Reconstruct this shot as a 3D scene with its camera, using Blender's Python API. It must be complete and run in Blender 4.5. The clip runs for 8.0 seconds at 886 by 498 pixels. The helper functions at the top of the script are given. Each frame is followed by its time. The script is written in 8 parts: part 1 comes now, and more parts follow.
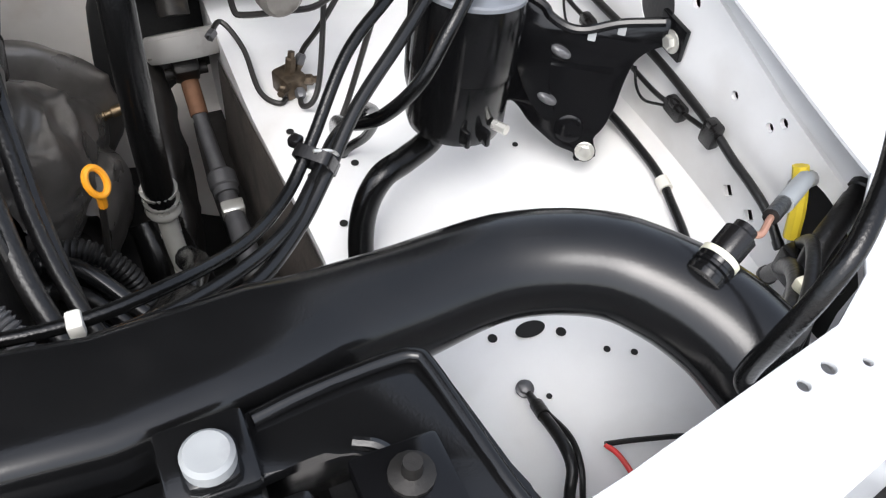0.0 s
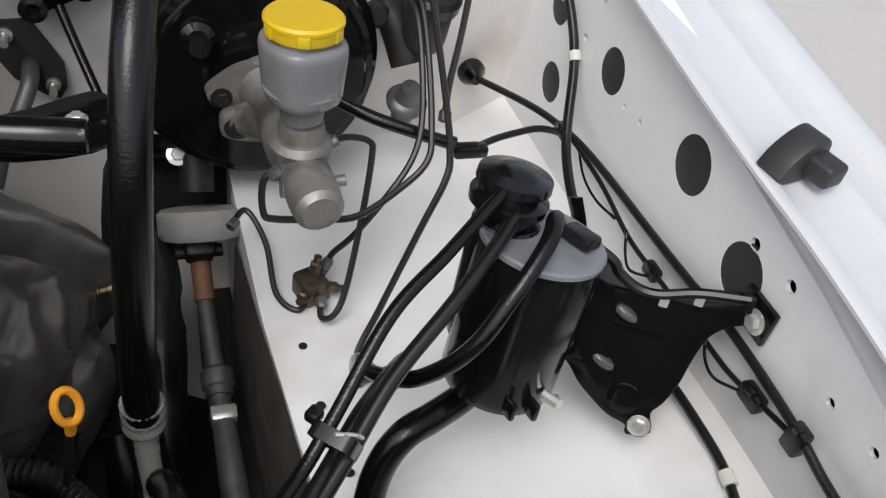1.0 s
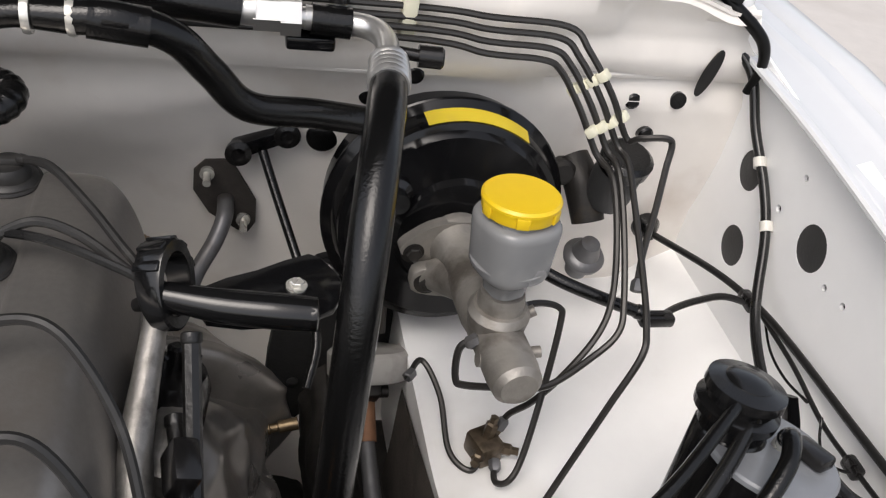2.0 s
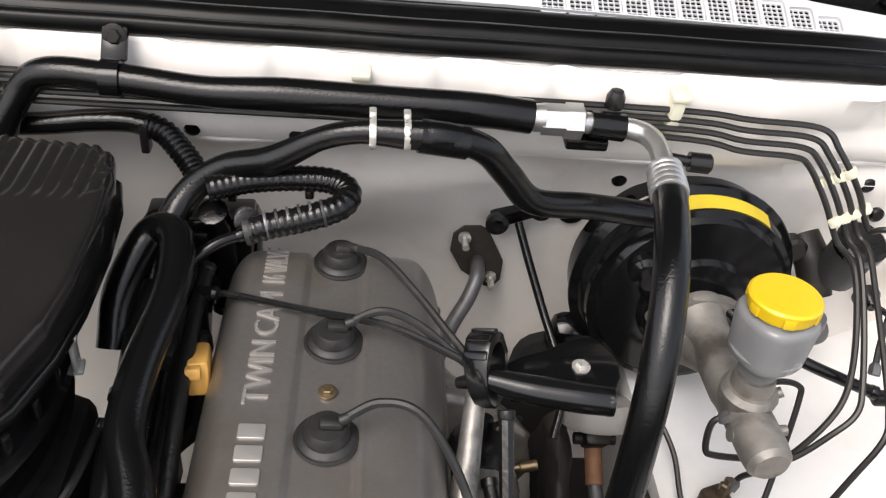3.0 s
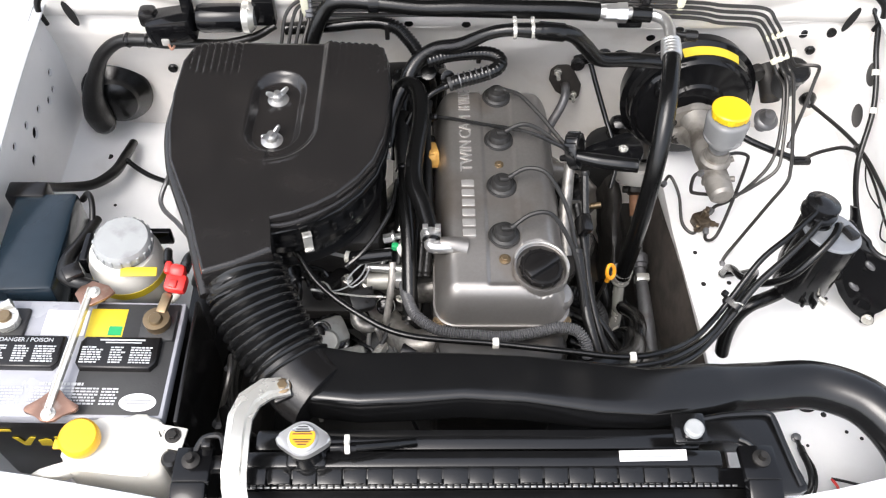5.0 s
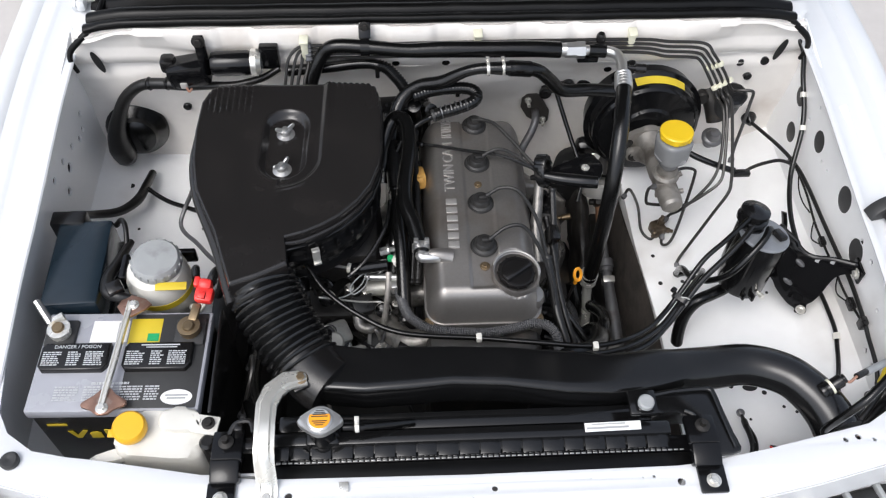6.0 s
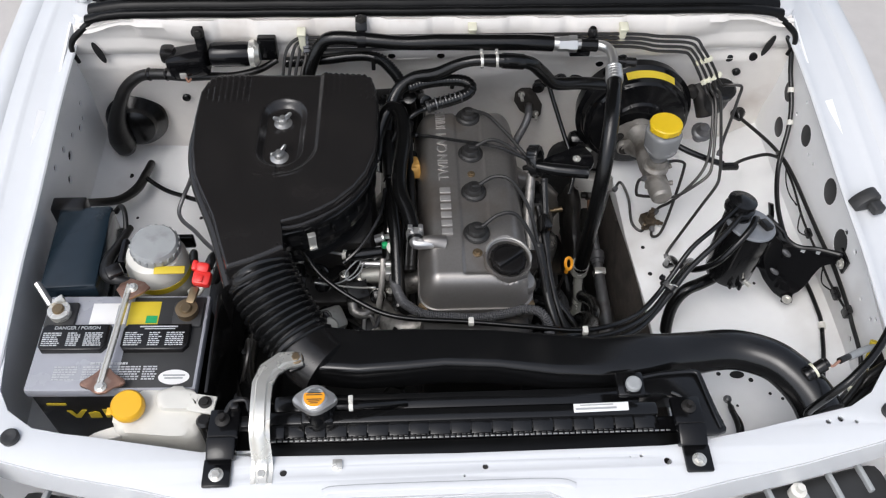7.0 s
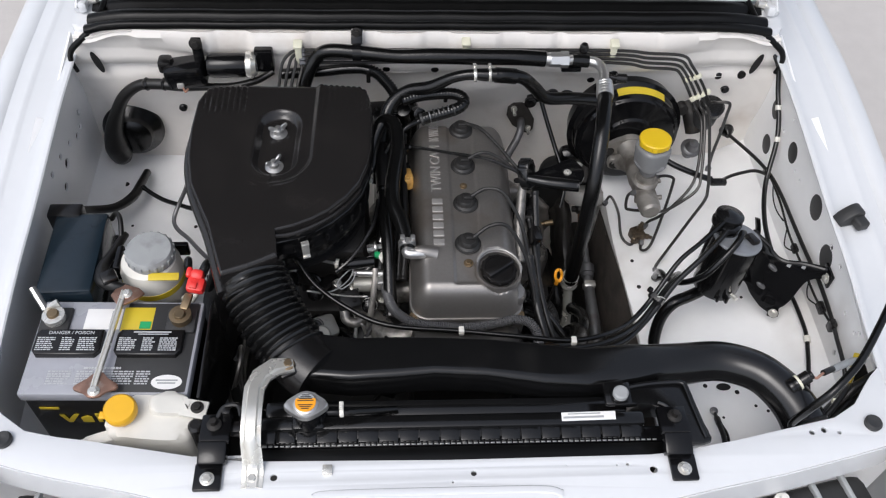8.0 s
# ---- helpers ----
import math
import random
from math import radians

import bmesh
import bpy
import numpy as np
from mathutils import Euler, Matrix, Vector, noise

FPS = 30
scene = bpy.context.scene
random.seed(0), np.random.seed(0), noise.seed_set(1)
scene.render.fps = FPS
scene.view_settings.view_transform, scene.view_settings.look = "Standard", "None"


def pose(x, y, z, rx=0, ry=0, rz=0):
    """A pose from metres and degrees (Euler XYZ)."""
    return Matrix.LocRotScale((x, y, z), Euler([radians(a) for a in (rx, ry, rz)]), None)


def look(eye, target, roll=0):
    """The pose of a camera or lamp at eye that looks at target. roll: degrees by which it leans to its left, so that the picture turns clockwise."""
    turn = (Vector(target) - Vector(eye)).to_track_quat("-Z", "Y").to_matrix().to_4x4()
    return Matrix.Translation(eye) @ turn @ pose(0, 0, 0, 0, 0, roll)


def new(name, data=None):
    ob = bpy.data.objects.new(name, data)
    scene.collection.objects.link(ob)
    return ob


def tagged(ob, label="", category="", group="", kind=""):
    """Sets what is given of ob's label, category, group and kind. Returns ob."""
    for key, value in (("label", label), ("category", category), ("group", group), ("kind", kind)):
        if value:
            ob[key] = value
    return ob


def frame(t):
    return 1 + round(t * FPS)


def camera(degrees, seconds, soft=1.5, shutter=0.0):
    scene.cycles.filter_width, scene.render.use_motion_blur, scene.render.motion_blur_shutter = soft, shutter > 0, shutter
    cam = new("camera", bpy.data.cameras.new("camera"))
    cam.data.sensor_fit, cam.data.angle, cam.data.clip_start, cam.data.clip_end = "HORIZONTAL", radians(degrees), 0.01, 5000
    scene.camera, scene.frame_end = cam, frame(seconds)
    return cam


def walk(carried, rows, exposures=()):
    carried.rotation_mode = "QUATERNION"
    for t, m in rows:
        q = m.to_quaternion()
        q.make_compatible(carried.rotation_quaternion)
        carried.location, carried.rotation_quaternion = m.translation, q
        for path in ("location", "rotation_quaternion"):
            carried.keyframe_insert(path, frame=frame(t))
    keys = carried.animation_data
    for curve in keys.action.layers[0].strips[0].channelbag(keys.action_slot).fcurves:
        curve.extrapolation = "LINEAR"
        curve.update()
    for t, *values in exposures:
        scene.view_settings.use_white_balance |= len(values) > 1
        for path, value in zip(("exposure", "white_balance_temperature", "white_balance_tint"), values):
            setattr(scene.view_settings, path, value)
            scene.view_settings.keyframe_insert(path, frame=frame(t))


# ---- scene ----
cam = camera(54.0, 8.0, soft=1.2)
PATH = [
    (0, (0.265, -0.142, 1.332), (0.856, 0.98, -0.215), 5.9),
    (0.5, (0.288, -0.08, 1.31), (0.952, 1.134, -0.133), 10.4),
    (1, (0.283, -0.002, 1.312), (0.946, 1.345, -0.01), 12.5),
    (1.5, (0.236, 0.051, 1.332), (0.84, 1.502, 0.096), 13.0),
    (1.7, (0.229, 0.061, 1.336), (0.777, 1.563, 0.134), 12.0),
    (2.8, (0.09, 0.084, 1.417), (0.375, 1.636, 0.188), 8.6),
    (3, (0.067, 0.061, 1.45), (0.254, 1.603, 0.191), 7.0),
    (3.5, (0.007, -0.048, 1.552), (0.061, 1.436, 0.213), 4.0),
    (4, (-0.04, -0.175, 1.663), (0.021, 1.162, 0.177), 5.0),
    (4.5, (-0.038, -0.272, 1.797), (0.044, 0.966, 0.229), 5.4),
    (4.7, (-0.05, -0.331, 1.869), (-0.019, 0.851, 0.256), 2.4),
    (5.8, (-0.086, -0.515, 2.11), (-0.008, 0.67, 0.5), 1.3),
    (6, (-0.079, -0.531, 2.127), (-0.001, 0.672, 0.53), 1.4),
    (6.5, (-0.072, -0.552, 2.129), (0.006, 0.654, 0.535), 1.9),
    (7, (-0.077, -0.577, 2.13), (0.011, 0.638, 0.544), 2.1),
    (7.5, (-0.082, -0.596, 2.137), (0.018, 0.637, 0.565), 2.7),
    (8, (-0.076, -0.598, 2.14), (0.029, 0.646, 0.577), 3.3),
]
EXPOSURE = [(0.0, 1.22, 6250, 10), (0.5, 0.70, 6250, 9), (1.0, 0.42, 6350, 10), (1.5, 0.56, 6550, 11), (3.0, 1.08, 6700, 12), (3.5, 1.68, 6700, 12), (4.0, 2.08, 6550, 11), (4.5, 1.92, 6550, 11), (5.8, 0.85, 6250, 10), (6.5, 0.59, 6250, 10), (8.0, 0.43, 6250, 11)]
walk(cam, [(t, look(eye, target, roll)) for t, eye, target, roll in PATH], EXPOSURE)

# ---- world and light ----
world = bpy.data.worlds.new("world")
scene.world = world
world.use_nodes = True
wn, wl = world.node_tree.nodes, world.node_tree.links
sky = wn.new("ShaderNodeTexSky")
sky.sky_type = "NISHITA"
sky.sun_disc = False
sky.sun_elevation, sky.sun_rotation = radians(58), radians(220)
sky.air_density, sky.dust_density = 1.0, 4.0
pale = wn.new("ShaderNodeHueSaturation")
pale.inputs["Saturation"].default_value = 0.45
wl.new(sky.outputs[0], pale.inputs["Color"])
wl.new(pale.outputs[0], wn["Background"].inputs[0])
wn["Background"].inputs[1].default_value = 0.15
sun = new("sun", bpy.data.lights.new("sun", "SUN"))
sun.data.energy, sun.data.angle, sun.data.color = 0.43, radians(32), (1.0, 0.985, 0.945)
sun.matrix_world = look((-1.25, -1.20, 3.8), (0, 0.3, 0.9))

# ---- materials ----
MATS = {}


def mat(name, color, rough=0.5, metal=0.0, vary=0.15, scale=40.0, bump=0.0, bump_scale=300.0, dirt=None, dirt_at=0.6, dirt_scale=6.0, coat=0.0, rough_vary=0.1, spec=0.5):
    """Noise-varied principled material: two scales of colour, uneven gloss, fine relief, and stains."""
    m = bpy.data.materials.new(name)
    m.use_nodes = True
    n, l = m.node_tree.nodes, m.node_tree.links
    b = n["Principled BSDF"]
    b.inputs["Metallic"].default_value = metal
    b.inputs["Coat Weight"].default_value = coat
    b.inputs["Coat Roughness"].default_value = 0.22
    b.inputs["Specular IOR Level"].default_value = spec
    co = n.new("ShaderNodeTexCoord")
    fine = n.new("ShaderNodeTexNoise")
    fine.inputs["Scale"].default_value, fine.inputs["Detail"].default_value = scale, 5
    l.new(co.outputs["Object"], fine.inputs["Vector"])
    big = n.new("ShaderNodeTexNoise")
    big.inputs["Scale"].default_value, big.inputs["Detail"].default_value = dirt_scale, 6
    l.new(co.outputs["Object"], big.inputs["Vector"])
    ramp = n.new("ShaderNodeMix")
    ramp.data_type = "RGBA"
    lo = [max(0, c * (1 - vary)) for c in color]
    hi = [min(1, c * (1 + vary)) for c in color]
    ramp.inputs[6].default_value, ramp.inputs[7].default_value = (*lo, 1), (*hi, 1)
    l.new(fine.outputs["Fac"], ramp.inputs[0])
    out = ramp.outputs[2]
    if dirt:
        st = n.new("ShaderNodeValToRGB")
        st.color_ramp.elements[0].position, st.color_ramp.elements[1].position = dirt_at, min(1.0, dirt_at + 0.18)
        st.color_ramp.elements[0].color, st.color_ramp.elements[1].color = (0, 0, 0, 1), (0.8, 0.8, 0.8, 1)
        l.new(big.outputs["Fac"], st.inputs[0])
        mx = n.new("ShaderNodeMix")
        mx.data_type = "RGBA"
        mx.inputs[7].default_value = (*dirt, 1)
        l.new(st.outputs[0], mx.inputs[0])
        l.new(out, mx.inputs[6])
        out = mx.outputs[2]
    l.new(out, b.inputs["Base Color"])
    rr = n.new("ShaderNodeMapRange")
    rr.inputs["To Min"].default_value, rr.inputs["To Max"].default_value = max(0.02, rough - rough_vary), min(1, rough + rough_vary)
    l.new(big.outputs["Fac"], rr.inputs["Value"])
    l.new(rr.outputs[0], b.inputs["Roughness"])
    if bump:
        bn = n.new("ShaderNodeTexNoise")
        bn.inputs["Scale"].default_value, bn.inputs["Detail"].default_value = bump_scale, 4
        l.new(co.outputs["Object"], bn.inputs["Vector"])
        bp = n.new("ShaderNodeBump")
        bp.inputs["Strength"].default_value, bp.inputs["Distance"].default_value = bump, 0.002
        l.new(bn.outputs["Fac"], bp.inputs["Height"])
        l.new(bp.outputs[0], b.inputs["Normal"])
    MATS[name] = m
    return m


WHITE = mat("white_body_paint", (0.69, 0.70, 0.71), 0.22, vary=0.02, coat=0.6, bump=0.02, bump_scale=60)
BAYWHITE = mat("bay_paint", (0.88, 0.88, 0.875), 0.32, vary=0.03, dirt=(0.62, 0.60, 0.57), dirt_at=0.57, dirt_scale=5, bump=0.05, bump_scale=90)
FIREPAINT = mat("firewall_paint", (0.79, 0.755, 0.71), 0.38, vary=0.05, dirt=(0.58, 0.51, 0.44), dirt_at=0.56, dirt_scale=7, bump=0.14, bump_scale=30)
BLACKGLOSS = mat("gloss_black_plastic", (0.006, 0.006, 0.0062), 0.15, rough_vary=0.07, spec=0.5, dirt=(0.012, 0.0115, 0.011), dirt_at=0.58, dirt_scale=14, vary=0.3, bump=0.03, bump_scale=500)
BLACKMATT = mat("satin_black_plastic", (0.0085, 0.0080, 0.0080), 0.23, vary=0.2, bump=0.06, bump_scale=900, dirt=(0.016, 0.0145, 0.0138), dirt_at=0.52, dirt_scale=9, spec=0.45)
LIDBLACK = mat("moulded_black_lid", (0.015, 0.0138, 0.0134), 0.15, vary=0.2, bump=0.05, bump_scale=700, dirt=(0.020, 0.018, 0.017), dirt_at=0.52, dirt_scale=9, spec=0.5)
BLACKPAINT = mat("black_painted_steel", (0.005, 0.005, 0.0055), 0.12, rough_vary=0.05, vary=0.3, spec=0.35, dirt=(0.018, 0.017, 0.016), dirt_at=0.62)
RUBBER = mat("black_rubber", (0.0042, 0.0042, 0.0042), 0.17, rough_vary=0.08, spec=0.42, vary=0.25, bump=0.16, bump_scale=500, dirt=(0.022, 0.021, 0.02), dirt_at=0.63, dirt_scale=18)
CABLE = mat("cable_sleeve", (0.009, 0.009, 0.009), 0.25, vary=0.3, dirt=(0.03, 0.029, 0.028), dirt_at=0.62, dirt_scale=25)
TAPE = mat("harness_tape", (0.0070, 0.0066, 0.0063), 0.36, vary=0.4, scale=180, bump=0.3, bump_scale=250)
CASTCOVER = mat("valve_cover_metal", (0.31, 0.294, 0.277), 0.38, metal=0.8, spec=0.3, vary=0.10, scale=220, bump=0.08, bump_scale=700, dirt=(0.22, 0.19, 0.165), dirt_at=0.52, dirt_scale=9)
CASTLETTER = mat("rubbed_letter_metal", (0.40, 0.385, 0.365), 0.42, metal=0.55, vary=0.1)
CAST = mat("cast_aluminium", (0.34, 0.32, 0.29), 0.5, metal=0.7, vary=0.25, scale=70, bump=0.25, bump_scale=260, dirt=(0.09, 0.075, 0.06), dirt_at=0.52, dirt_scale=22)
ALU = mat("bright_aluminium", (0.60, 0.595, 0.58), 0.32, metal=0.85, vary=0.08, bump=0.05)
ZINC = mat("zinc_plated_steel", (0.74, 0.725, 0.67), 0.26, metal=0.65, vary=0.12, dirt=(0.36, 0.32, 0.26), dirt_at=0.62, dirt_scale=30)
COPPERY = mat("worn_coppery_plating", (0.32, 0.19, 0.14), 0.3, metal=0.75, vary=0.2, scale=120, dirt=(0.5, 0.44, 0.38), dirt_at=0.6, dirt_scale=40)
BRASS = mat("brass", (0.27, 0.20, 0.12), 0.38, metal=0.85, vary=0.2, dirt=(0.2, 0.14, 0.08), dirt_at=0.58, dirt_scale=60)
DARKSTEEL = mat("dark_steel", (0.026, 0.024, 0.022), 0.5, metal=0.5, vary=0.35, scale=60, dirt=(0.10, 0.075, 0.05), dirt_at=0.57, dirt_scale=20, bump=0.15)
RUST = mat("rusty_shaft", (0.22, 0.11, 0.06), 0.7, metal=0.2, vary=0.35, scale=90, bump=0.2)
GRIME = mat("oily_engine_grime", (0.022, 0.020, 0.018), 0.5, vary=0.5, scale=35, bump=0.4, bump_scale=80, dirt=(0.07, 0.06, 0.05), dirt_at=0.58, dirt_scale=14)
# near-black for holes and gaps: their deep shade is in the colour
DEEPSHADE = mat("deep_shadowed_grime", (0.007, 0.0065, 0.006), 0.7, vary=0.5, scale=30, bump=0.3, bump_scale=60)
FELTBROWN = mat("dusty_brown_felt", (0.055, 0.045, 0.038), 0.9, vary=0.45, scale=70, bump=0.5, bump_scale=400, dirt=(0.022, 0.019, 0.016), dirt_at=0.48, dirt_scale=18)
FRAMEBROWN = mat("dusty_frame_rail", (0.034, 0.029, 0.025), 0.8, vary=0.35, scale=90, bump=0.35, dirt=(0.03, 0.026, 0.022), dirt_at=0.5, dirt_scale=12)
LINE = mat("coated_steel_line", (0.035, 0.033, 0.031), 0.35, metal=0.4, vary=0.2)
YELLOW = mat("yellow_plastic", (0.74, 0.50, 0.015), 0.35, vary=0.06)
YELLOWLABEL = mat("yellow_label", (0.66, 0.50, 0.03), 0.5, vary=0.08, dirt=(0.6, 0.42, 0.05), dirt_at=0.62, dirt_scale=25)
ORANGE = mat("orange_plastic", (0.88, 0.36, 0.02), 0.35, vary=0.06)
SNAPCAP = mat("orange_yellow_plastic", (0.80, 0.44, 0.02), 0.35, vary=0.06)
AMBER = mat("amber_plastic", (0.72, 0.40, 0.10), 0.4, vary=0.15, scale=90)
RED = mat("red_plastic", (0.75, 0.035, 0.03), 0.35, vary=0.12, scale=90)
MILK = mat("milky_plastic", (0.70, 0.68, 0.62), 0.4, vary=0.05, dirt=(0.52, 0.49, 0.42), dirt_at=0.55, dirt_scale=12)
SMOKE = mat("translucent_grey_plastic", (0.20, 0.203, 0.205), 0.25, vary=0.08, dirt=(0.26, 0.26, 0.255), dirt_at=0.5, dirt_scale=14)
GREYCAP = mat("grey_plastic", (0.33, 0.34, 0.34), 0.45, vary=0.1, dirt=(0.22, 0.22, 0.22), dirt_at=0.55, dirt_scale=30)
DARKGREY = mat("dark_grey_plastic", (0.03, 0.03, 0.03), 0.5, vary=0.25, bump=0.15)
IVORY = mat("ivory_clip", (0.72, 0.70, 0.55), 0.45, vary=0.08)
PAPER = mat("white_label", (0.80, 0.79, 0.77), 0.5, vary=0.05)
BATTERYTOP = mat("slate_grey_plastic", (0.34, 0.345, 0.375), 0.26, vary=0.1, dirt=(0.36, 0.365, 0.385), dirt_at=0.55, dirt_scale=16, bump=0.06)
BLUEBLACK = mat("blue_black_plastic", (0.012, 0.021, 0.030), 0.2, vary=0.15, dirt=(0.025, 0.032, 0.04), dirt_at=0.6)
PRINT = mat("grey_print", (0.5, 0.51, 0.52), 0.5, vary=0.2, scale=400)
DARKPRINT = mat("black_print", (0.03, 0.03, 0.03), 0.5)
GREEN = mat("green_plastic", (0.02, 0.35, 0.12), 0.4)
COPPERWIRE = mat("copper_wire", (0.5, 0.28, 0.2), 0.4, metal=0.5)
GREYRIB = mat("grey_conduit", (0.085, 0.085, 0.088), 0.26, vary=0.15, dirt=(0.13, 0.13, 0.13), dirt_at=0.6, dirt_scale=30)
CONCRETE = mat("pale_concrete", (0.50, 0.47, 0.44), 0.85, vary=0.08, scale=14, bump=0.3, bump_scale=60, dirt=(0.42, 0.39, 0.36), dirt_at=0.55, dirt_scale=1.5)
SEAL = mat("weatherstrip", (0.0030, 0.0030, 0.0030), 0.34, spec=0.22, vary=0.3, dirt=(0.010, 0.0095, 0.009), dirt_at=0.6, dirt_scale=20)
HEATSHIELD = mat("dull_brown_casting", (0.21, 0.195, 0.177), 0.29, metal=0.5, vary=0.15, scale=60, bump=0.12, bump_scale=160, dirt=(0.12, 0.105, 0.09), dirt_at=0.52, dirt_scale=16)
VALVEBRASS = mat("dark_tarnished_brass", (0.13, 0.10, 0.07), 0.4, metal=0.7, vary=0.4, scale=150, dirt=(0.04, 0.03, 0.02), dirt_at=0.5, dirt_scale=60)
DUSTRUBBER = mat("dusty_grey_rubber", (0.0145, 0.0140, 0.0135), 0.5, vary=0.2, scale=90, bump=0.1, dirt=(0.045, 0.043, 0.040), dirt_at=0.58, dirt_scale=40)
CLUTTER = mat("worn_bright_casting", (0.25, 0.238, 0.22), 0.42, metal=0.7, vary=0.5, scale=110, bump=0.2, bump_scale=300, dirt=(0.045, 0.040, 0.035), dirt_at=0.55, dirt_scale=50)
PALECAST = mat("pale_weathered_casting", (0.40, 0.39, 0.35), 0.45, metal=0.35, vary=0.2, scale=90, bump=0.15, bump_scale=260, dirt=(0.10, 0.09, 0.075), dirt_at=0.58, dirt_scale=40)
RUBBERDISC = mat("pale_dusty_rubber", (0.34, 0.33, 0.31), 0.6, vary=0.1, dirt=(0.2, 0.185, 0.17), dirt_at=0.55, dirt_scale=25)
SHAFTGREY = mat("grey_steel_shaft", (0.16, 0.16, 0.165), 0.45, metal=0.6, vary=0.25, scale=80, dirt=(0.08, 0.07, 0.06), dirt_at=0.52, dirt_scale=25)
PALETOP = mat("pale_grey_plastic", (0.20, 0.21, 0.225), 0.2, vary=0.1, dirt=(0.25, 0.26, 0.27), dirt_at=0.55, dirt_scale=40)
# colour of the added backing sheets that keep wall openings dark
BACKDARK = mat("dark_backing", (0.025, 0.024, 0.023), 0.8, vary=0.3)
# rough black of the added hood lining and the added firewall pad
SHADEBLACK = mat("shade_black", (0.012, 0.012, 0.012), 0.95, vary=0.3, scale=120, bump=0.4)
GLASS = mat("dark_glass", (0.008, 0.009, 0.01), 0.06, vary=0.05, rough_vary=0.02)

# ---- mesh helpers ----
V = Vector


def thing(name, label, category, base=(0, 0, 0), group="", kind=""):
    ob = new(name)
    ob.empty_display_size = 0.02
    ob.location = base
    return tagged(ob, label, category, group, kind)


def finish(me, material, angle=38):
    me.materials.append(material)
    me.shade_smooth()
    me.set_sharp_from_angle(angle=radians(angle))


def origin_of(ob):
    p = V((0, 0, 0))
    while ob:
        p += ob.location
        ob = ob.parent
    return p


def part(name, bm, material, parent=None, label="", angle=38):
    """Links a bmesh, given in world metres, as one mesh under a thing or part."""
    me = bpy.data.meshes.new(name)
    bmesh.ops.recalc_face_normals(bm, faces=bm.faces)
    bm.to_mesh(me)
    bm.free()
    finish(me, material, angle)
    ob = new(name, me)
    if parent:
        ob.parent = parent
        ob.location = -origin_of(parent)
    return tagged(ob, label)


def single(name, bm, material, label, category, group="", kind="", angle=38):
    return tagged(part(name, bm, material, None, "", angle), label, category, group, kind)


def join(*bms):
    out = bmesh.new()
    for b in bms:
        me = bpy.data.meshes.new("tmp")
        b.to_mesh(me)
        b.free()
        out.from_mesh(me)
        bpy.data.meshes.remove(me)
    return out


def moved(bm, m):
    bmesh.ops.transform(bm, matrix=m, verts=bm.verts)
    return bm


def aim(p, d):
    """Pose at p whose z axis points along d."""
    return Matrix.Translation(p) @ V(d).to_track_quat("Z", "Y").to_matrix().to_4x4()


def spline(pts, res=8, closed=False):
    pts = [V(p) for p in pts]
    n = len(pts)
    if n < 3 and not closed:
        return [pts[0].lerp(pts[1], i / res) for i in range(res + 1)]
    out = []
    segs = n if closed else n - 1
    for i in range(segs):
        if closed:
            a, b, c, d = (pts[(i + k) % n] for k in (-1, 0, 1, 2))
        else:
            b, c = pts[i], pts[i + 1]
            a = pts[i - 1] if i else b * 2 - c
            d = pts[i + 2] if i + 2 < n else c * 2 - b
        for k in range(res):
            t = k / res
            out.append(0.5 * (2 * b + (c - a) * t + (2 * a - 5 * b + 4 * c - d) * t * t + (3 * b - a - 3 * c + d) * t ** 3))
    if not closed:
        out.append(pts[-1])
    return out


def tube(pts, r, n=12, res=8, ribs=None, sharp=False, flat=None, bore=0.0):
    """Swept round bar through pts. r: a radius or one for each point. ribs: (pitch, depth). flat: (width, height) scale."""
    path = [V(p) for p in pts] if sharp else spline(pts, res)
    rs = r if isinstance(r, (list, tuple)) else [r] * len(pts)
    if ribs:
        pitch, depth = ribs
        length = [0.0]
        for a, b in zip(path, path[1:]):
            length.append(length[-1] + (b - a).length)
        count = max(4, int(length[-1] / pitch * 4))
        dense, k = [], 0
        for i in range(count + 1):
            s = length[-1] * i / count
            while k < len(length) - 2 and length[k + 1] < s:
                k += 1
            f = (s - length[k]) / max(1e-9, length[k + 1] - length[k])
            dense.append(path[k].lerp(path[k + 1], f))
        path = dense
    m = len(path)
    radii = []
    for i in range(m):
        f = i / (m - 1) * (len(rs) - 1)
        k = min(int(f), len(rs) - 2) if len(rs) > 1 else 0
        v = rs[k] + (rs[k + 1] - rs[k]) * (f - k) if len(rs) > 1 else rs[0]
        if ribs:
            v += ribs[1] * (1, 0.6, -1, -0.6)[i % 4]
        radii.append(v)
    bm = bmesh.new()
    tan = (path[1] - path[0]).normalized()
    up = V((0, 0, 1)) if abs(tan.z) < 0.9 else V((0, 1, 0))
    side = tan.cross(up).normalized()
    rings = []
    for i, p in enumerate(path):
        nt = (path[min(i + 1, m - 1)] - path[max(i - 1, 0)]).normalized()
        q = tan.rotation_difference(nt)
        side = (q @ side).normalized()
        tan = nt
        side = (side - tan * side.dot(tan)).normalized()
        nor = side.cross(tan)
        w, h = flat if flat else (1, 1)
        rings.append([bm.verts.new(p + (side * math.cos(a) * w + nor * math.sin(a) * h) * radii[i]) for a in (2 * math.pi * k / n for k in range(n))])
    for a, b in zip(rings, rings[1:]):
        for k in range(n):
            bm.faces.new((a[k], a[(k + 1) % n], b[(k + 1) % n], b[k]))
    bm.faces.new(rings[0][::-1])
    bm.faces.new(rings[-1])
    return bm


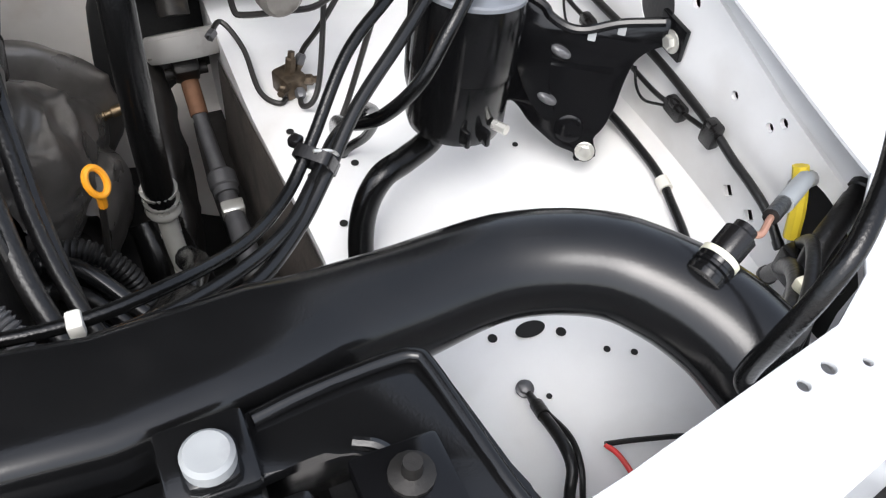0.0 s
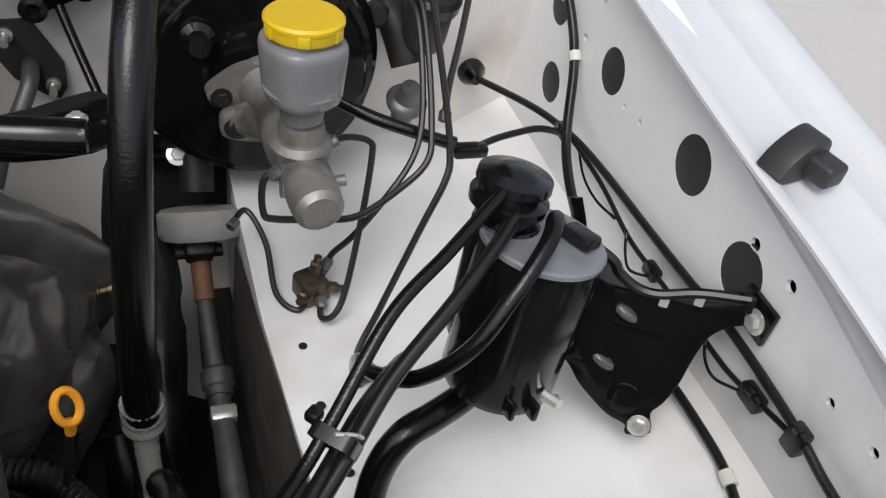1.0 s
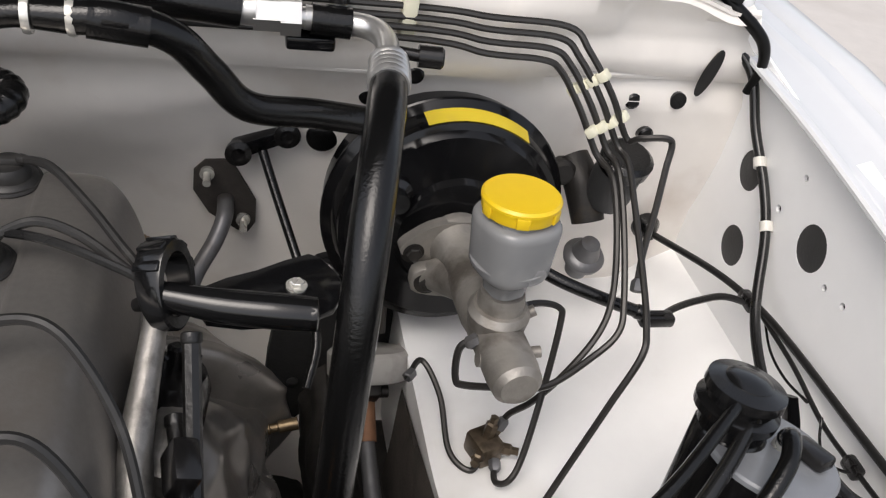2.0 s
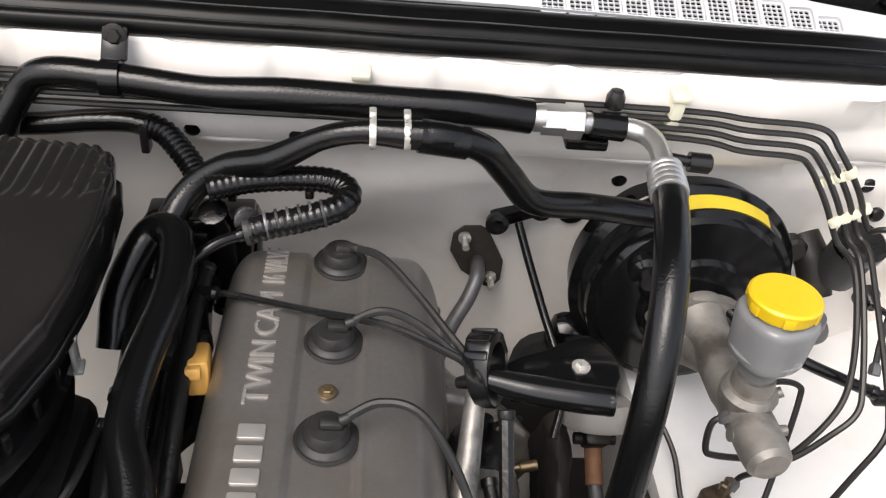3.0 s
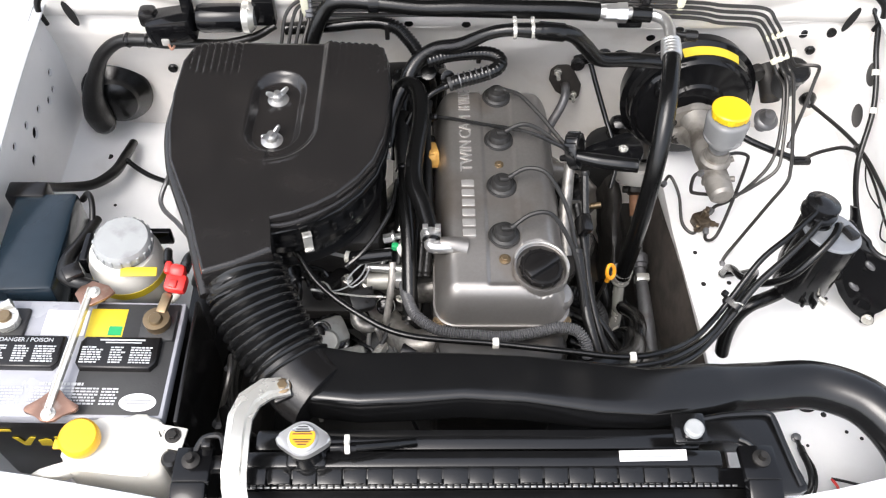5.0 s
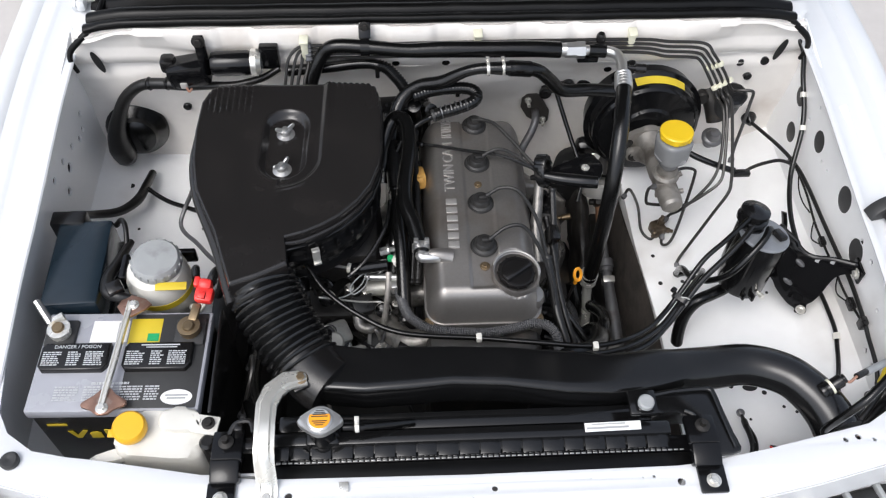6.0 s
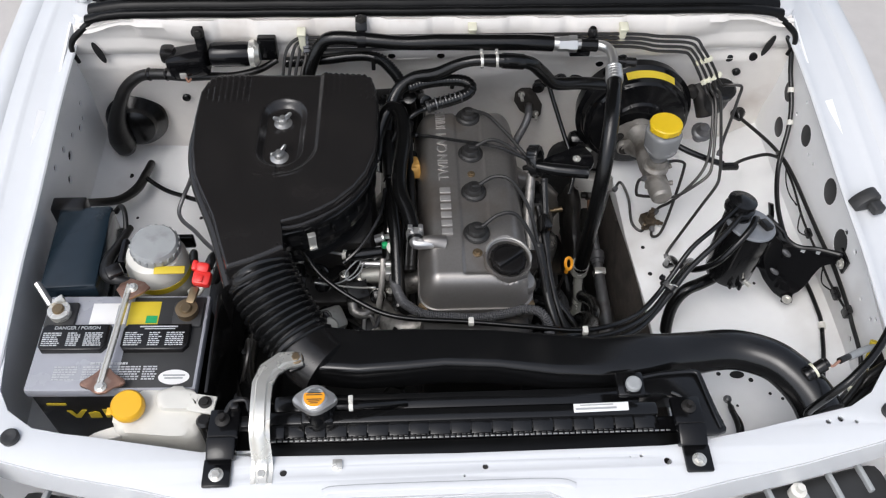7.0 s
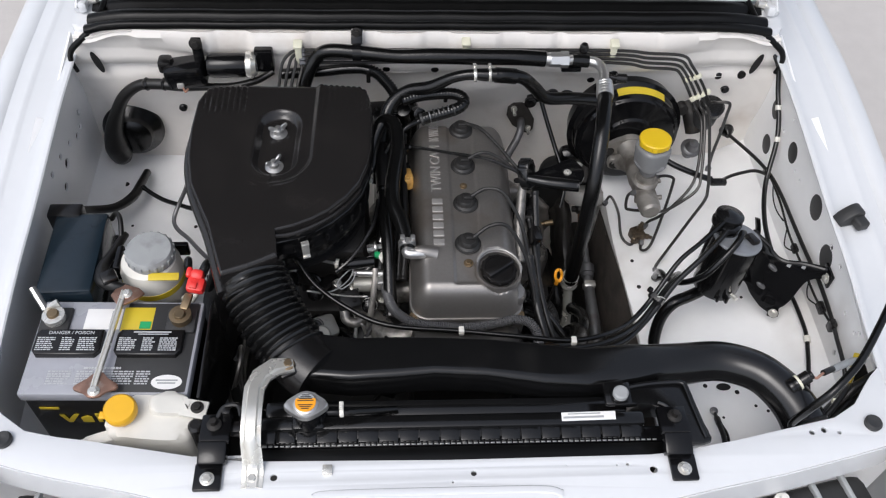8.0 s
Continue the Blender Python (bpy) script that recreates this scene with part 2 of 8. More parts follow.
def lathe(profile, p=(0, 0, 0), d=(0, 0, 1), n=32):
    """Turned solid: profile of (radius, height) along d from p."""
    bm = bmesh.new()
    rings = []
    for r, h in profile:
        if r < 1e-6:
            rings.append([bm.verts.new((0, 0, h))])
        else:
            rings.append([bm.verts.new((r * math.cos(2 * math.pi * k / n), r * math.sin(2 * math.pi * k / n), h)) for k in range(n)])
    for a, b in zip(rings, rings[1:]):
        for k in range(n):
            if len(a) == 1 and len(b) == 1:
                continue
            if len(a) == 1:
                bm.faces.new((a[0], b[(k + 1) % n], b[k]))
            elif len(b) == 1:
                bm.faces.new((a[k], a[(k + 1) % n], b[0]))
            else:
                bm.faces.new((a[k], a[(k + 1) % n], b[(k + 1) % n], b[k]))
    for ring in (rings[0], rings[-1]):
        if len(ring) > 1:
            bm.faces.new(ring)
    return moved(bm, aim(p, d))


def rbox(c, size, bevel=0.003, turn=(0, 0, 0), segs=2):
    bm = bmesh.new()
    bmesh.ops.create_cube(bm, size=1)
    bmesh.ops.scale(bm, vec=size, verts=bm.verts)
    if bevel:
        bmesh.ops.bevel(bm, geom=bm.edges[:], offset=min(bevel, min(size) * 0.45), segments=segs, profile=0.5, affect="EDGES")
    return moved(bm, pose(*c, *turn))


def prism(outline, z0, z1, bevel=0.0, segs=3, taper=0.0):
    """Upright solid over a plan outline; its upper edge rounded."""
    bm = bmesh.new()
    cx = sum(p[0] for p in outline) / len(outline)
    cy = sum(p[1] for p in outline) / len(outline)
    top = [bm.verts.new((x, y, z1)) for x, y in outline]
    low = [bm.verts.new((cx + (x - cx) * (1 + taper), cy + (y - cy) * (1 + taper), z0)) for x, y in outline]
    f = bm.faces.new(top)
    bm.faces.new(low[::-1])
    n = len(outline)
    for k in range(n):
        bm.faces.new((low[k], low[(k + 1) % n], top[(k + 1) % n], top[k]))
    if bevel:
        bmesh.ops.bevel(bm, geom=list(f.edges), offset=bevel, segments=segs, profile=0.5, affect="EDGES")
    return bm


def smooth2(outline, res=6):
    return [(p.x, p.y) for p in spline([(x, y, 0) for x, y in outline], res, True)]


def plate(outer, holes, thick, m=None, bevel=0.0):
    """Flat sheet with openings through it, in its own xy plane, laid at the pose m."""
    cu = bpy.data.curves.new("sheet", "CURVE")
    cu.dimensions, cu.fill_mode, cu.extrude, cu.bevel_depth, cu.bevel_resolution = "2D", "BOTH", max(0.0001, thick / 2 - bevel), bevel, 1
    for ring in (outer, *holes):
        sp = cu.splines.new("POLY")
        sp.points.add(len(ring) - 1)
        for q, (x, y) in zip(sp.points, ring):
            q.co = (x, y, 0, 1)
        sp.use_cyclic_u = True
    ob = bpy.data.objects.new("sheet", cu)
    me = bpy.data.meshes.new_from_object(ob)
    bm = bmesh.new()
    bm.from_mesh(me)
    bmesh.ops.remove_doubles(bm, verts=bm.verts, dist=0.00002)
    bpy.data.objects.remove(ob)
    bpy.data.curves.remove(cu)
    bpy.data.meshes.remove(me)
    return moved(bm, m) if m else bm


def ring_of(x, y, r, n=20, ry=None, turn=0.0):
    ry = ry or r
    c, s = math.cos(turn), math.sin(turn)
    return [(x + r * math.cos(a) * c - ry * math.sin(a) * s, y + r * math.cos(a) * s + ry * math.sin(a) * c) for a in (2 * math.pi * k / n for k in range(n))]


def rrect(x0, y0, x1, y1, r, n=4):
    out = []
    for cx, cy, a0 in ((x1 - r, y1 - r, 0), (x0 + r, y1 - r, 90), (x0 + r, y0 + r, 180), (x1 - r, y0 + r, 270)):
        out += [(cx + r * math.cos(radians(a0 + 90 * k / n)), cy + r * math.sin(radians(a0 + 90 * k / n))) for k in range(n + 1)]
    return out


def hexbolt(r, h=None, washer=True):
    """Flanged hexagon head, standing on z = 0."""
    h = h or r * 0.9
    bm = lathe([(r * 0.98, 0), (r, h * 0.85), (r * 0.85, h), (0, h)], n=6)
    if washer:
        bm = join(bm, lathe([(r * 1.55, -0.001), (r * 1.55, h * 0.18), (r * 1.2, h * 0.3), (0, h * 0.3)], n=20))
    return bm


def bolt(p, d, r, parent, material=None, name="bolt", label=""):
    return part(name, moved(hexbolt(r), aim(p, d)), material or ZINC, parent, label)


def strip(profile, path_axis_points):
    """Loft one open profile (list of points) through several stations: each station is a list of points."""
    bm = bmesh.new()
    rows = [[bm.verts.new(p) for p in st] for st in path_axis_points]
    for a, b in zip(rows, rows[1:]):
        for k in range(len(a) - 1):
            bm.faces.new((a[k], a[k + 1], b[k + 1], b[k]))
    return bm


def thicken(bm, t):
    bmesh.ops.recalc_face_normals(bm, faces=bm.faces)
    bmesh.ops.solidify(bm, geom=bm.faces[:], thickness=t)
    return bm


def letters(text, size, m, material, parent, name="lettering", depth=0.0006, label=""):
    cu = bpy.data.curves.new("text", "FONT")
    cu.body, cu.size, cu.extrude = text, size, depth
    cu.align_x, cu.align_y = "CENTER", "CENTER"
    cu.resolution_u = 3
    ob = bpy.data.objects.new("text", cu)
    me = bpy.data.meshes.new_from_object(ob)
    bm = bmesh.new()
    bm.from_mesh(me)
    bpy.data.objects.remove(ob)
    bpy.data.curves.remove(cu)
    bpy.data.meshes.remove(me)
    return part(name, moved(bm, m), material, parent, label)


def hose(name, pts, r, material, label, category="hose", n=12, res=8, ribs=None, flat=None, group=""):
    """A hose, cable or pipe through pts, with its sheath and a collar or union nut at either end."""
    ob = thing(name, label, category, pts[0], group)
    part("sheath", tube(pts, r, n, res, ribs, flat=flat), material, ob)
    size = r if not isinstance(r, (list, tuple)) else r[0]
    for a, b in ((V(pts[0]), V(pts[1])), (V(pts[-1]), V(pts[-2]))):
        d = (b - a).normalized()
        if material is LINE:
            part("union_nut", lathe([(size * 1.5, 0), (size * 1.9, 0.001), (size * 1.9, 0.009), (size * 1.2, 0.012)], a, d, 6), SHAFTGREY, ob)
        else:
            part("end_collar", lathe([(size * 0.9, -0.0005), (size * 1.16, 0.0005), (size * 1.16, 0.006), (size * 1.02, 0.0075)], a, d, 12), material, ob)
    return ob


def clamp_on(p, d, r, parent, material=None, w=0.010, name="clamp", label=""):
    """Band clamp round a hose, with its screw housing."""
    d = V(d).normalized()
    bm = lathe([(r * 0.9, -w / 2), (r + 0.0012, -w / 2), (r + 0.0018, 0), (r + 0.0012, w / 2), (r * 0.9, w / 2)], p, d, 20)
    side = d.orthogonal().normalized()
    if side.z < 0:
        side = -side
    q = V(p) + side * (r + 0.004)
    bm = join(bm, moved(rbox((0, 0, 0), (0.009, 0.007, w * 1.1), 0.001), aim(q, d)))
    return part(name, bm, material or ZINC, parent, label)


def ease(a, b, v):
    t = min(1.0, max(0.0, (v - a) / (b - a)))
    return t * t * (3 - 2 * t)


# ---- setting: ground and body shell ----
def grid_sheet(x0, x1, nx, y0, y1, ny, height, t):
    bm = bmesh.new()
    rows = [[bm.verts.new((x0 + (x1 - x0) * i / nx, y0 + (y1 - y0) * j / ny, height(x0 + (x1 - x0) * i / nx, y0 + (y1 - y0) * j / ny))) for i in range(nx + 1)] for j in range(ny + 1)]
    for a, b in zip(rows, rows[1:]):
        for k in range(nx):
            bm.faces.new((a[k], a[k + 1], b[k + 1], b[k]))
    low = [[bm.verts.new((v.co.x, v.co.y, v.co.z - t)) for v in row] for row in (rows[0], rows[-1])]
    left = [bm.verts.new((r[0].co.x, r[0].co.y, r[0].co.z - t)) for r in rows]
    right = [bm.verts.new((r[-1].co.x, r[-1].co.y, r[-1].co.z - t)) for r in rows]
    for k in range(ny):
        bm.faces.new((rows[k][0], rows[k + 1][0], left[k + 1], left[k]))
        bm.faces.new((rows[k][-1], rows[k + 1][-1], right[k + 1], right[k]))
    for row, lo in ((rows[0], low[0]), (rows[-1], low[1])):
        for k in range(nx):
            bm.faces.new((row[k], row[k + 1], lo[k + 1], lo[k]))
    return bm


single("ground", grid_sheet(-200, 200, 40, -200, 200, 40, lambda x, y: 0.0, 0.3), CONCRETE, "pale beige concrete yard under the vehicle", "ground", kind="structure")

X_WALL = 0.719


def wall_pose(x):
    return Matrix(((0, 0, 1, x), (1, 0, 0, 0), (0, 1, 0, 0), (0, 0, 0, 1)))


def rim_z(y):
    fall = min(1.0, max(0.0, (0.70 - y) / 0.35))
    return 0.958 + 0.062 * min(1.0, max(0.0, (y + 0.02) / 0.80)) ** 0.8 - 0.016 * fall * fall * (3 - 2 * fall) * min(1.0, max(0.0, y / 0.10)) - 0.014 * ease(0.34, 0.10, y)


def wall_top(y):
    """Upper edge of the inner panel: it leaves a dark gap under the fender rim towards the front."""
    return rim_z(y) - 0.003 - 0.041 * min(1.0, max(0.0, (0.62 - y) / 0.46)) ** 1.2


WALL_LIPS = []
wall_outline = [(0.03, 0.60), (0.84, 0.60), (0.84, 1.035)] + [(y, wall_top(y)) for y in (0.7, 0.6, 0.5, 0.4, 0.3, 0.2, 0.1, 0.03)]
wall_holes = [ring_of(y, z, r * 0.92, 24, r) for y, z, r in ((0.464, 0.923, 0.0265), (0.613, 0.920, 0.023), (0.716, 0.843, 0.0225), (0.367, 0.892, 0.0265), (0.737, 0.923, 0.0215))]
wall_holes += [ring_of(y, z, r, 10) for y, z, r in ((0.577, 0.904, 0.0035), (0.549, 0.907, 0.0035), (0.368, 0.922, 0.0055), (0.322, 0.923, 0.0055), (0.247, 0.885, 0.0042), (0.203, 0.889, 0.0042), (0.193, 0.902, 0.0045), (0.611, 0.824, 0.004), (0.702, 0.924, 0.004), (0.675, 0.92, 0.004), (0.659, 0.966, 0.0035))]
wall_holes += [[(y - 0.007, z), (y, z - 0.007), (y + 0.007, z), (y, z + 0.007)] for y, z in ((0.214, 0.807), (0.184, 0.807))]
wall_holes += [smooth2([(0.166, 0.866), (0.152, 0.882), (0.128, 0.884), (0.098, 0.872), (0.074, 0.850), (0.056, 0.81), (0.07, 0.775), (0.105, 0.775), (0.13, 0.80), (0.155, 0.85)], 4)]
single("wall_right", plate(wall_outline, wall_holes, 0.004, wall_pose(X_WALL + 0.002)), BAYWHITE, "white painted inner fender panel with round openings", "panel", kind="structure")
for y, z, r in ((0.464, 0.923, 0.0265), (0.613, 0.920, 0.023), (0.716, 0.843, 0.0225), (0.367, 0.892, 0.0265), (0.737, 0.923, 0.0215)):
    pg = thing("wall_plug", "flat dark grey rubber plug in the fender panel", "plug", (X_WALL, y, z), group="fender panel plugs")
    part("disc", plate(ring_of(y, z, r * 0.925, 28, r * 1.005), [], 0.003, wall_pose(X_WALL + 0.0022), 0.001), DARKGREY, pg)
for side, nm in ((1, "wall_right"), (-1, "wall_left")):
    lip_rows = [[V((side * 0.7215, y, wall_top(y) - 0.0015)), V((side * 0.7290, y, wall_top(y) + 0.0020)), V((side * 0.7400, y, wall_top(y) + 0.0060))] for y in [0.04 + 0.02 * k for k in range(30)]]
    WALL_LIPS.append((nm, lip_rows))
# added black sheets stand in for the shade behind the wall openings
for side, nm in ((1, "backing_right"), (-1, "backing_left")):
    single(nm, plate([(0.02, 0.62), (0.84, 0.62)] + [(y, rim_z(y) - 0.010) for y in (0.84, 0.7, 0.55, 0.4, 0.25, 0.1, 0.02)], [], 0.010, wall_pose(side * 0.746)), BACKDARK, "black sheet added behind the inner panel to darken its openings", "liner", kind="structure")
left_holes = [ring_of(y, z, r * 1.8, 10) for y, z, r in ((0.743, 0.911, 0.004), (0.729, 0.884, 0.004), (0.702, 0.884, 0.0045), (0.606, 0.921, 0.004), (0.619, 0.89, 0.006), (0.660, 0.905, 0.004), (0.58, 0.865, 0.005), (0.55, 0.93, 0.004))]
single("wall_left", plate(wall_outline, left_holes, 0.004, wall_pose(-X_WALL - 0.002)), BAYWHITE, "white painted inner fender panel with small holes", "panel", kind="structure")

for nm, lip_rows in WALL_LIPS:
    part("top_flange", thicken(strip(None, lip_rows), 0.0015), BAYWHITE, bpy.data.objects[nm])


def apron_height(side):
    def h(x, y):
        u = (abs(x) - 0.365) / 0.348
        z = 0.712 + 0.012 * u + 0.035 * max(0.0, u - 0.8) / 0.2
        z += 0.018 * math.sin(math.pi * min(1, max(0, (y - 0.02) / 0.5))) * (0.4 + 0.6 * u)
        edge = max(0.0, 1 - u / 0.025)
        return z - 0.006 * edge * edge
    return h


single("apron_right", grid_sheet(0.365, 0.7195, 24, -0.02, 0.815, 30, apron_height(1), 0.17), BAYWHITE, "white painted apron panel over the wheel", "panel", kind="structure", angle=60)
single("apron_left", grid_sheet(-0.7195, -0.405, 24, -0.02, 0.815, 30, apron_height(-1), 0.17), BAYWHITE, "white painted apron panel over the wheel", "panel", kind="structure", angle=60)

apr = bpy.data.objects["apron_right"]


def apron_edge(y):
    return 0.386 + 0.010 * min(1.0, max(0.0, (0.55 - y) / 0.2))


for v in apr.data.vertices:
    v.co.x += (apron_edge(v.co.y) - 0.365) * (0.7195 - v.co.x) / 0.3545
# flat dark discs on the closed sheet carry the shade of holes
for x, y, r in ((0.497, 0.194, 0.0042), (0.553, 0.178, 0.0045), (0.581, 0.149, 0.003), (0.601, 0.138, 0.003), (0.517, 0.129, 0.0025), (0.460, 0.431, 0.004), (0.615, 0.392, 0.003), (0.415, 0.50, 0.004), (0.424, 0.36, 0.004), (0.416, 0.43, 0.0045)):
    part("hole_shade", lathe([(r, 0), (r, 0.0006), (0, 0.0006)], (x, y, apron_height(1)(x, y) + 0.0004), n=12), DEEPSHADE, apr, "dark disc giving the shade of a small hole")
part("drain_opening", plate(ring_of(0.530, 0.190, 0.0135, 24, 0.0075), [], 0.0012, pose(0, 0, apron_height(1)(0.530, 0.190) + 0.001)), DEEPSHADE, apr, "dark oval giving the shade of a drain opening")
apl = bpy.data.objects["apron_left"]
# same here: hole depth is a dark disc, not an opening
for x, y, r in ((-0.660, 0.71, 0.006), (-0.625, 0.735, 0.004), (-0.50, 0.60, 0.004), (-0.63, 0.60, 0.003)):
    part("hole_shade", lathe([(r, 0), (r, 0.0006), (0, 0.0006)], (x, y, apron_height(-1)(x, y) + 0.0004), n=12), DEEPSHADE, apl, "dark disc giving the shade of a small hole")

# firewall: one pressed sheet that leans back below the cowl ledge
fire_profile = [(0.777, 1.089), (0.771, 1.078), (0.769, 1.060), (0.769, 1.050), (0.772, 1.040), (0.772, 1.030), (0.768, 1.018), (0.771, 1.000), (0.786, 0.988), (0.796, 0.965), (0.799, 0.95), (0.800, 0.935), (0.802, 0.92), (0.803, 0.90), (0.806, 0.875), (0.808, 0.85), (0.812, 0.82), (0.815, 0.74), (0.80, 0.62), (0.76, 0.50), (0.70, 0.38)]


PADS = ((-0.58, -0.42), (-0.36, -0.24), (-0.111, -0.018), (0.029, 0.130), (0.178, 0.236), (0.25, 0.356), (0.44, 0.56))


def fire_point(x, y, z):
    tunnel = math.exp(-((x - 0.06) / 0.16) ** 2) * max(0.0, min(1.0, (0.86 - z) / 0.3))
    dent = 0.006 * math.sin(x * 19.0) * math.sin(z * 26.0)
    pad = sum(max(0.0, min(1.0, (x - a) / 0.010, (b - x) / 0.010)) for a, b in PADS)
    crease = 0.004 * math.exp(-((z - 0.93 - 0.25 * (x - 0.1)) / 0.012) ** 2) * (1 if 0.02 < x < 0.3 else 0)
    corner = min(1.0, max(0.0, (abs(x) - 0.42) / 0.16))
    y += 0.030 * math.exp(-((x - 0.15) / 0.16) ** 4) * max(0.0, min(1.0, (0.945 - z) / 0.09))
    y += 0.022 * corner * corner * (3 - 2 * corner) * (1 if 0.985 < z < 1.07 else 0.35 if z > 1.07 else 0)
    x = math.copysign(min(abs(x), 0.722 - 0.030 * ease(1.00, 1.05, z)), x)
    z -= 0.018 * ease(0.60, 0.67, abs(x)) * ease(1.055, 1.085, z)
    return (x, y + 0.06 * tunnel + ((dent - crease) if z < 0.97 else 0) - 0.0065 * pad * (1 if z > 1.045 else 0.3 if z > 1.03 else 0), z)


single("firewall", thicken(strip(None, [[fire_point(-0.722 + 1.444 * i / 240, y, z) for y, z in fire_profile] for i in range(241)]), 0.004), FIREPAINT, "white painted firewall, dusty and stained", "panel", kind="structure", angle=50)

fw = bpy.data.objects["firewall"]
part("seam_sealer", tube([(x, 0.7775 + 0.022 * min(1.0, max(0.0, (abs(x) - 0.42) / 0.16)) + 0.003 * math.sin(x * 31), 0.9945 + 0.003 * math.sin(x * 17)) for x in [-0.70 + 0.07 * k for k in range(21)]], 0.0045, 8, 4), FIREPAINT, fw, "painted seam sealer bead")
def on_firewall(x, z, proud=0.0):
    """A point on the face of the firewall sheet."""
    for (ya, za), (yb, zb) in zip(fire_profile, fire_profile[1:]):
        if zb <= z <= za:
            p = fire_point(x, ya + (yb - ya) * (za - z) / (za - zb), z)
            return (p[0], p[1] - proud, p[2])


for crease in ([(0.09, 0.930), (0.13, 0.915), (0.18, 0.928), (0.25, 0.950)], [(0.085, 0.955), (0.10, 0.935), (0.14, 0.912)], [(0.06, 0.88), (0.10, 0.865), (0.13, 0.82)], [(0.30, 0.965), (0.40, 0.972), (0.50, 0.955), (0.60, 0.945)]):
    part("swage", tube([on_firewall(x, z, -0.004) for x, z in crease], 0.007, 8, 6), FIREPAINT, fw)
# slots are thin near-black plates; the shade inside is put into their colour
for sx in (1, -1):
    part("slot_back", moved(plate(ring_of(0, 0, 0.007, 20, 0.026, -0.25 * sx), [], 0.002), Matrix(((1, 0, 0, sx * 0.664), (0, 0, -1, 0.7845), (0, 1, 0, 1.004), (0, 0, 0, 1)))), DEEPSHADE, fw, "dark plate giving the shade of a slotted opening")
for sx in (1, -1):
    hg = thing("hinge_bracket", "white painted hood hinge at the cowl corner", "hinge", (sx * 0.69, 0.85, 1.06), group="hood hinges")
    part("pocket", prism([(sx * x, y) for x, y in smooth2([(0.650, 0.930), (0.648, 0.860), (0.651, 0.820), (0.662, 0.797), (0.678, 0.789), (0.692, 0.797), (0.699, 0.820), (0.699, 0.870), (0.694, 0.930)], 4)][::sx], 1.052, 1.082, 0.010, 4), WHITE, hg, angle=70)
    part("plate", rbox((sx * 0.683, 0.868, 1.088), (0.018, 0.080, 0.022), 0.007, (-14, 0, sx * -8)), WHITE, hg)
    part("arm", tube([(sx * 0.688, 0.835, 1.088), (sx * 0.690, 0.88, 1.115), (sx * 0.695, 0.94, 1.15), (sx * 0.70, 0.99, 1.21)], 0.012, 10, flat=(0.5, 1.3)), WHITE, hg)
    part("pivot", lathe([(0.008, 0), (0.008, 0.02), (0, 0.02)], (sx * 0.676, 0.862, 1.092), (-sx, 0, 0.2), 12), ZINC, hg)
    part("wedge", rbox((sx * 0.672, 0.812, 1.060), (0.012, 0.040, 0.020), 0.003, (-10, 0, sx * 25)), SEAL, hg, "black rubber seal end")

# cowl top, its rubber seal and the vent panel behind
cowl_profile = [(0.775, 1.0885), (0.785, 1.0890), (0.82, 1.086), (0.835, 1.084), (0.850, 1.082)]
single("cowl", thicken(strip(None, [[(x, y, z - 0.018 * ease(0.60, 0.67, abs(x)) * ease(0.85, 0.78, y)) for y, z in cowl_profile] for x in (-0.690, -0.675, -0.66, -0.63, -0.60, -0.4, 0, 0.4, 0.60, 0.63, 0.66, 0.675, 0.690)]), 0.003), FIREPAINT, "white painted cowl flange", "panel", kind="structure")
seal_profile = [(0.775, 1.0765), (0.771, 1.0860), (0.777, 1.0925), (0.787, 1.0920), (0.793, 1.0840), (0.798, 1.0830), (0.802, 1.0920), (0.811, 1.0980), (0.821, 1.0970), (0.827, 1.0900), (0.833, 1.0875), (0.839, 1.0910), (0.847, 1.1000), (0.857, 1.1040), (0.867, 1.1030), (0.873, 1.0980), (0.875, 1.0800)]
seal_rows = []
for i in range(41):
    x = -0.665 + 1.33 * i / 40
    sag = -0.012 * max(0, (abs(x) - 0.56) / 0.1) ** 2
    seal_rows.append([(x, y + 0.004 * math.sin(i * 1.3) * 0.2, z + sag + 0.016 * max(0.0, 1 - (y - 0.775) / 0.095) - 0.004 * ease(0.825, 0.845, y)) for y, z in seal_profile])
single("trim", thicken(strip(None, seal_rows), 0.002), SEAL, "black rubber weatherstrip along the cowl", "weatherstrip", kind="structure", angle=70)

for sx, nm in ((1, "corner_seal"), (-1, "corner_seal")):
    single(nm, tube([(sx * 0.642, 0.885, 1.094), (sx * 0.643, 0.835, 1.092), (sx * 0.650, 0.802, 1.084), (sx * 0.664, 0.785, 1.074), (sx * 0.684, 0.775, 1.060), (sx * 0.700, 0.770, 1.044), (sx * 0.706, 0.768, 1.022), (sx * 0.703, 0.772, 0.992)], [0.005, 0.006, 0.006, 0.0065, 0.0065, 0.006, 0.005, 0.004], 10), SEAL, "black rubber seal running down the cowl corner", "weatherstrip", kind="structure")
vent = thing("cowl_vent_panel", "pale grey cowl panel with black vent grilles", "cowl panel", (0, 0.93, 1.10), kind="structure")
slots = []
LEANING = Matrix.Translation((0, 0.872, 1.096)) @ Matrix.Rotation(radians(24), 4, "X") @ Matrix.Translation((0, -0.868, 0))
for i in range(11):
    slots.append(rrect(0.235 + i * 0.029, 0.874 - 0.0004 * i, 0.260 + i * 0.029, 0.940 - 0.0036 * i - 0.0009 * max(0, i - 6) ** 2, 0.003, 2))
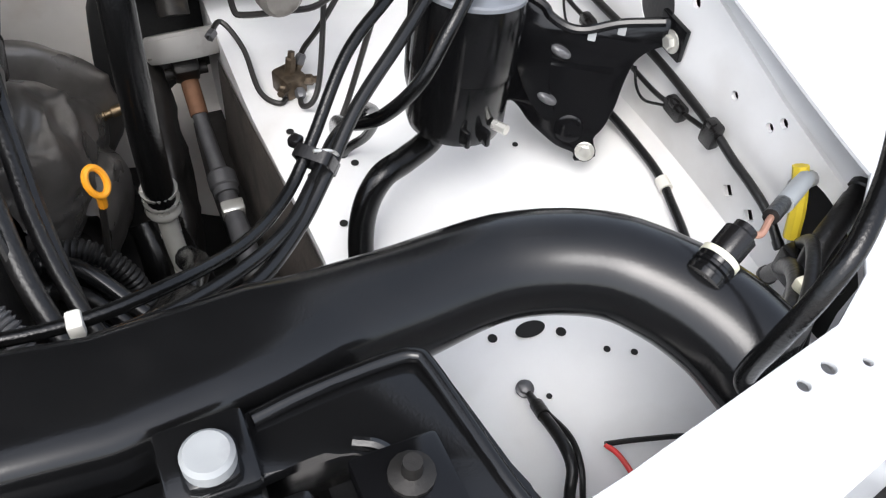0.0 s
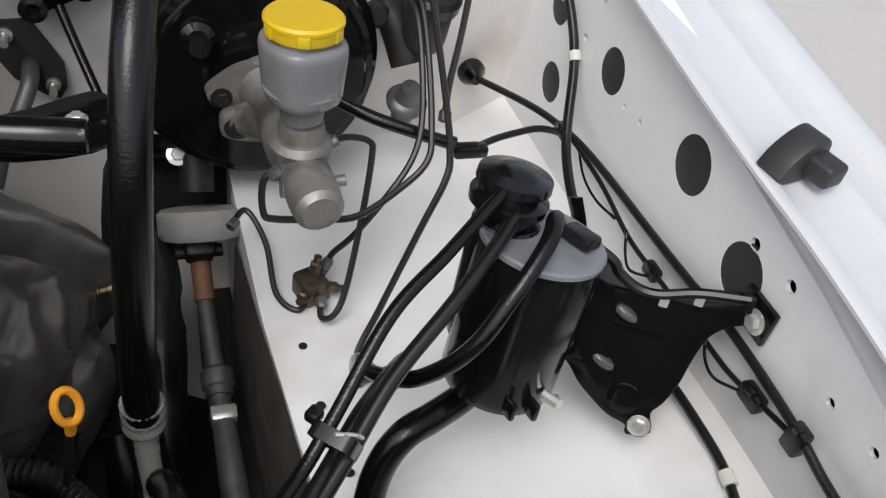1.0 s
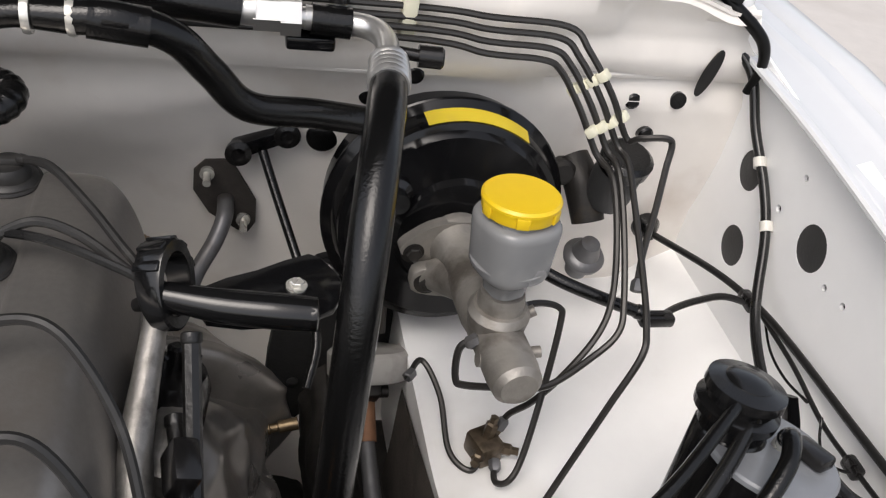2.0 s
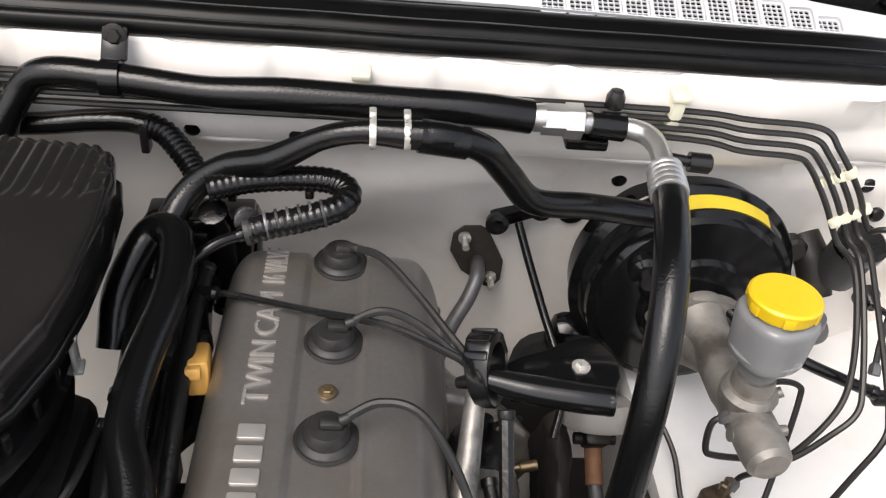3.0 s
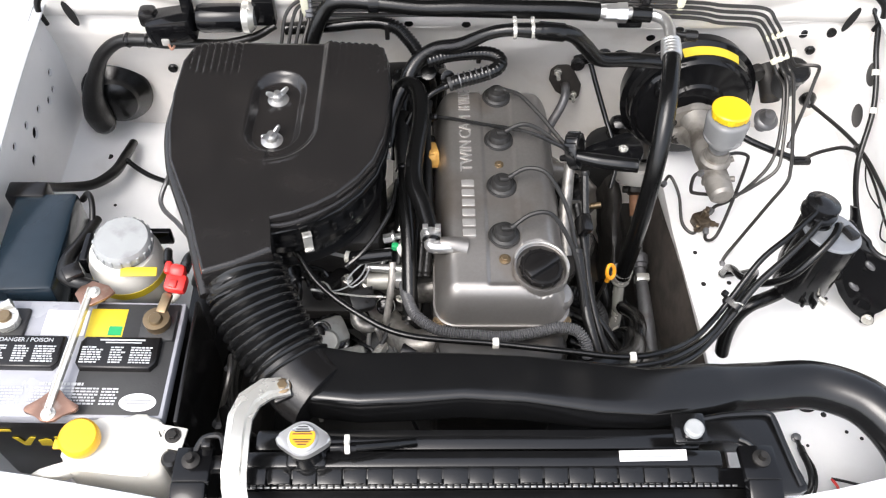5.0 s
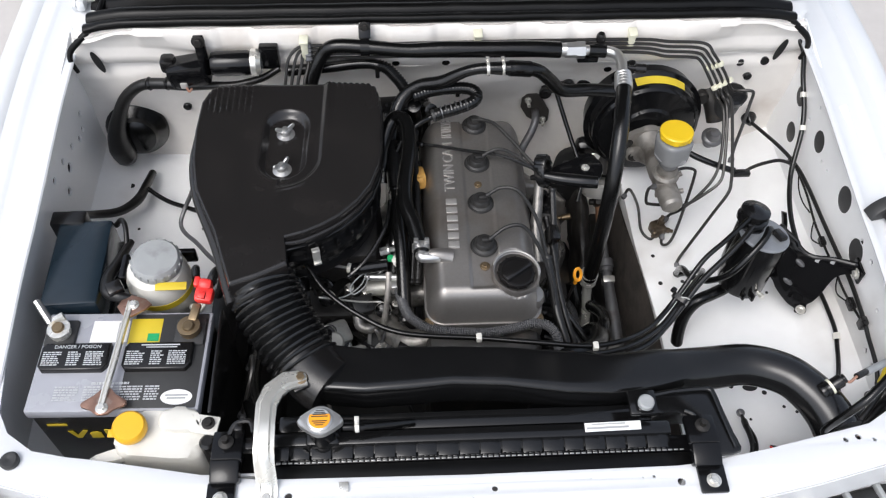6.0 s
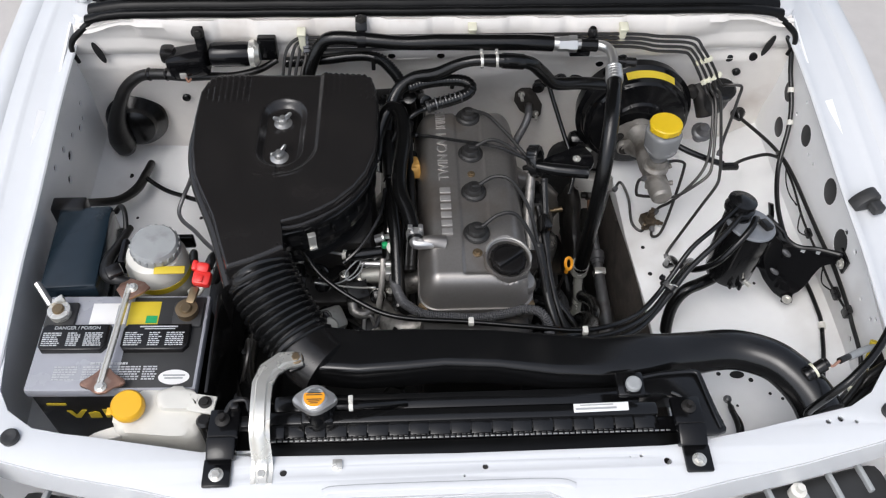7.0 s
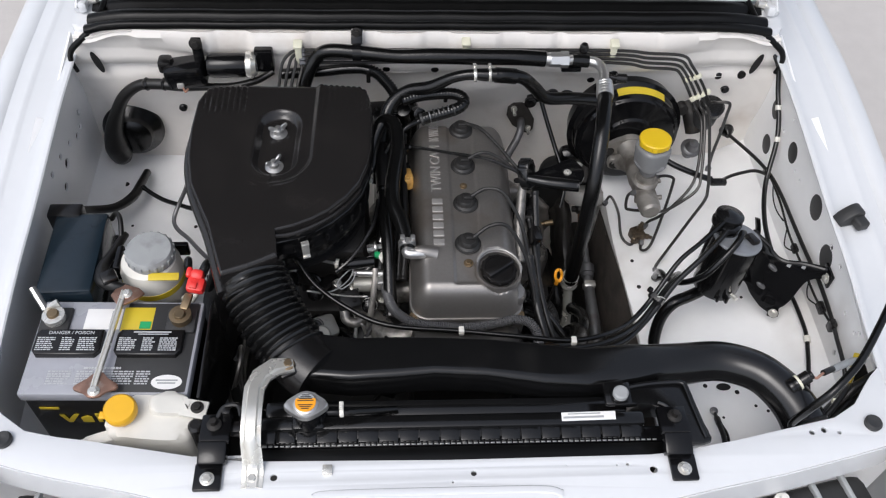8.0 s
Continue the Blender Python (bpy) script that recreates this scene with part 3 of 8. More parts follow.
for i in range(11):
    slots.append(rrect(-0.545 + i * 0.029, 0.876 + 0.0004 * i, -0.522 + i * 0.029, 0.893 + 0.0022 * i, 0.003, 2))
part("panel", plate([(-0.64, 0.868), (-0.2, 0.872), (0.2, 0.874), (0.6, 0.866), (0.68, 0.868), (0.68, 0.888), (0.60, 0.897), (0.527, 0.908), (0.48, 0.918), (0.44, 0.931), (0.40, 0.955), (0.36, 0.99), (0.32, 1.06), (-0.66, 1.06), (-0.68, 0.90)], slots, 0.004, LEANING), WHITE, vent)
for i in range(11):
    for sx, y0, y1 in ((0.2475 + i * 0.029, 0.874 - 0.0004 * i, 0.940 - 0.0036 * i - 0.0009 * max(0, i - 6) ** 2), (-0.5335 + i * 0.029, 0.876 + 0.0004 * i, 0.893 + 0.0022 * i)):
        rows_up = int((y1 - y0 - 0.001) / 0.0056)
        mesh_holes = [rrect(sx - 0.0117 + 0.0059 * a, y0 + 0.0010 + 0.0056 * b, sx - 0.0069 + 0.0059 * a, y0 + 0.0056 + 0.0056 * b, 0.0006, 1) for a in range(4) for b in range(max(1, rows_up))]
        part("grille", plate(rrect(sx - 0.0135, y0 - 0.002, sx + 0.0135, y1 + 0.002, 0.002, 2), mesh_holes, 0.002, LEANING @ pose(0, 0, -0.003)), WHITE, vent)
part("rubber_apron", plate([(0.28, 0.93), (0.44, 0.90), (0.60, 0.88), (0.69, 0.875), (0.72, 1.06), (0.28, 1.06)], [], 0.004, LEANING @ pose(0, 0, -0.014)), BLACKGLOSS, vent, "black rubber apron below the windshield")
single("windshield", thicken(strip(None, [[(x, 1.06 + 0.02 * (1 - (x / 0.7) ** 2), 1.172), (x, 1.46, 1.57)] for x in [-0.7 + 0.14 * k for k in range(11)]]), 0.005), GLASS, "dark windshield glass above the cowl", "windshield", kind="structure")
# added near-black backing so the vent openings look shaded
single("vent_backing", rbox((0, 0.97, 1.07), (1.34, 0.16, 0.01), 0.002), DEEPSHADE, "black backing added below the vents to darken their openings", "panel", kind="structure")
wiper = thing("wiper", "black wiper arm lying on the cowl panel", "wiper", (0.5, 0.93, 1.11))
part("arm", tube([(0.62, 0.925, 1.132), (0.56, 0.935, 1.140), (0.40, 0.985, 1.158), (0.20, 1.02, 1.172)], [0.008, 0.007, 0.005, 0.004], 8), BLACKPAINT, wiper)
part("pivot", lathe([(0.013, -0.012), (0.013, 0.01), (0.009, 0.016), (0, 0.016)], (0.62, 0.925, 1.124)), BLACKPAINT, wiper)

# raised hood, out of view behind the cowl, and fenders
def hood_sheet(dy, x1, s0, s1, t):
    return thicken(strip(None, [[(x, 0.985 + dy - 0.42 * s + 0.03 * (1 - (x / 0.75) ** 2), 1.20 + 0.96 * s) for s in (s0, (s0 + s1) / 2, s1)] for x in [-x1 + x1 / 5 * k for k in range(11)]]), t)


hood = thing("hood", "white hood standing open out of view, with an added dark lining", "hood", (0, 1.0, 1.2), kind="structure")
part("skin", hood_sheet(0.03, 0.75, 0, 1.13, 0.012), WHITE, hood)
# unseen lining, added to darken reflections and the rear of the bay
part("lining", hood_sheet(0.0, 0.70, 0.03, 1.10, 0.01), SHADEBLACK, hood, "dark lining added unseen to darken reflections")


def fender_row(y, side):
    z = rim_z(y)
    w = 0.0 if y > 0.05 else -0.25 * (0.05 - y)
    prof = [(0.727, z - 0.006), (0.7035, z - 0.004), (0.7005, z - 0.001), (0.7005, z + 0.002), (0.703, z + 0.004), (0.709, z + 0.004), (0.713, z + 0.0025), (0.720, z - 0.001), (0.730, z - 0.002), (0.760, z - 0.002), (0.765, z - 0.0012), (0.769, z + 0.0008), (0.776, z + 0.0008), (0.780, z - 0.0005), (0.797, z + 0.0005), (0.803, z + 0.005), (0.812, z + 0.0075), (0.830, z + 0.006), (0.843, z - 0.003), (0.852, z - 0.035), (0.858, z - 0.14), (0.860, z - 0.45)]
    return [(side * (x + w), y, zz) for x, zz in prof]


FY = [-0.20, -0.15, -0.1, -0.07] + [-0.04 + 0.02 * k for k in range(48)] + [0.98, 1.05, 1.15, 1.3]
for side, nm in ((1, "fender_right"), (-1, "fender_left")):
    single(nm, thicken(strip(None, [fender_row(y, side) for y in FY]), 0.002), WHITE, "glossy white front fender with pressed rim", "fender", kind="structure", angle=30)

# radiator support: the white front crossmember
back = [(-0.7, 0.14), (-0.692, 0.08), (-0.672, 0.045), (-0.63, 0.015), (-0.58, 0.004), (-0.54, -0.002), (-0.44, -0.02), (-0.375, -0.032), (-0.30, -0.041), (0.0, -0.045), (0.30, -0.043), (0.335, -0.040), (0.44, -0.022), (0.524, -0.004), (0.60, 0.012), (0.64, 0.035), (0.665, 0.065), (0.683, 0.085), (0.70, 0.10)]
front = [(0.70, -0.02), (0.665, -0.035), (0.614, -0.048), (0.50, -0.075), (0.38, -0.098), (0.30, -0.115), (0.16, -0.125), (0.12, -0.105), (-0.16, -0.105), (-0.20, -0.125), (-0.36, -0.108), (-0.46, -0.082), (-0.57, -0.058), (-0.62, -0.045), (-0.67, -0.03), (-0.70, -0.015)]
cross_holes = [ring_of(x, y, r, 12) for x, y, r in ((-0.257, -0.066, 0.0062), (0.033, -0.066, 0.0052), (0.300, -0.066, 0.0068), (0.002, -0.079, 0.0025), (0.246, -0.058, 0.002), (0.262, -0.057, 0.0032), (0.556, -0.012, 0.005), (0.576, -0.008, 0.0055), (0.599, -0.013, 0.004), (0.171, -0.057, 0.0015))]
cm = thing("radiator_support", "white painted front crossmember over the radiator", "crossmember", (0, -0.07, 0.94), kind="structure")
part("top_plate", plate(back + front, cross_holes, 0.005, pose(0, 0, 0.9425), 0.001), WHITE, cm)
part("rear_flange", thicken(strip(None, [[(x, y - 0.0035, 0.9395), (x, y - 0.002, 0.905)] for x, y in back if abs(x) < 0.645]), 0.003), BAYWHITE, cm)
part("front_flange", thicken(strip(None, [[(x, y - 0.003, 0.9405), (x, y - 0.012, 0.90)] for x, y in front]), 0.003), WHITE, cm)
part("bead", tube([(-0.20, -0.098, 0.945), (-0.17, -0.094, 0.947), (0.0, -0.093, 0.947), (0.13, -0.094, 0.947), (0.16, -0.10, 0.945)], 0.006, 8, flat=(1, 0.5)), WHITE, cm, "raised pressing at the hood latch")
part("clip", rbox((-0.180, -0.057, 0.948), (0.014, 0.014, 0.006), 0.001), ZINC, cm, "small square metal clip")
for x in (-0.655, 0.655):
    b = thing("rubber_bumper", "round grey rubber hood bumper on the crossmember", "bumper", (x, 0.0, 0.945), group="hood bumpers")
    part("pad", lathe([(0.013, 0), (0.0135, 0.006), (0.011, 0.0095), (0.004, 0.0095), (0, 0.007)], (x, 0.0, 0.9452), n=24), DARKGREY, b)

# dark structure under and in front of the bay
# added black floor: the deep shade below the engine is its colour
single("undertray", grid_sheet(-0.72, 0.72, 20, -0.10, 0.84, 20, lambda x, y: 0.40 + 0.02 * math.sin(x * 23) * math.sin(y * 17), 0.02), DEEPSHADE, "black sheet added beneath the engine in place of deep shade", "undertray", kind="structure", angle=60)
single("radiator_panel", plate([(-0.71, 0.40), (0.71, 0.40), (0.71, 0.935), (-0.71, 0.935)], [rrect(-0.33, 0.45, 0.33, 0.92, 0.03)], 0.004, Matrix(((1, 0, 0, 0), (0, 0, -1, -0.028), (0, 1, 0, 0), (0, 0, 0, 1)))), BAYWHITE, "white panel beside the radiator", "panel", kind="structure")
grille = thing("front_grille", "dark grey plastic grille and lamp backs before the crossmember", "grille", (0, -0.17, 0.80))
part("surround", plate(rrect(-0.66, 0.70, 0.66, 0.90, 0.04), [rrect(-0.3, 0.72, 0.3, 0.88, 0.02)], 0.03, Matrix(((1, 0, 0, 0), (0, 0, -1, -0.20), (0, 1, 0, 0), (0, 0, 0, 1)))), DARKGREY, grille)
for i in range(5):
    part("bar", rbox((0, -0.195, 0.745 + i * 0.03), (0.6, 0.03, 0.008), 0.002), DARKGREY, grille)
for sx in (1, -1):
    lamp = thing("headlamp", "dark grey headlamp housing with clear cover", "headlamp", (sx * 0.55, -0.13, 0.85), group="headlamps")
    part("housing", rbox((sx * 0.54, -0.12, 0.83), (0.24, 0.10, 0.11), 0.02, (0, 0, sx * 12)), DARKGREY, lamp)
    for k in range(4):
        part("rib", rbox((sx * (0.46 + 0.05 * k), -0.105 + 0.011 * k, 0.888), (0.008, 0.06, 0.012), 0.002, (0, 0, sx * 12)), GREYCAP, lamp)
    part("adjuster", lathe([(0.012, 0), (0.012, 0.018), (0.006, 0.02), (0.006, 0.03), (0, 0.03)], (sx * 0.50, -0.10, 0.883), n=12), MILK, lamp)
    part("lens", rbox((sx * 0.54, -0.18, 0.83), (0.24, 0.02, 0.10), 0.008, (0, 0, sx * 12)), GLASS, lamp)

# ---- engine ----
engine = thing("engine", "grimy grey cast engine block with timing cover", "engine", (0.05, 0.42, 0.45))
part("block", rbox((0.045, 0.43, 0.68), (0.20, 0.46, 0.36), 0.03), GRIME, engine)
part("cylinder_head", rbox((0.048, 0.462, 0.845), (0.200, 0.43, 0.06), 0.012), CLUTTER, engine)
part("front_cover", rbox((0.045, 0.230, 0.70), (0.20, 0.03, 0.30), 0.015), GRIME, engine)
part("bell_housing", lathe([(0.15, -0.10), (0.16, 0.0), (0.13, 0.06), (0.10, 0.14)], (0.05, 0.68, 0.62), (0, 1, 0)), CAST, engine)


def valve_cover():
    """Pressed-metal valve cover: flat top with sloped sides, raised plug rail, oil filler boss."""
    vc = thing("valve_cover", "grey-brown cast metal valve cover with raised lettering", "valve cover", (0.05, 0.42, 0.89))
    low = rrect(-0.053, 0.245, 0.143, 0.675, 0.034, 6)
    nx, ny, cr = 96, 150, 0.034

    def cover_height(x, y):
        """Rounded rectangle with steep rolled edges, a shallow plug valley and a round pocket for the filler cap."""
        cx, cy = min(max(x, -0.053 + cr), 0.143 - cr), min(max(y, 0.245 + cr), 0.675 - cr)
        d = cr - math.hypot(x - cx, y - cy) if (x != cx or y != cy) else cr
        side = 1.0 - min(1.0, max(0.0, d / cr))
        z = 0.886 + 0.074 * max(0.0, 1.0 - side ** 2.2) ** 0.62 - 0.011 * ease(0.38, 0.25, y)
        z -= 0.0045 * ease(0.0215, 0.0240, x) * ease(0.0735, 0.0710, x) * ease(0.272, 0.280, y)
        z += 0.0026 * math.exp(-((x - 0.0715) / 0.0016) ** 2) * ease(0.285, 0.295, y) * ease(0.645, 0.63, y)
        z -= 0.010 * ease(0.085, 0.145, x) ** 1.5
        return z - 0.017 * ease(0.0395, 0.0365, math.hypot(x - 0.097, (y - 0.303) * 0.96))

    def crowd(k, n):
        s = k / n
        return 0.55 * s + 0.45 * (0.5 - 0.5 * math.cos(math.pi * s))

    body = bmesh.new()
    rows = []
    for j in range(ny + 1):
        row = []
        for i in range(nx + 1):
            x, y = -0.053 + 0.196 * crowd(i, nx), 0.245 + 0.430 * crowd(j, ny)
            cx, cy = min(max(x, -0.053 + cr), 0.143 - cr), min(max(y, 0.245 + cr), 0.675 - cr)
            if x != cx and y != cy:
                far = max(abs(x - cx), abs(y - cy)) / math.hypot(x - cx, y - cy)
                x, y = cx + (x - cx) * far, cy + (y - cy) * far
            row.append(body.verts.new((x, y, cover_height(x, y))))
        rows.append(row)
    for a, b in zip(rows, rows[1:]):
        for k in range(nx):
            body.faces.new((a[k], a[k + 1], b[k + 1], b[k]))
    cx, cy = 0.045, 0.460
    part("cover", body, CASTCOVER, vc, angle=85)
    part("flange", prism([(x + (0.002 if x > cx else -0.002), y + (0.002 if y > cy else -0.002)) for x, y in low], 0.864, 0.8868, 0.002), CASTCOVER, vc)
    part("filler_boss", lathe([(0.043, -0.05), (0.041, 0.004), (0.0395, 0.007), (0.0365, 0.006), (0.0355, -0.006), (0, -0.006)], (0.098, 0.303, 0.9450), (0.10, -0.06, 1), 48), CASTCOVER, vc)
    part("pocket_rim", tube([(0.098 + 0.0385 * math.cos(a), 0.303 + 0.0395 * math.sin(a), 0.9565 - 0.10 * 0.0385 * math.cos(a)) for a in [radians(-15 + 13 * k) for k in range(15)]], [0.001] + [0.0026] * 13 + [0.001], 8, 4), CASTLETTER, vc, "bright machined rim of the filler opening")
    part("side_boss", lathe([(0.026, -0.06), (0.024, 0.0), (0.018, 0.008), (0, 0.010)], (0.126, 0.285, 0.908), (0.25, -0.1, 1)), CASTCOVER, vc)
    part("side_boss", lathe([(0.022, -0.06), (0.020, 0.0), (0.014, 0.006), (0, 0.008)], (0.118, 0.345, 0.930), (0.2, 0.1, 1)), CASTCOVER, vc)
    part("breather_boss", tube([(-0.010, 0.338, 0.950), (-0.030, 0.338, 0.957), (-0.046, 0.338, 0.958)], [0.016, 0.012, 0.010], 14), CASTCOVER, vc)
    for x, y in ((-0.046, 0.256), (0.136, 0.257), (-0.046, 0.664), (0.135, 0.664)):
        bolt((x, y, 0.880), (0, 0, 1), 0.0065, vc, BRASS, label="yellowed cover bolt")
    bolt((0.047, 0.316, 0.9520), (0, 0, 1), 0.0055, vc, BRASS, label="yellowed cover bolt")
    bolt((0.047, 0.492, 0.9575), (0, 0, 1), 0.0045, vc, BRASS, label="yellowed cover bolt")
    # raised lettering along the cover, read from the left side of the car
    for word, y0, y1 in (("16 VALVE", 0.600, 0.655), ("CAM", 0.548, 0.592), ("TWIN", 0.478, 0.538)):
        letters(word, 0.027, pose(-0.0030, (y0 + y1) / 2, 0.9602, 0, 0, 90) @ Matrix.Diagonal(((y1 - y0) / (0.027 * 0.62 * len(word)), 1, 1, 1)), CASTLETTER, vc, label="raised metal lettering", depth=0.0016)
    for i in range(6):
        y = 0.357 + i * 0.0188
        part("raised_bar", prism(rrect(-0.0125, y - 0.0066, 0.0070, y + 0.0066, 0.002), 0.9585, 0.9618, 0.0009), CASTLETTER, vc, "raised block of the maker's emblem")
    return vc


valve_cover()
cap = thing("oil_filler_cap", "black ribbed oil filler cap set in the valve cover", "cap", (0.1, 0.300, 0.955))
CAPAIM = aim((0.098, 0.303, 0.9445), (0.10, -0.06, 1)) @ Matrix.Scale(0.93, 4)
part("disc", moved(lathe([(0.0325, 0), (0.0335, 0.005), (0.031, 0.010), (0.027, 0.0105), (0.026, 0.008), (0, 0.008)], n=40), CAPAIM), BLACKMATT, cap)
part("grip", moved(rbox((0, 0, 0.012), (0.060, 0.016, 0.012), 0.003), CAPAIM @ pose(0, 0, 0, 0, 0, -22)), BLACKMATT, cap)
for k in range(12):
    a = 2 * math.pi * k / 12
    part("rib", moved(rbox((0.0325 * math.cos(a), 0.0325 * math.sin(a), 0.004), (0.003, 0.004, 0.008), 0.001), CAPAIM), BLACKMATT, cap)

PLUGS = [(0.050, 0.640, 0.959), (0.049, 0.544, 0.959), (0.049, 0.449, 0.959), (0.048, 0.356, 0.958)]
for x, y, z in PLUGS:
    b = thing("spark_plug_boot", "black rubber spark plug boot in the cover rail", "plug boot", (x, y, z), group="plug boots")
    part("base", lathe([(0.0215, -0.006), (0.0215, -0.001), (0.019, 0.002), (0.0165, 0.003), (0.0160, 0.009), (0.0135, 0.0125), (0, 0.0135)], (x, y, z)), DUSTRUBBER, b)
    part("ring", lathe([(0.0225, -0.004), (0.0235, -0.002), (0.0225, 0.0), (0.021, 0.0)], (x, y, z)), DUSTRUBBER, b)
    part("tower", rbox((x + 0.003, y, z + 0.0145), (0.017, 0.010, 0.008), 0.003), DUSTRUBBER, b)

leads = [
    [(0.060, 0.637, 0.977), (0.085, 0.615, 0.985), (0.115, 0.575, 0.980), (0.142, 0.535, 0.972), (0.160, 0.512, 0.968), (0.19, 0.500, 0.965)],
    [(0.058, 0.544, 0.977), (0.085, 0.548, 0.988), (0.112, 0.542, 0.982), (0.142, 0.520, 0.972), (0.160, 0.506, 0.968), (0.19, 0.496, 0.965)],
    [(0.058, 0.449, 0.977), (0.085, 0.455, 0.990), (0.115, 0.445, 0.988), (0.145, 0.415, 0.950), (0.160, 0.375, 0.910), (0.170, 0.33, 0.87)],
    [(0.056, 0.353, 0.977), (0.085, 0.366, 0.992), (0.115, 0.366, 0.990), (0.145, 0.345, 0.950), (0.162, 0.315, 0.905), (0.172, 0.28, 0.86)],
]
for pts in leads:
    hose("ignition_lead", pts, 0.0034, DUSTRUBBER, "dusty grey-black ignition lead from a spark plug boot", "cable", 8, group="ignition leads")
hose("ignition_lead", [(-0.058, 0.596, 0.955), (-0.038, 0.588, 0.962), (0.03, 0.562, 0.972), (0.09, 0.536, 0.984), (0.14, 0.515, 0.976), (0.165, 0.503, 0.968), (0.20, 0.492, 0.965)], 0.0031, CABLE, "long black ignition lead crossing the valve cover", "cable", 8)
lb = thing("lead_boot", "black rubber boot at the end of the long ignition lead", "plug boot", (-0.06, 0.597, 0.95))
part("sleeve", tube([(-0.050, 0.593, 0.958), (-0.062, 0.598, 0.952), (-0.068, 0.602, 0.935), (-0.070, 0.604, 0.90)], [0.0045, 0.007, 0.009, 0.010], 12), BLACKMATT, lb)
part("lip", lathe([(0.0045, -0.003), (0.006, 0), (0.0045, 0.003)], (-0.050, 0.593, 0.958), (1, -0.4, 0.2), 14), BLACKMATT, lb)
bracket = thing("lead_holder", "black plastic ignition lead holder on a cast arm", "bracket", (0.166, 0.51, 0.92))
RN = V((0.80, -0.42, 0.43)).normalized()
RU = V((0, 0.55, 0.83))
RU = (RU - RN * RU.dot(RN)).normalized()
RW = RN.cross(RU)
RC = V((0.166, 0.512, 0.966))
hoop = bmesh.new()
loops = []
for k in range(32):
    a = 2 * math.pi * k / 32
    out = RU * (0.030 * math.cos(a)) + RW * (0.0185 * math.sin(a))
    wide = 0.0095 + 0.002 * math.cos(a)
    loops.append([hoop.verts.new(RC + out * s + RN * w) for s, w in ((0.70, -wide), (0.94, -wide), (1.0, -wide * 0.8), (1.0, wide * 0.8), (0.94, wide), (0.70, wide))])
for k in range(32):
    a, b = loops[k], loops[(k + 1) % 32]
    for q in range(6):
        hoop.faces.new((a[q], a[(q + 1) % 6], b[(q + 1) % 6], b[q]))
bmesh.ops.recalc_face_normals(hoop, faces=hoop.faces[:])
part("holder", hoop, BLACKGLOSS, bracket, "oval black plastic lead guide")
RM = Matrix((RW, RU, RN)).transposed().to_4x4()
for k in range(5):
    a = radians(-64 + 32 * k)
    p = RC + RU * (0.0296 * math.cos(a)) + RW * (0.0183 * math.sin(a))
    part("rib", moved(rbox((0, 0, 0), (0.0072, 0.0030, 0.020), 0.0010), Matrix.Translation(p) @ RM @ pose(0, 0, 0, 0, 0, -math.degrees(a))), BLACKGLOSS, bracket)
part("lead_boot", tube([RC - RN * 0.026 + RU * -0.012, RC - RN * 0.008 + RU * -0.010, RC + RN * 0.012 + RU * -0.012], [0.0045, 0.0075, 0.0085], 12), BLACKMATT, bracket)
part("lead_sleeve", tube([(0.165, 0.502, 0.966), (0.20, 0.494, 0.964), (0.235, 0.488, 0.964), (0.258, 0.486, 0.963)], [0.009, 0.0115, 0.0120, 0.0115], 14), BLACKGLOSS, bracket)
part("support_plate", plate(smooth2([(0.187, 0.547), (0.225, 0.566), (0.263, 0.585), (0.276, 0.572), (0.284, 0.554), (0.276, 0.525), (0.24, 0.512), (0.191, 0.515)], 2), [], 0.006, pose(0, 0, 0.930), 0.001), BLACKPAINT, bracket)
bolt((0.252, 0.548, 0.934), (0, 0, 1), 0.0050, bracket)
part("sleeve_lip", lathe([(0.0098, -0.003), (0.0115, 0), (0.0115, 0.004), (0.009, 0.005)], (0.256, 0.486, 0.963), (1, -0.05, 0), 16), RUBBER, bracket)
part("arm", tube([(0.160, 0.505, 0.945), (0.155, 0.47, 0.925), (0.150, 0.43, 0.90), (0.152, 0.38, 0.87)], [0.008, 0.009, 0.011, 0.014], 10), CLUTTER, bracket)
dist = thing("distributor", "black ignition distributor beside the engine", "distributor", (0.185, 0.47, 0.86))
part("connector", rbox((0.178, 0.415, 0.905), (0.018, 0.030, 0.026), 0.004, (10, 20, 10)), BLACKMATT, dist)
part("body", rbox((0.168, 0.455, 0.865), (0.035, 0.06, 0.05), 0.012, (10, 15, 0)), CLUTTER, dist)
part("cap", lathe([(0.024, -0.03), (0.026, 0.0), (0.022, 0.012), (0.010, 0.016), (0, 0.016)], (0.168, 0.50, 0.885), (0.1, 0.2, 1)), BLACKMATT, dist)
for k in range(3):
    part("tower", lathe([(0.006, 0), (0.0065, 0.018), (0.004, 0.020), (0, 0.020)], (0.160 + 0.010 * k, 0.495 + 0.008 * (k % 2), 0.898), (0.1, 0.2, 1), 12), BLACKMATT, dist)
hose("dark_tube", [(0.182, 0.49, 0.945), (0.184, 0.44, 0.90), (0.186, 0.39, 0.86), (0.19, 0.34, 0.82), (0.20, 0.28, 0.78)], 0.006, TAPE, "black taped wiring below the lead holder", "cable", 8)

# ---- air cleaner ----
def seg_dist(p, a, b):
    p, a, b = V((*p, 0)), V((*a, 0)), V((*b, 0))
    t = min(1.0, max(0.0, (p - a).dot(b - a) / (b - a).length_squared))
    return (p - a.lerp(b, t)).length


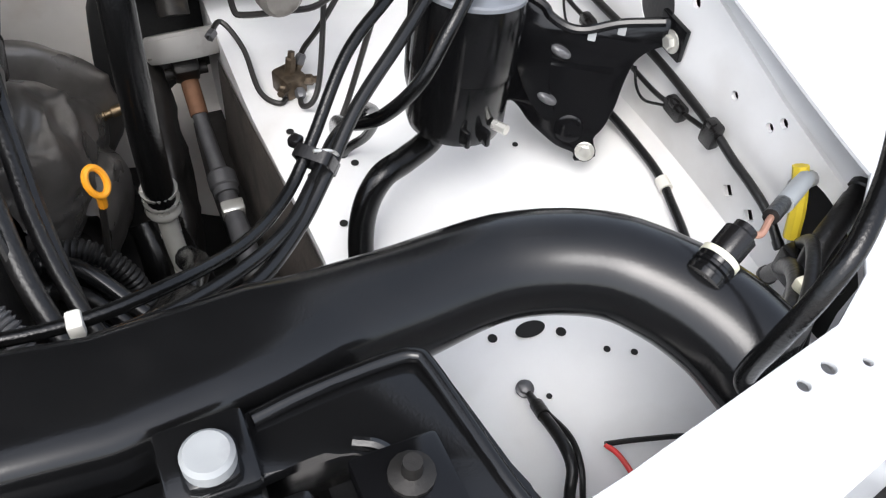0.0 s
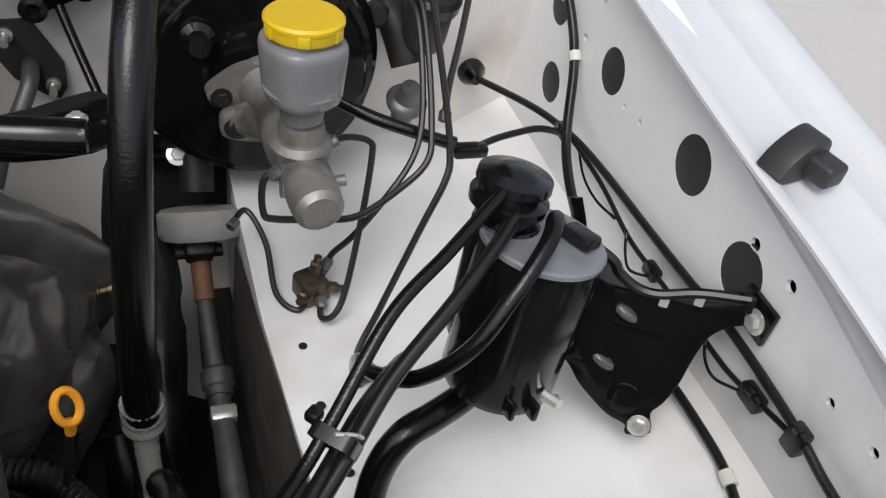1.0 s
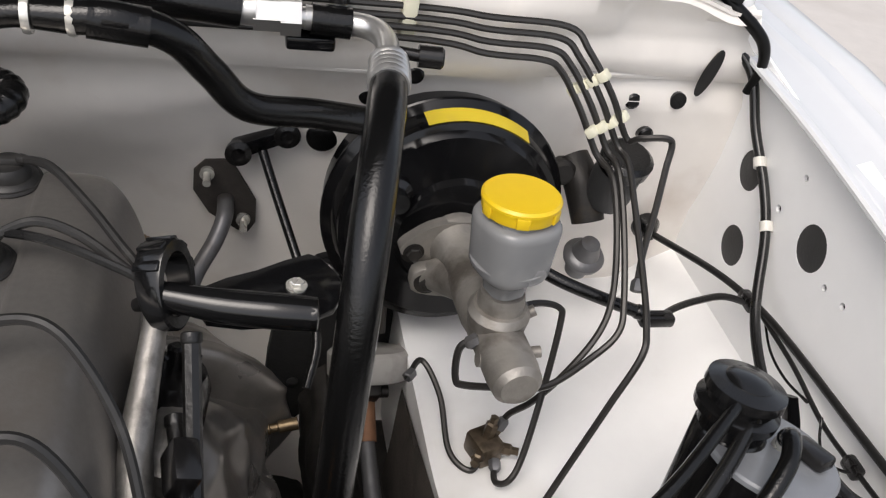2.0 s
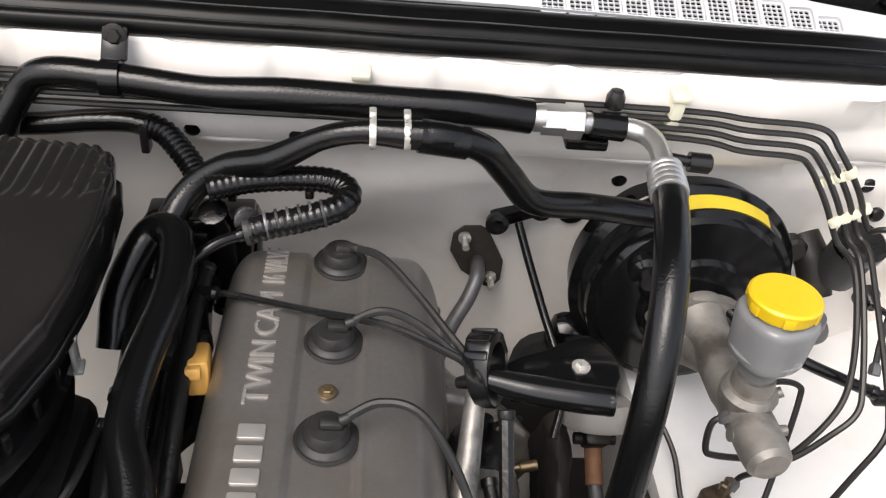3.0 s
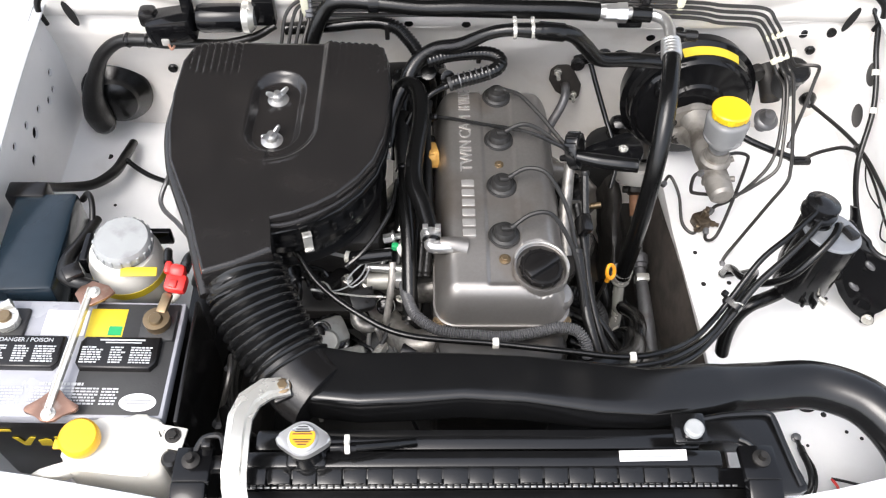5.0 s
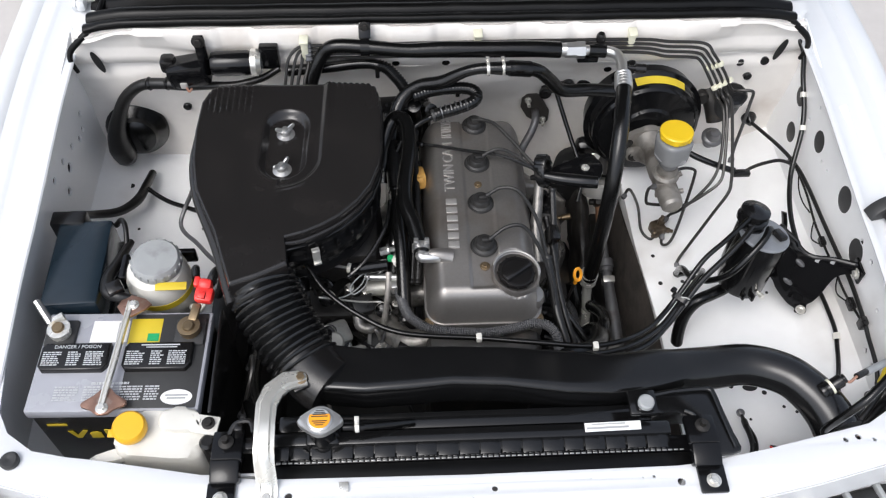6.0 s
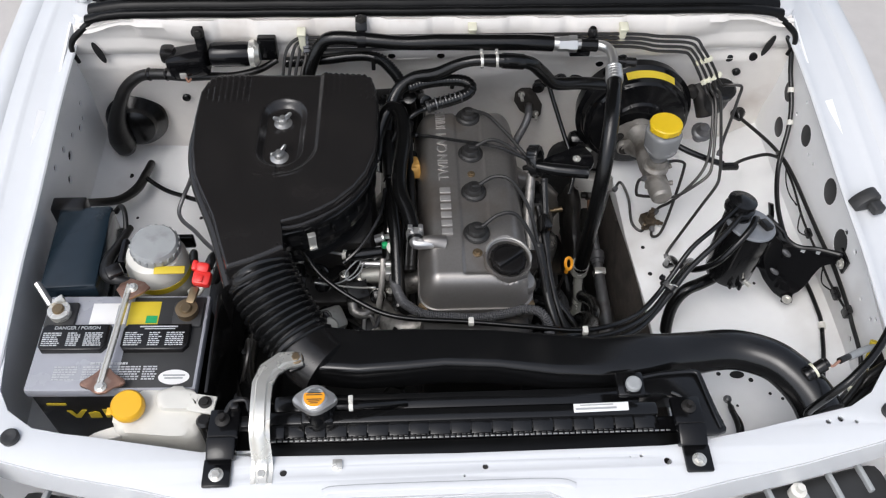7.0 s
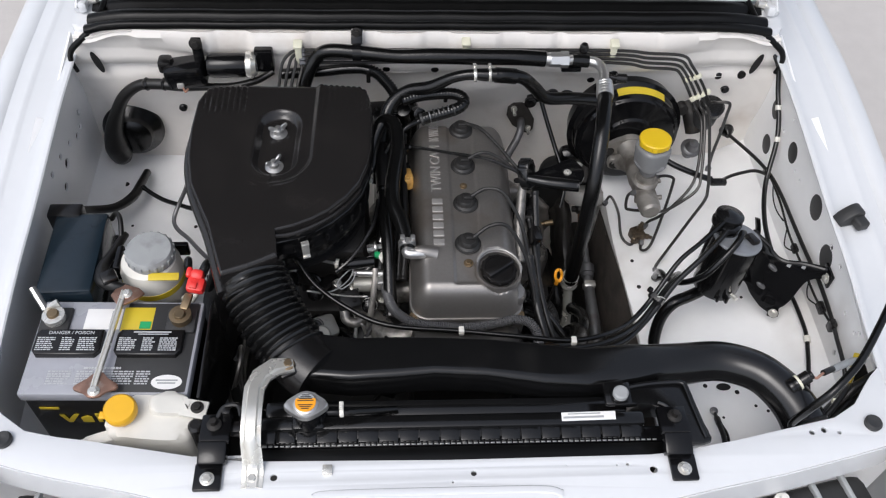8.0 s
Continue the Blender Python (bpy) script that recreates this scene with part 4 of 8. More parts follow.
def lid_height(x, y):
    """Flat lid with a wide hollow that fades to one side, a deep trough for the two nuts, and ribs at the rear."""
    z = 1.058 - 0.010 * ease(0.0, 0.11, 0.32 - y)
    inner = seg_dist((x, y), (-0.290, 0.478), (-0.285, 0.70))
    side = 0.052 if x < -0.29 else 0.0
    z -= 0.0055 * ease(0.070 + 0.03 * (1 if side else 0), 0.060 - side * 0.8, inner)
    z += 0.0018 * math.exp(-((inner - 0.073) / 0.004) ** 2) * ease(-0.36, -0.30, x)
    trough = seg_dist((x, y), (-0.287, 0.470), (-0.284, 0.554))
    z -= 0.014 * ease(0.041, 0.028, trough)
    z += 0.0012 * math.exp(-((trough - 0.043) / 0.003) ** 2)
    if y > 0.575:
        for x0, x1 in ((-0.425, -0.345), (-0.212, -0.128)):
            if x0 < x < x1:
                z -= 0.0030 * (0.5 + 0.5 * math.cos((x - x0) * 2 * math.pi / 0.0105)) ** 2 * ease(0.575, 0.595, y)
    return z


def air_cleaner():
    ac = thing("air_cleaner", "satin black plastic air cleaner housing with wing nuts", "air cleaner", (-0.28, 0.46, 0.93))
    lid = [(-0.424, 0.630), (-0.415, 0.637), (-0.36, 0.641), (-0.293, 0.642), (-0.20, 0.641), (-0.142, 0.637), (-0.130, 0.628), (-0.122, 0.60), (-0.118, 0.553), (-0.119, 0.50), (-0.124, 0.455), (-0.137, 0.412), (-0.158, 0.378), (-0.186, 0.348), (-0.212, 0.330), (-0.242, 0.315), (-0.272, 0.306), (-0.268, 0.28), (-0.266, 0.258), (-0.31, 0.238), (-0.352, 0.224), (-0.366, 0.265), (-0.383, 0.32), (-0.405, 0.368), (-0.424, 0.412), (-0.436, 0.477), (-0.440, 0.54), (-0.437, 0.60)]
    lid = [(x, y + 0.022 * max(0.0, y - 0.50) / 0.14) for x, y in lid]
    ring = []
    for a, b in zip(lid, lid[1:] + lid[:1]):
        m = max(2, int((V(b) - V(a)).length / 0.0026))
        ring += [(a[0] + (b[0] - a[0]) * k / m, a[1] + (b[1] - a[1]) * k / m) for k in range(m)]
    cx, cy = -0.310, 0.385
    bm = bmesh.new()
    rows = []
    for s, drop in [(0.985, 0.040), (0.995, 0.022), (1.0, 0.014), (0.998, 0.008), (0.990, 0.0035), (0.978, 0.0008), (0.962, 0.0)] + [(0.945 - 0.0178 * k, 0.0) for k in range(53)]:
        row = []
        for x, y in ring:
            px, py = cx + (x - cx) * s, cy + (y - cy) * s
            row.append(bm.verts.new((px, py, lid_height(px, py) - drop)))
        rows.append(row)
    n = len(ring)
    for a, b in zip(rows, rows[1:]):
        for k in range(n):
            bm.faces.new((a[k], a[(k + 1) % n], b[(k + 1) % n], b[k]))
    pole = bm.verts.new((cx, cy, lid_height(cx, cy)))
    for k in range(n):
        bm.faces.new((rows[-1][k], rows[-1][(k + 1) % n], pole))
    part("lid", bm, LIDBLACK, ac, angle=55)
    part("lid_rim", prism([(-0.282 + (x + 0.282) * 1.010, 0.47 + (y - 0.47) * 1.010) for x, y in lid if y > 0.30], 1.016, 1.025, 0.003), BLACKGLOSS, ac)
    part("lip", tube([(-0.312, 0.306, 1.050), (-0.285, 0.303, 1.047), (-0.258, 0.306, 1.043), (-0.226, 0.319, 1.042), (-0.190, 0.342, 1.042), (-0.160, 0.372, 1.042), (-0.137, 0.408, 1.042)], [0.0025, 0.0036, 0.004, 0.004, 0.0036, 0.003, 0.002], 8, 6), LIDBLACK, ac, "rolled edge of the lid")
    bowl = [(-0.275 + 0.142 * math.cos(a), 0.462 + 0.150 * math.sin(a)) for a in (2 * math.pi * k / 56 for k in range(56))]
    part("bowl", prism(bowl, 0.935, 1.016, 0.0, 1, -0.05), BLACKGLOSS, ac, angle=60)
    part("bowl_rim", prism([(-0.275 + (x + 0.275) * 1.06, 0.462 + (y - 0.462) * 1.06) for x, y in bowl], 0.984, 0.996, 0.005), BLACKGLOSS, ac, angle=60)
    part("base", prism(bowl, 0.90, 0.94, 0, 1, -0.4), BLACKMATT, ac, angle=60)
    for k in range(14):
        a = radians(-100 + 11 * k)
        part("stiffener", rbox((-0.275 + 0.147 * math.cos(a), 0.462 + 0.155 * math.sin(a), 1.004), (0.006, 0.004, 0.018), 0.001, (0, 0, math.degrees(a) + 90)), BLACKGLOSS, ac)
    for x, y, turn in ((-0.287, 0.547, 25), (-0.288, 0.464, 48)):
        base = pose(x, y, 1.0385, -6, 0, 0)
        ears = []
        for sgn in (1, -1):
            w = plate(smooth2([(0.002, 0.003), (0.007, 0.004), (0.012, 0.008), (0.0165, 0.013), (0.0150, 0.0165), (0.010, 0.0145), (0.004, 0.010)], 3), [], 0.0035, None, 0.001)
            ears.append(moved(w, base @ pose(0, 0, 0.002, 0, 0, turn + (0 if sgn > 0 else 180)) @ Matrix(((1, 0, 0, 0), (0, 0, -1, 0), (0, 1, 0, 0), (0, 0, 0, 1)))))
        part("wing_nut", join(lathe([(0.0155, 0), (0.016, 0.0015), (0.009, 0.004), (0.008, 0.010), (0.0045, 0.011), (0.0045, 0.017), (0, 0.0175)], (x, y, 1.0375), n=24), *ears), ALU, ac, "bright metal wing nut")
    for a in (-72, 8):
        x, y = -0.275 + 0.152 * math.cos(radians(a)), 0.462 + 0.160 * math.sin(radians(a))
        part("clip", join(rbox((x, y, 1.000), (0.013, 0.004, 0.036), 0.0015, (0, 0, a + 90)), rbox((x, y, 1.016), (0.013, 0.010, 0.004), 0.001, (0, 0, a + 90)), rbox((x, y, 0.984), (0.013, 0.009, 0.004), 0.001, (0, 0, a + 90))), ZINC, ac, "spring steel clip")
    part("edge_moulding", tube([(-0.440, 0.56, 1.036), (-0.438, 0.50, 1.034), (-0.433, 0.46, 1.032), (-0.421, 0.41, 1.030), (-0.403, 0.365, 1.027), (-0.382, 0.315, 1.018), (-0.366, 0.262, 1.008), (-0.354, 0.222, 1.0)], [0.004, 0.009, 0.0105, 0.0105, 0.0105, 0.0105, 0.010, 0.009], 12), LIDBLACK, ac)
    part("snout", tube([(-0.320, 0.285, 1.004), (-0.311, 0.255, 1.000), (-0.302, 0.225, 0.992)], [0.050, 0.050, 0.050], 24, flat=(1.0, 0.72)), BLACKMATT, ac)
    return ac


air_cleaner()
bellows = thing("intake_bellows", "black corrugated rubber intake bellows", "intake hose", (-0.27, 0.2, 0.95))
part("sleeve", tube([(-0.312, 0.262, 0.998), (-0.300, 0.232, 0.990), (-0.270, 0.180, 0.972), (-0.238, 0.135, 0.958)], [0.052, 0.053, 0.052, 0.050], 32, 8, ribs=(0.0124, 0.0046), flat=(1, 0.85)), BLACKGLOSS, bellows, angle=80)
part("cuff", tube([(-0.248, 0.150, 0.962), (-0.222, 0.118, 0.955), (-0.20, 0.10, 0.952)], [0.049, 0.050, 0.049], 32, flat=(1, 0.85)), BLACKMATT, bellows)

# ---- resonator duct across the front ----
duct = thing("intake_duct", "glossy black plastic intake duct above the radiator", "duct", (0.1, 0.11, 0.93))
DN = 44


def duct_ring(c, across, up, w, h, e):
    """One section of the duct, from a soft-edged box (small e) to a round pipe (e = 1)."""
    out = []
    for k in range(DN):
        a = 2 * math.pi * (k + 0.5) / DN
        cs, sn = math.cos(a), math.sin(a)
        out.append(tuple(c + across * (w * abs(cs) ** e * (1 if cs > 0 else -1)) + up * (h * abs(sn) ** e * (1 if sn > 0 else -1))))
    return out


sect = []
for x, y0, y1, zt, zb in ((-0.245, 0.090, 0.165, 0.975, 0.925), (-0.20, 0.080, 0.160, 0.982, 0.92), (-0.15, 0.074, 0.150, 0.984, 0.92), (-0.08, 0.077, 0.150, 0.985, 0.92), (-0.02, 0.082, 0.149, 0.985, 0.92), (0.06, 0.078, 0.146, 0.983, 0.92), (0.15, 0.066, 0.140, 0.978, 0.916), (0.22, 0.064, 0.136, 0.972, 0.908), (0.30, 0.076, 0.148, 0.964, 0.900)):
    sect.append(duct_ring(V((x, (y0 + y1) / 2, (zt + zb) / 2)), V((0, 1, 0)), V((0, 0, 1)), (y1 - y0) / 2, (zt - zb) / 2, 0.26 if x < 0.1 else 0.26 + 0.22 * (x - 0.1) / 0.2))
line = spline([(0.2985, 0.113, 0.931), (0.380, 0.127, 0.919), (0.451, 0.133, 0.918), (0.506, 0.113, 0.921), (0.537, 0.084, 0.919), (0.558, 0.050, 0.914), (0.570, 0.015, 0.906)], 5)
for i, pnt in enumerate(line[2:], 2):
    tang = (line[min(i + 1, len(line) - 1)] - line[i - 1]).normalized()
    nor = V((-tang.y, tang.x, 0)).normalized()
    r = 0.0330 + 0.004 * max(0, (i - 18) / 12)
    sect.append(duct_ring(pnt, nor, V((0, 0, 1)), r, r, min(1.0, 0.50 + 0.06 * i)))
dbm = bmesh.new()
drings = [[dbm.verts.new(p) for p in ring] for ring in sect]
for a, b in zip(drings, drings[1:]):
    for k in range(DN):
        dbm.faces.new((a[k], a[(k + 1) % DN], b[(k + 1) % DN], b[k]))
dbm.faces.new(drings[0][::-1])
dbm.faces.new(drings[-1])
part("duct_body", dbm, BLACKGLOSS, duct, angle=75)
part("seam", tube([(-0.187, 0.088, 0.964), (-0.170, 0.083, 0.965), (-0.151, 0.081, 0.966), (-0.11, 0.082, 0.967), (-0.06, 0.086, 0.970), (0.0, 0.088, 0.970)], [0.004, 0.0055, 0.0055, 0.005, 0.004, 0.0015], 10), BLACKGLOSS, duct)
part("edge_bead", tube([(-0.14, 0.144, 0.970), (-0.06, 0.146, 0.972), (0.03, 0.145, 0.971), (0.12, 0.141, 0.966), (0.21, 0.134, 0.958)], 0.0035, 8), BLACKGLOSS, duct)
part("tab", rbox((0.258, 0.045, 0.972), (0.042, 0.040, 0.010), 0.004), BLACKGLOSS, duct)
part("tab", rbox((-0.238, 0.098, 0.984), (0.046, 0.034, 0.008), 0.004, (0, 0, 25)), BLACKGLOSS, duct)
part("button", lathe([(0.0118, -0.004), (0.0118, 0.003), (0.0098, 0.0052), (0.004, 0.0052), (0, 0.0046)], (0.259, 0.0375, 0.989), n=24), GREYCAP, duct, "round pale grey push fastener")
part("fastener_post", rbox((0.259, 0.039, 0.979), (0.026, 0.026, 0.014), 0.006), BLACKGLOSS, duct)

# ---- radiator and its mounts ----
rad = thing("radiator", "black radiator with ribbed top tank and grey core edge", "radiator", (0, 0.0, 0.5))
part("core", rbox((0, -0.005, 0.69), (0.58, 0.026, 0.46), 0.002), DARKGREY, rad)
part("top_tank", rbox((0, 0.010, 0.930), (0.60, 0.040, 0.036), 0.010), BLACKGLOSS, rad)
part("tank_flange", rbox((0.02, -0.004, 0.931), (0.63, 0.026, 0.014), 0.002), BLACKPAINT, rad)
part("tank_shoulder", rbox((0, 0.014, 0.951), (0.596, 0.022, 0.012), 0.005), BLACKGLOSS, rad)
for i in range(19):
    notch = (0, 2, 1, 0, 2, 0, 1, 2, 0, 1)[i % 10]
    part("tank_cell", rbox((-0.274 + i * 0.0305, -0.0035 + 0.0007 * notch, 0.9440 - 0.0006 * notch), (0.0293 - 0.0012 * notch, 0.022, 0.0150 + 0.0008 * (i % 2)), 0.0008, (7, 0, 0)), BLACKGLOSS, rad)
for i in range(72):
    part("crimp_tab", rbox((-0.292 + i * 0.0085, -0.0155, 0.9402), (0.0060, 0.0022, 0.0014), 0.0003), ALU, rad)
part("neck", lathe([(0.019, -0.02), (0.019, 0.012), (0.0225, 0.014), (0.0225, 0.018), (0, 0.018)], (-0.211, 0.020, 0.975)), BLACKPAINT, rad)
part("neck_base", rbox((-0.211, 0.022, 0.951), (0.05, 0.04, 0.02), 0.006), BLACKGLOSS, rad)
part("overflow_nipple", tube([(-0.18, 0.018, 0.982), (-0.165, 0.018, 0.982), (-0.15, 0.018, 0.980)], 0.005, 10), BLACKPAINT, rad)
part("front_strip", rbox((0.02, -0.030, 0.932), (0.63, 0.024, 0.012), 0.002), SEAL, rad, "black foam strip on the core edge")
rcap = thing("pressure_cap", "silver radiator cap with orange warning label", "radiator cap", (-0.211, 0.020, 0.99))
ears = [(-0.211 + (0.0215 + 0.011 * abs(math.cos(a)) ** 6) * math.cos(a), 0.020 + 0.0220 * math.sin(a)) for a in (2 * math.pi * k / 40 for k in range(40))]
part("shell", prism(ears, 0.992, 1.003, 0.003), ALU, rcap)
part("crown", lathe([(0.0185, 0), (0.0175, 0.004), (0.0155, 0.0055), (0, 0.0058)], (-0.211, 0.020, 1.0025)), ALU, rcap)
part("label", plate([(-0.211 + 0.0152 * math.cos(radians(a)), 0.020 + 0.0152 * math.sin(radians(a))) for a in range(155, 386, 10)], [], 0.0008, pose(0, 0, 1.0088)), ORANGE, rcap, "orange warning label")
part("label", plate([(-0.211 + 0.0152 * math.cos(radians(a)), 0.020 + 0.0152 * math.sin(radians(a))) for a in range(28, 153, 10)], [], 0.0008, pose(0, 0, 1.0088)), GREYCAP, rcap, "grey printed half of the label")
for k in range(4):
    part("print_bar", rbox((-0.211, 0.023 + k * 0.0030, 1.0094), (0.023 - k * 0.004, 0.0013, 0.0006), 0), DARKPRINT, rcap)
for k in range(3):
    part("print_bar", rbox((-0.211, 0.016 - k * 0.0030, 1.0094), (0.021 - k * 0.005, 0.0013, 0.0006), 0), DARKPRINT, rcap)
oh = thing("overflow_hose", "thin black overflow hose with wire clamp", "hose", (-0.1, 0.02, 0.98))
part("tube", tube([(-0.168, 0.018, 0.982), (-0.14, 0.022, 0.976), (-0.11, 0.030, 0.962), (-0.08, 0.040, 0.945)], 0.0055, 10), RUBBER, oh)
clamp_on((-0.160, 0.018, 0.982), (1, 0.03, 0), 0.0065, oh, MILK, 0.006)
part("clamp_ear", rbox((-0.160, 0.018, 0.993), (0.006, 0.003, 0.014), 0.001), MILK, oh)

shroud = thing("fan_shroud", "black plastic fan shroud behind the radiator", "fan shroud", (0, 0.06, 0.7))
part("panel", rbox((0.0, 0.047, 0.925), (0.56, 0.030, 0.030), 0.008), BLACKGLOSS, shroud)
part("wall", rbox((0.0, 0.060, 0.78), (0.56, 0.010, 0.30), 0.004), BLACKMATT, shroud)
label = thing("tank_sticker", "narrow white barcode sticker on the radiator tank", "sticker", (0.215, 0.018, 0.957))
part("paper", rbox((0.212, 0.016, 0.9585), (0.083, 0.013, 0.0012), 0.0003, (18, 0, 1)), PAPER, label)
part("print_bar", rbox((0.204, 0.014, 0.9594), (0.062, 0.003, 0.0006), 0, (18, 0, 1)), GREYCAP, label)
part("print_bar", rbox((0.205, 0.019, 0.961), (0.050, 0.0016, 0.0006), 0, (18, 0, 1)), GREYCAP, label)

strap = thing("hood_strap_bracket", "bright zinc-plated steel bracket from crossmember to duct", "bracket", (-0.287, 0.0, 0.97))
strap_path = [(-0.287, -0.082, 0.9465), (-0.287, -0.060, 0.9475), (-0.287, -0.050, 0.955), (-0.287, -0.035, 0.990), (-0.287, -0.020, 1.002), (-0.288, 0.020, 1.004), (-0.288, 0.048, 1.003), (-0.280, 0.072, 1.0), (-0.262, 0.090, 0.995), (-0.235, 0.096, 0.991)]
sw = [0.0155, 0.0155, 0.015, 0.0145, 0.0145, 0.0145, 0.015, 0.0155, 0.015, 0.012]
srows = []
sp = [V(p) for p in strap_path]
for i, p in enumerate(sp):
    t = (sp[min(i + 1, 9)] - sp[max(i - 1, 0)])
    side = V((t.y, -t.x, 0)).normalized() if abs(t.x) > 0.004 else V((1, 0, 0))
    w = sw[i]
    srows.append([p - side * w + V((0, 0, -0.005)), p - side * w, p - side * w * 0.62 + V((0, 0, 0.0006)), p - side * w * 0.46 + V((0, 0, 0.0042)), p + side * w * 0.46 + V((0, 0, 0.0042)), p + side * w * 0.62 + V((0, 0, 0.0006)), p + side * w, p + side * w + V((0, 0, -0.005))])
part("strap", thicken(strip(None, srows), 0.002), ZINC, strap, angle=45)
bolt((-0.287, -0.069, 0.949), (0, 0, 1), 0.0062, strap)
bolt((-0.243, 0.094, 0.993), (0, 0, 1), 0.0065, strap, BRASS, label="yellowed bolt head")
for sx, x in ((-1, -0.350), (1, 0.343)):
    mt = thing("radiator_mount", "black painted radiator mounting bracket bolted to the crossmember", "bracket", (x, -0.04, 0.945), group="radiator mounts")
    part("foot", rbox((x, -0.066, 0.950), (0.040, 0.042, 0.008), 0.003), BLACKPAINT, mt)
    part("riser", rbox((x - sx * 0.004, -0.032, 0.957), (0.042, 0.034, 0.020), 0.004, (18, 0, 0)), BLACKPAINT, mt)
    part("arm", rbox((x - sx * 0.006, 0.002, 0.965), (0.044, 0.046, 0.012), 0.003, (-6, 0, 0)), BLACKPAINT, mt)
    part("stud", lathe([(0.011, 0), (0.011, 0.003), (0.005, 0.005), (0.0045, 0.014), (0, 0.014)], (x - sx * 0.004, 0.006, 0.971), n=14), DARKSTEEL, mt)
    bolt((x, -0.070, 0.954), (0, 0, 1), 0.0068, mt)
# plate beside the radiator on the right, and lower bracket on the left
rp = thing("side_baffle", "glossy black plastic baffle with raised edge bead", "baffle", (0.33, 0.04, 0.96))
part("sheet", prism(smooth2([(0.268, 0.066), (0.30, 0.071), (0.352, 0.076), (0.369, 0.073), (0.376, 0.060), (0.387, 0.0), (0.392, -0.028), (0.350, -0.028), (0.338, 0.018), (0.322, 0.034), (0.300, 0.036), (0.268, 0.036)], 3), 0.950, 0.9585, 0.003), BLACKGLOSS, rp)
part("bead", tube([(0.282, 0.064, 0.960), (0.310, 0.068, 0.961), (0.350, 0.071, 0.961), (0.366, 0.069, 0.961), (0.3715, 0.058, 0.961), (0.380, 0.0, 0.960), (0.385, -0.024, 0.959)], 0.0042, 10), BLACKGLOSS, rp)
part("inner_bead", tube([(0.322, 0.036, 0.959), (0.334, 0.028, 0.9595), (0.341, 0.010, 0.9595), (0.350, -0.024, 0.959)], 0.0035, 8), BLACKGLOSS, rp)
part("skirt", rbox((0.318, 0.062, 0.91), (0.085, 0.010, 0.085), 0.003), BLACKGLOSS, rp)
hk = thing("hose_retainer", "black plastic clip bracket beside the radiator", "bracket", (-0.33, 0.03, 0.95))
part("post", rbox((-0.330, 0.026, 0.962), (0.012, 0.012, 0.034), 0.003), BLACKMATT, hk)
part("loop", tube([(-0.345, 0.018, 0.965), (-0.335, 0.034, 0.972), (-0.315, 0.036, 0.975), (-0.308, 0.020, 0.972)], 0.004, 8), BLACKMATT, hk)
part("block", rbox((-0.322, 0.010, 0.950), (0.050, 0.020, 0.018), 0.004), BLACKMATT, hk)

# ---- battery corner ----
def print_lines(cx, cy, w, h, rows, z, seed, height=0.55):
    """Rows of unreadable small print as short dashes."""
    r = random.Random(seed)
    bms = []
    pitch = h / rows
    for k in range(rows):
        x = cx - w / 2
        stop = cx + w / 2 - (r.random() * 0.3 * w if r.random() < 0.4 else 0)
        while x < stop - 0.002:
            n = min(r.uniform(0.0022, 0.0075), stop - x)
            bms.append(rbox((x + n / 2, cy + h / 2 - pitch * (k + 0.5), z), (n, pitch * height, 0.0004), 0))
            x += n + 0.0012
    return join(*bms)


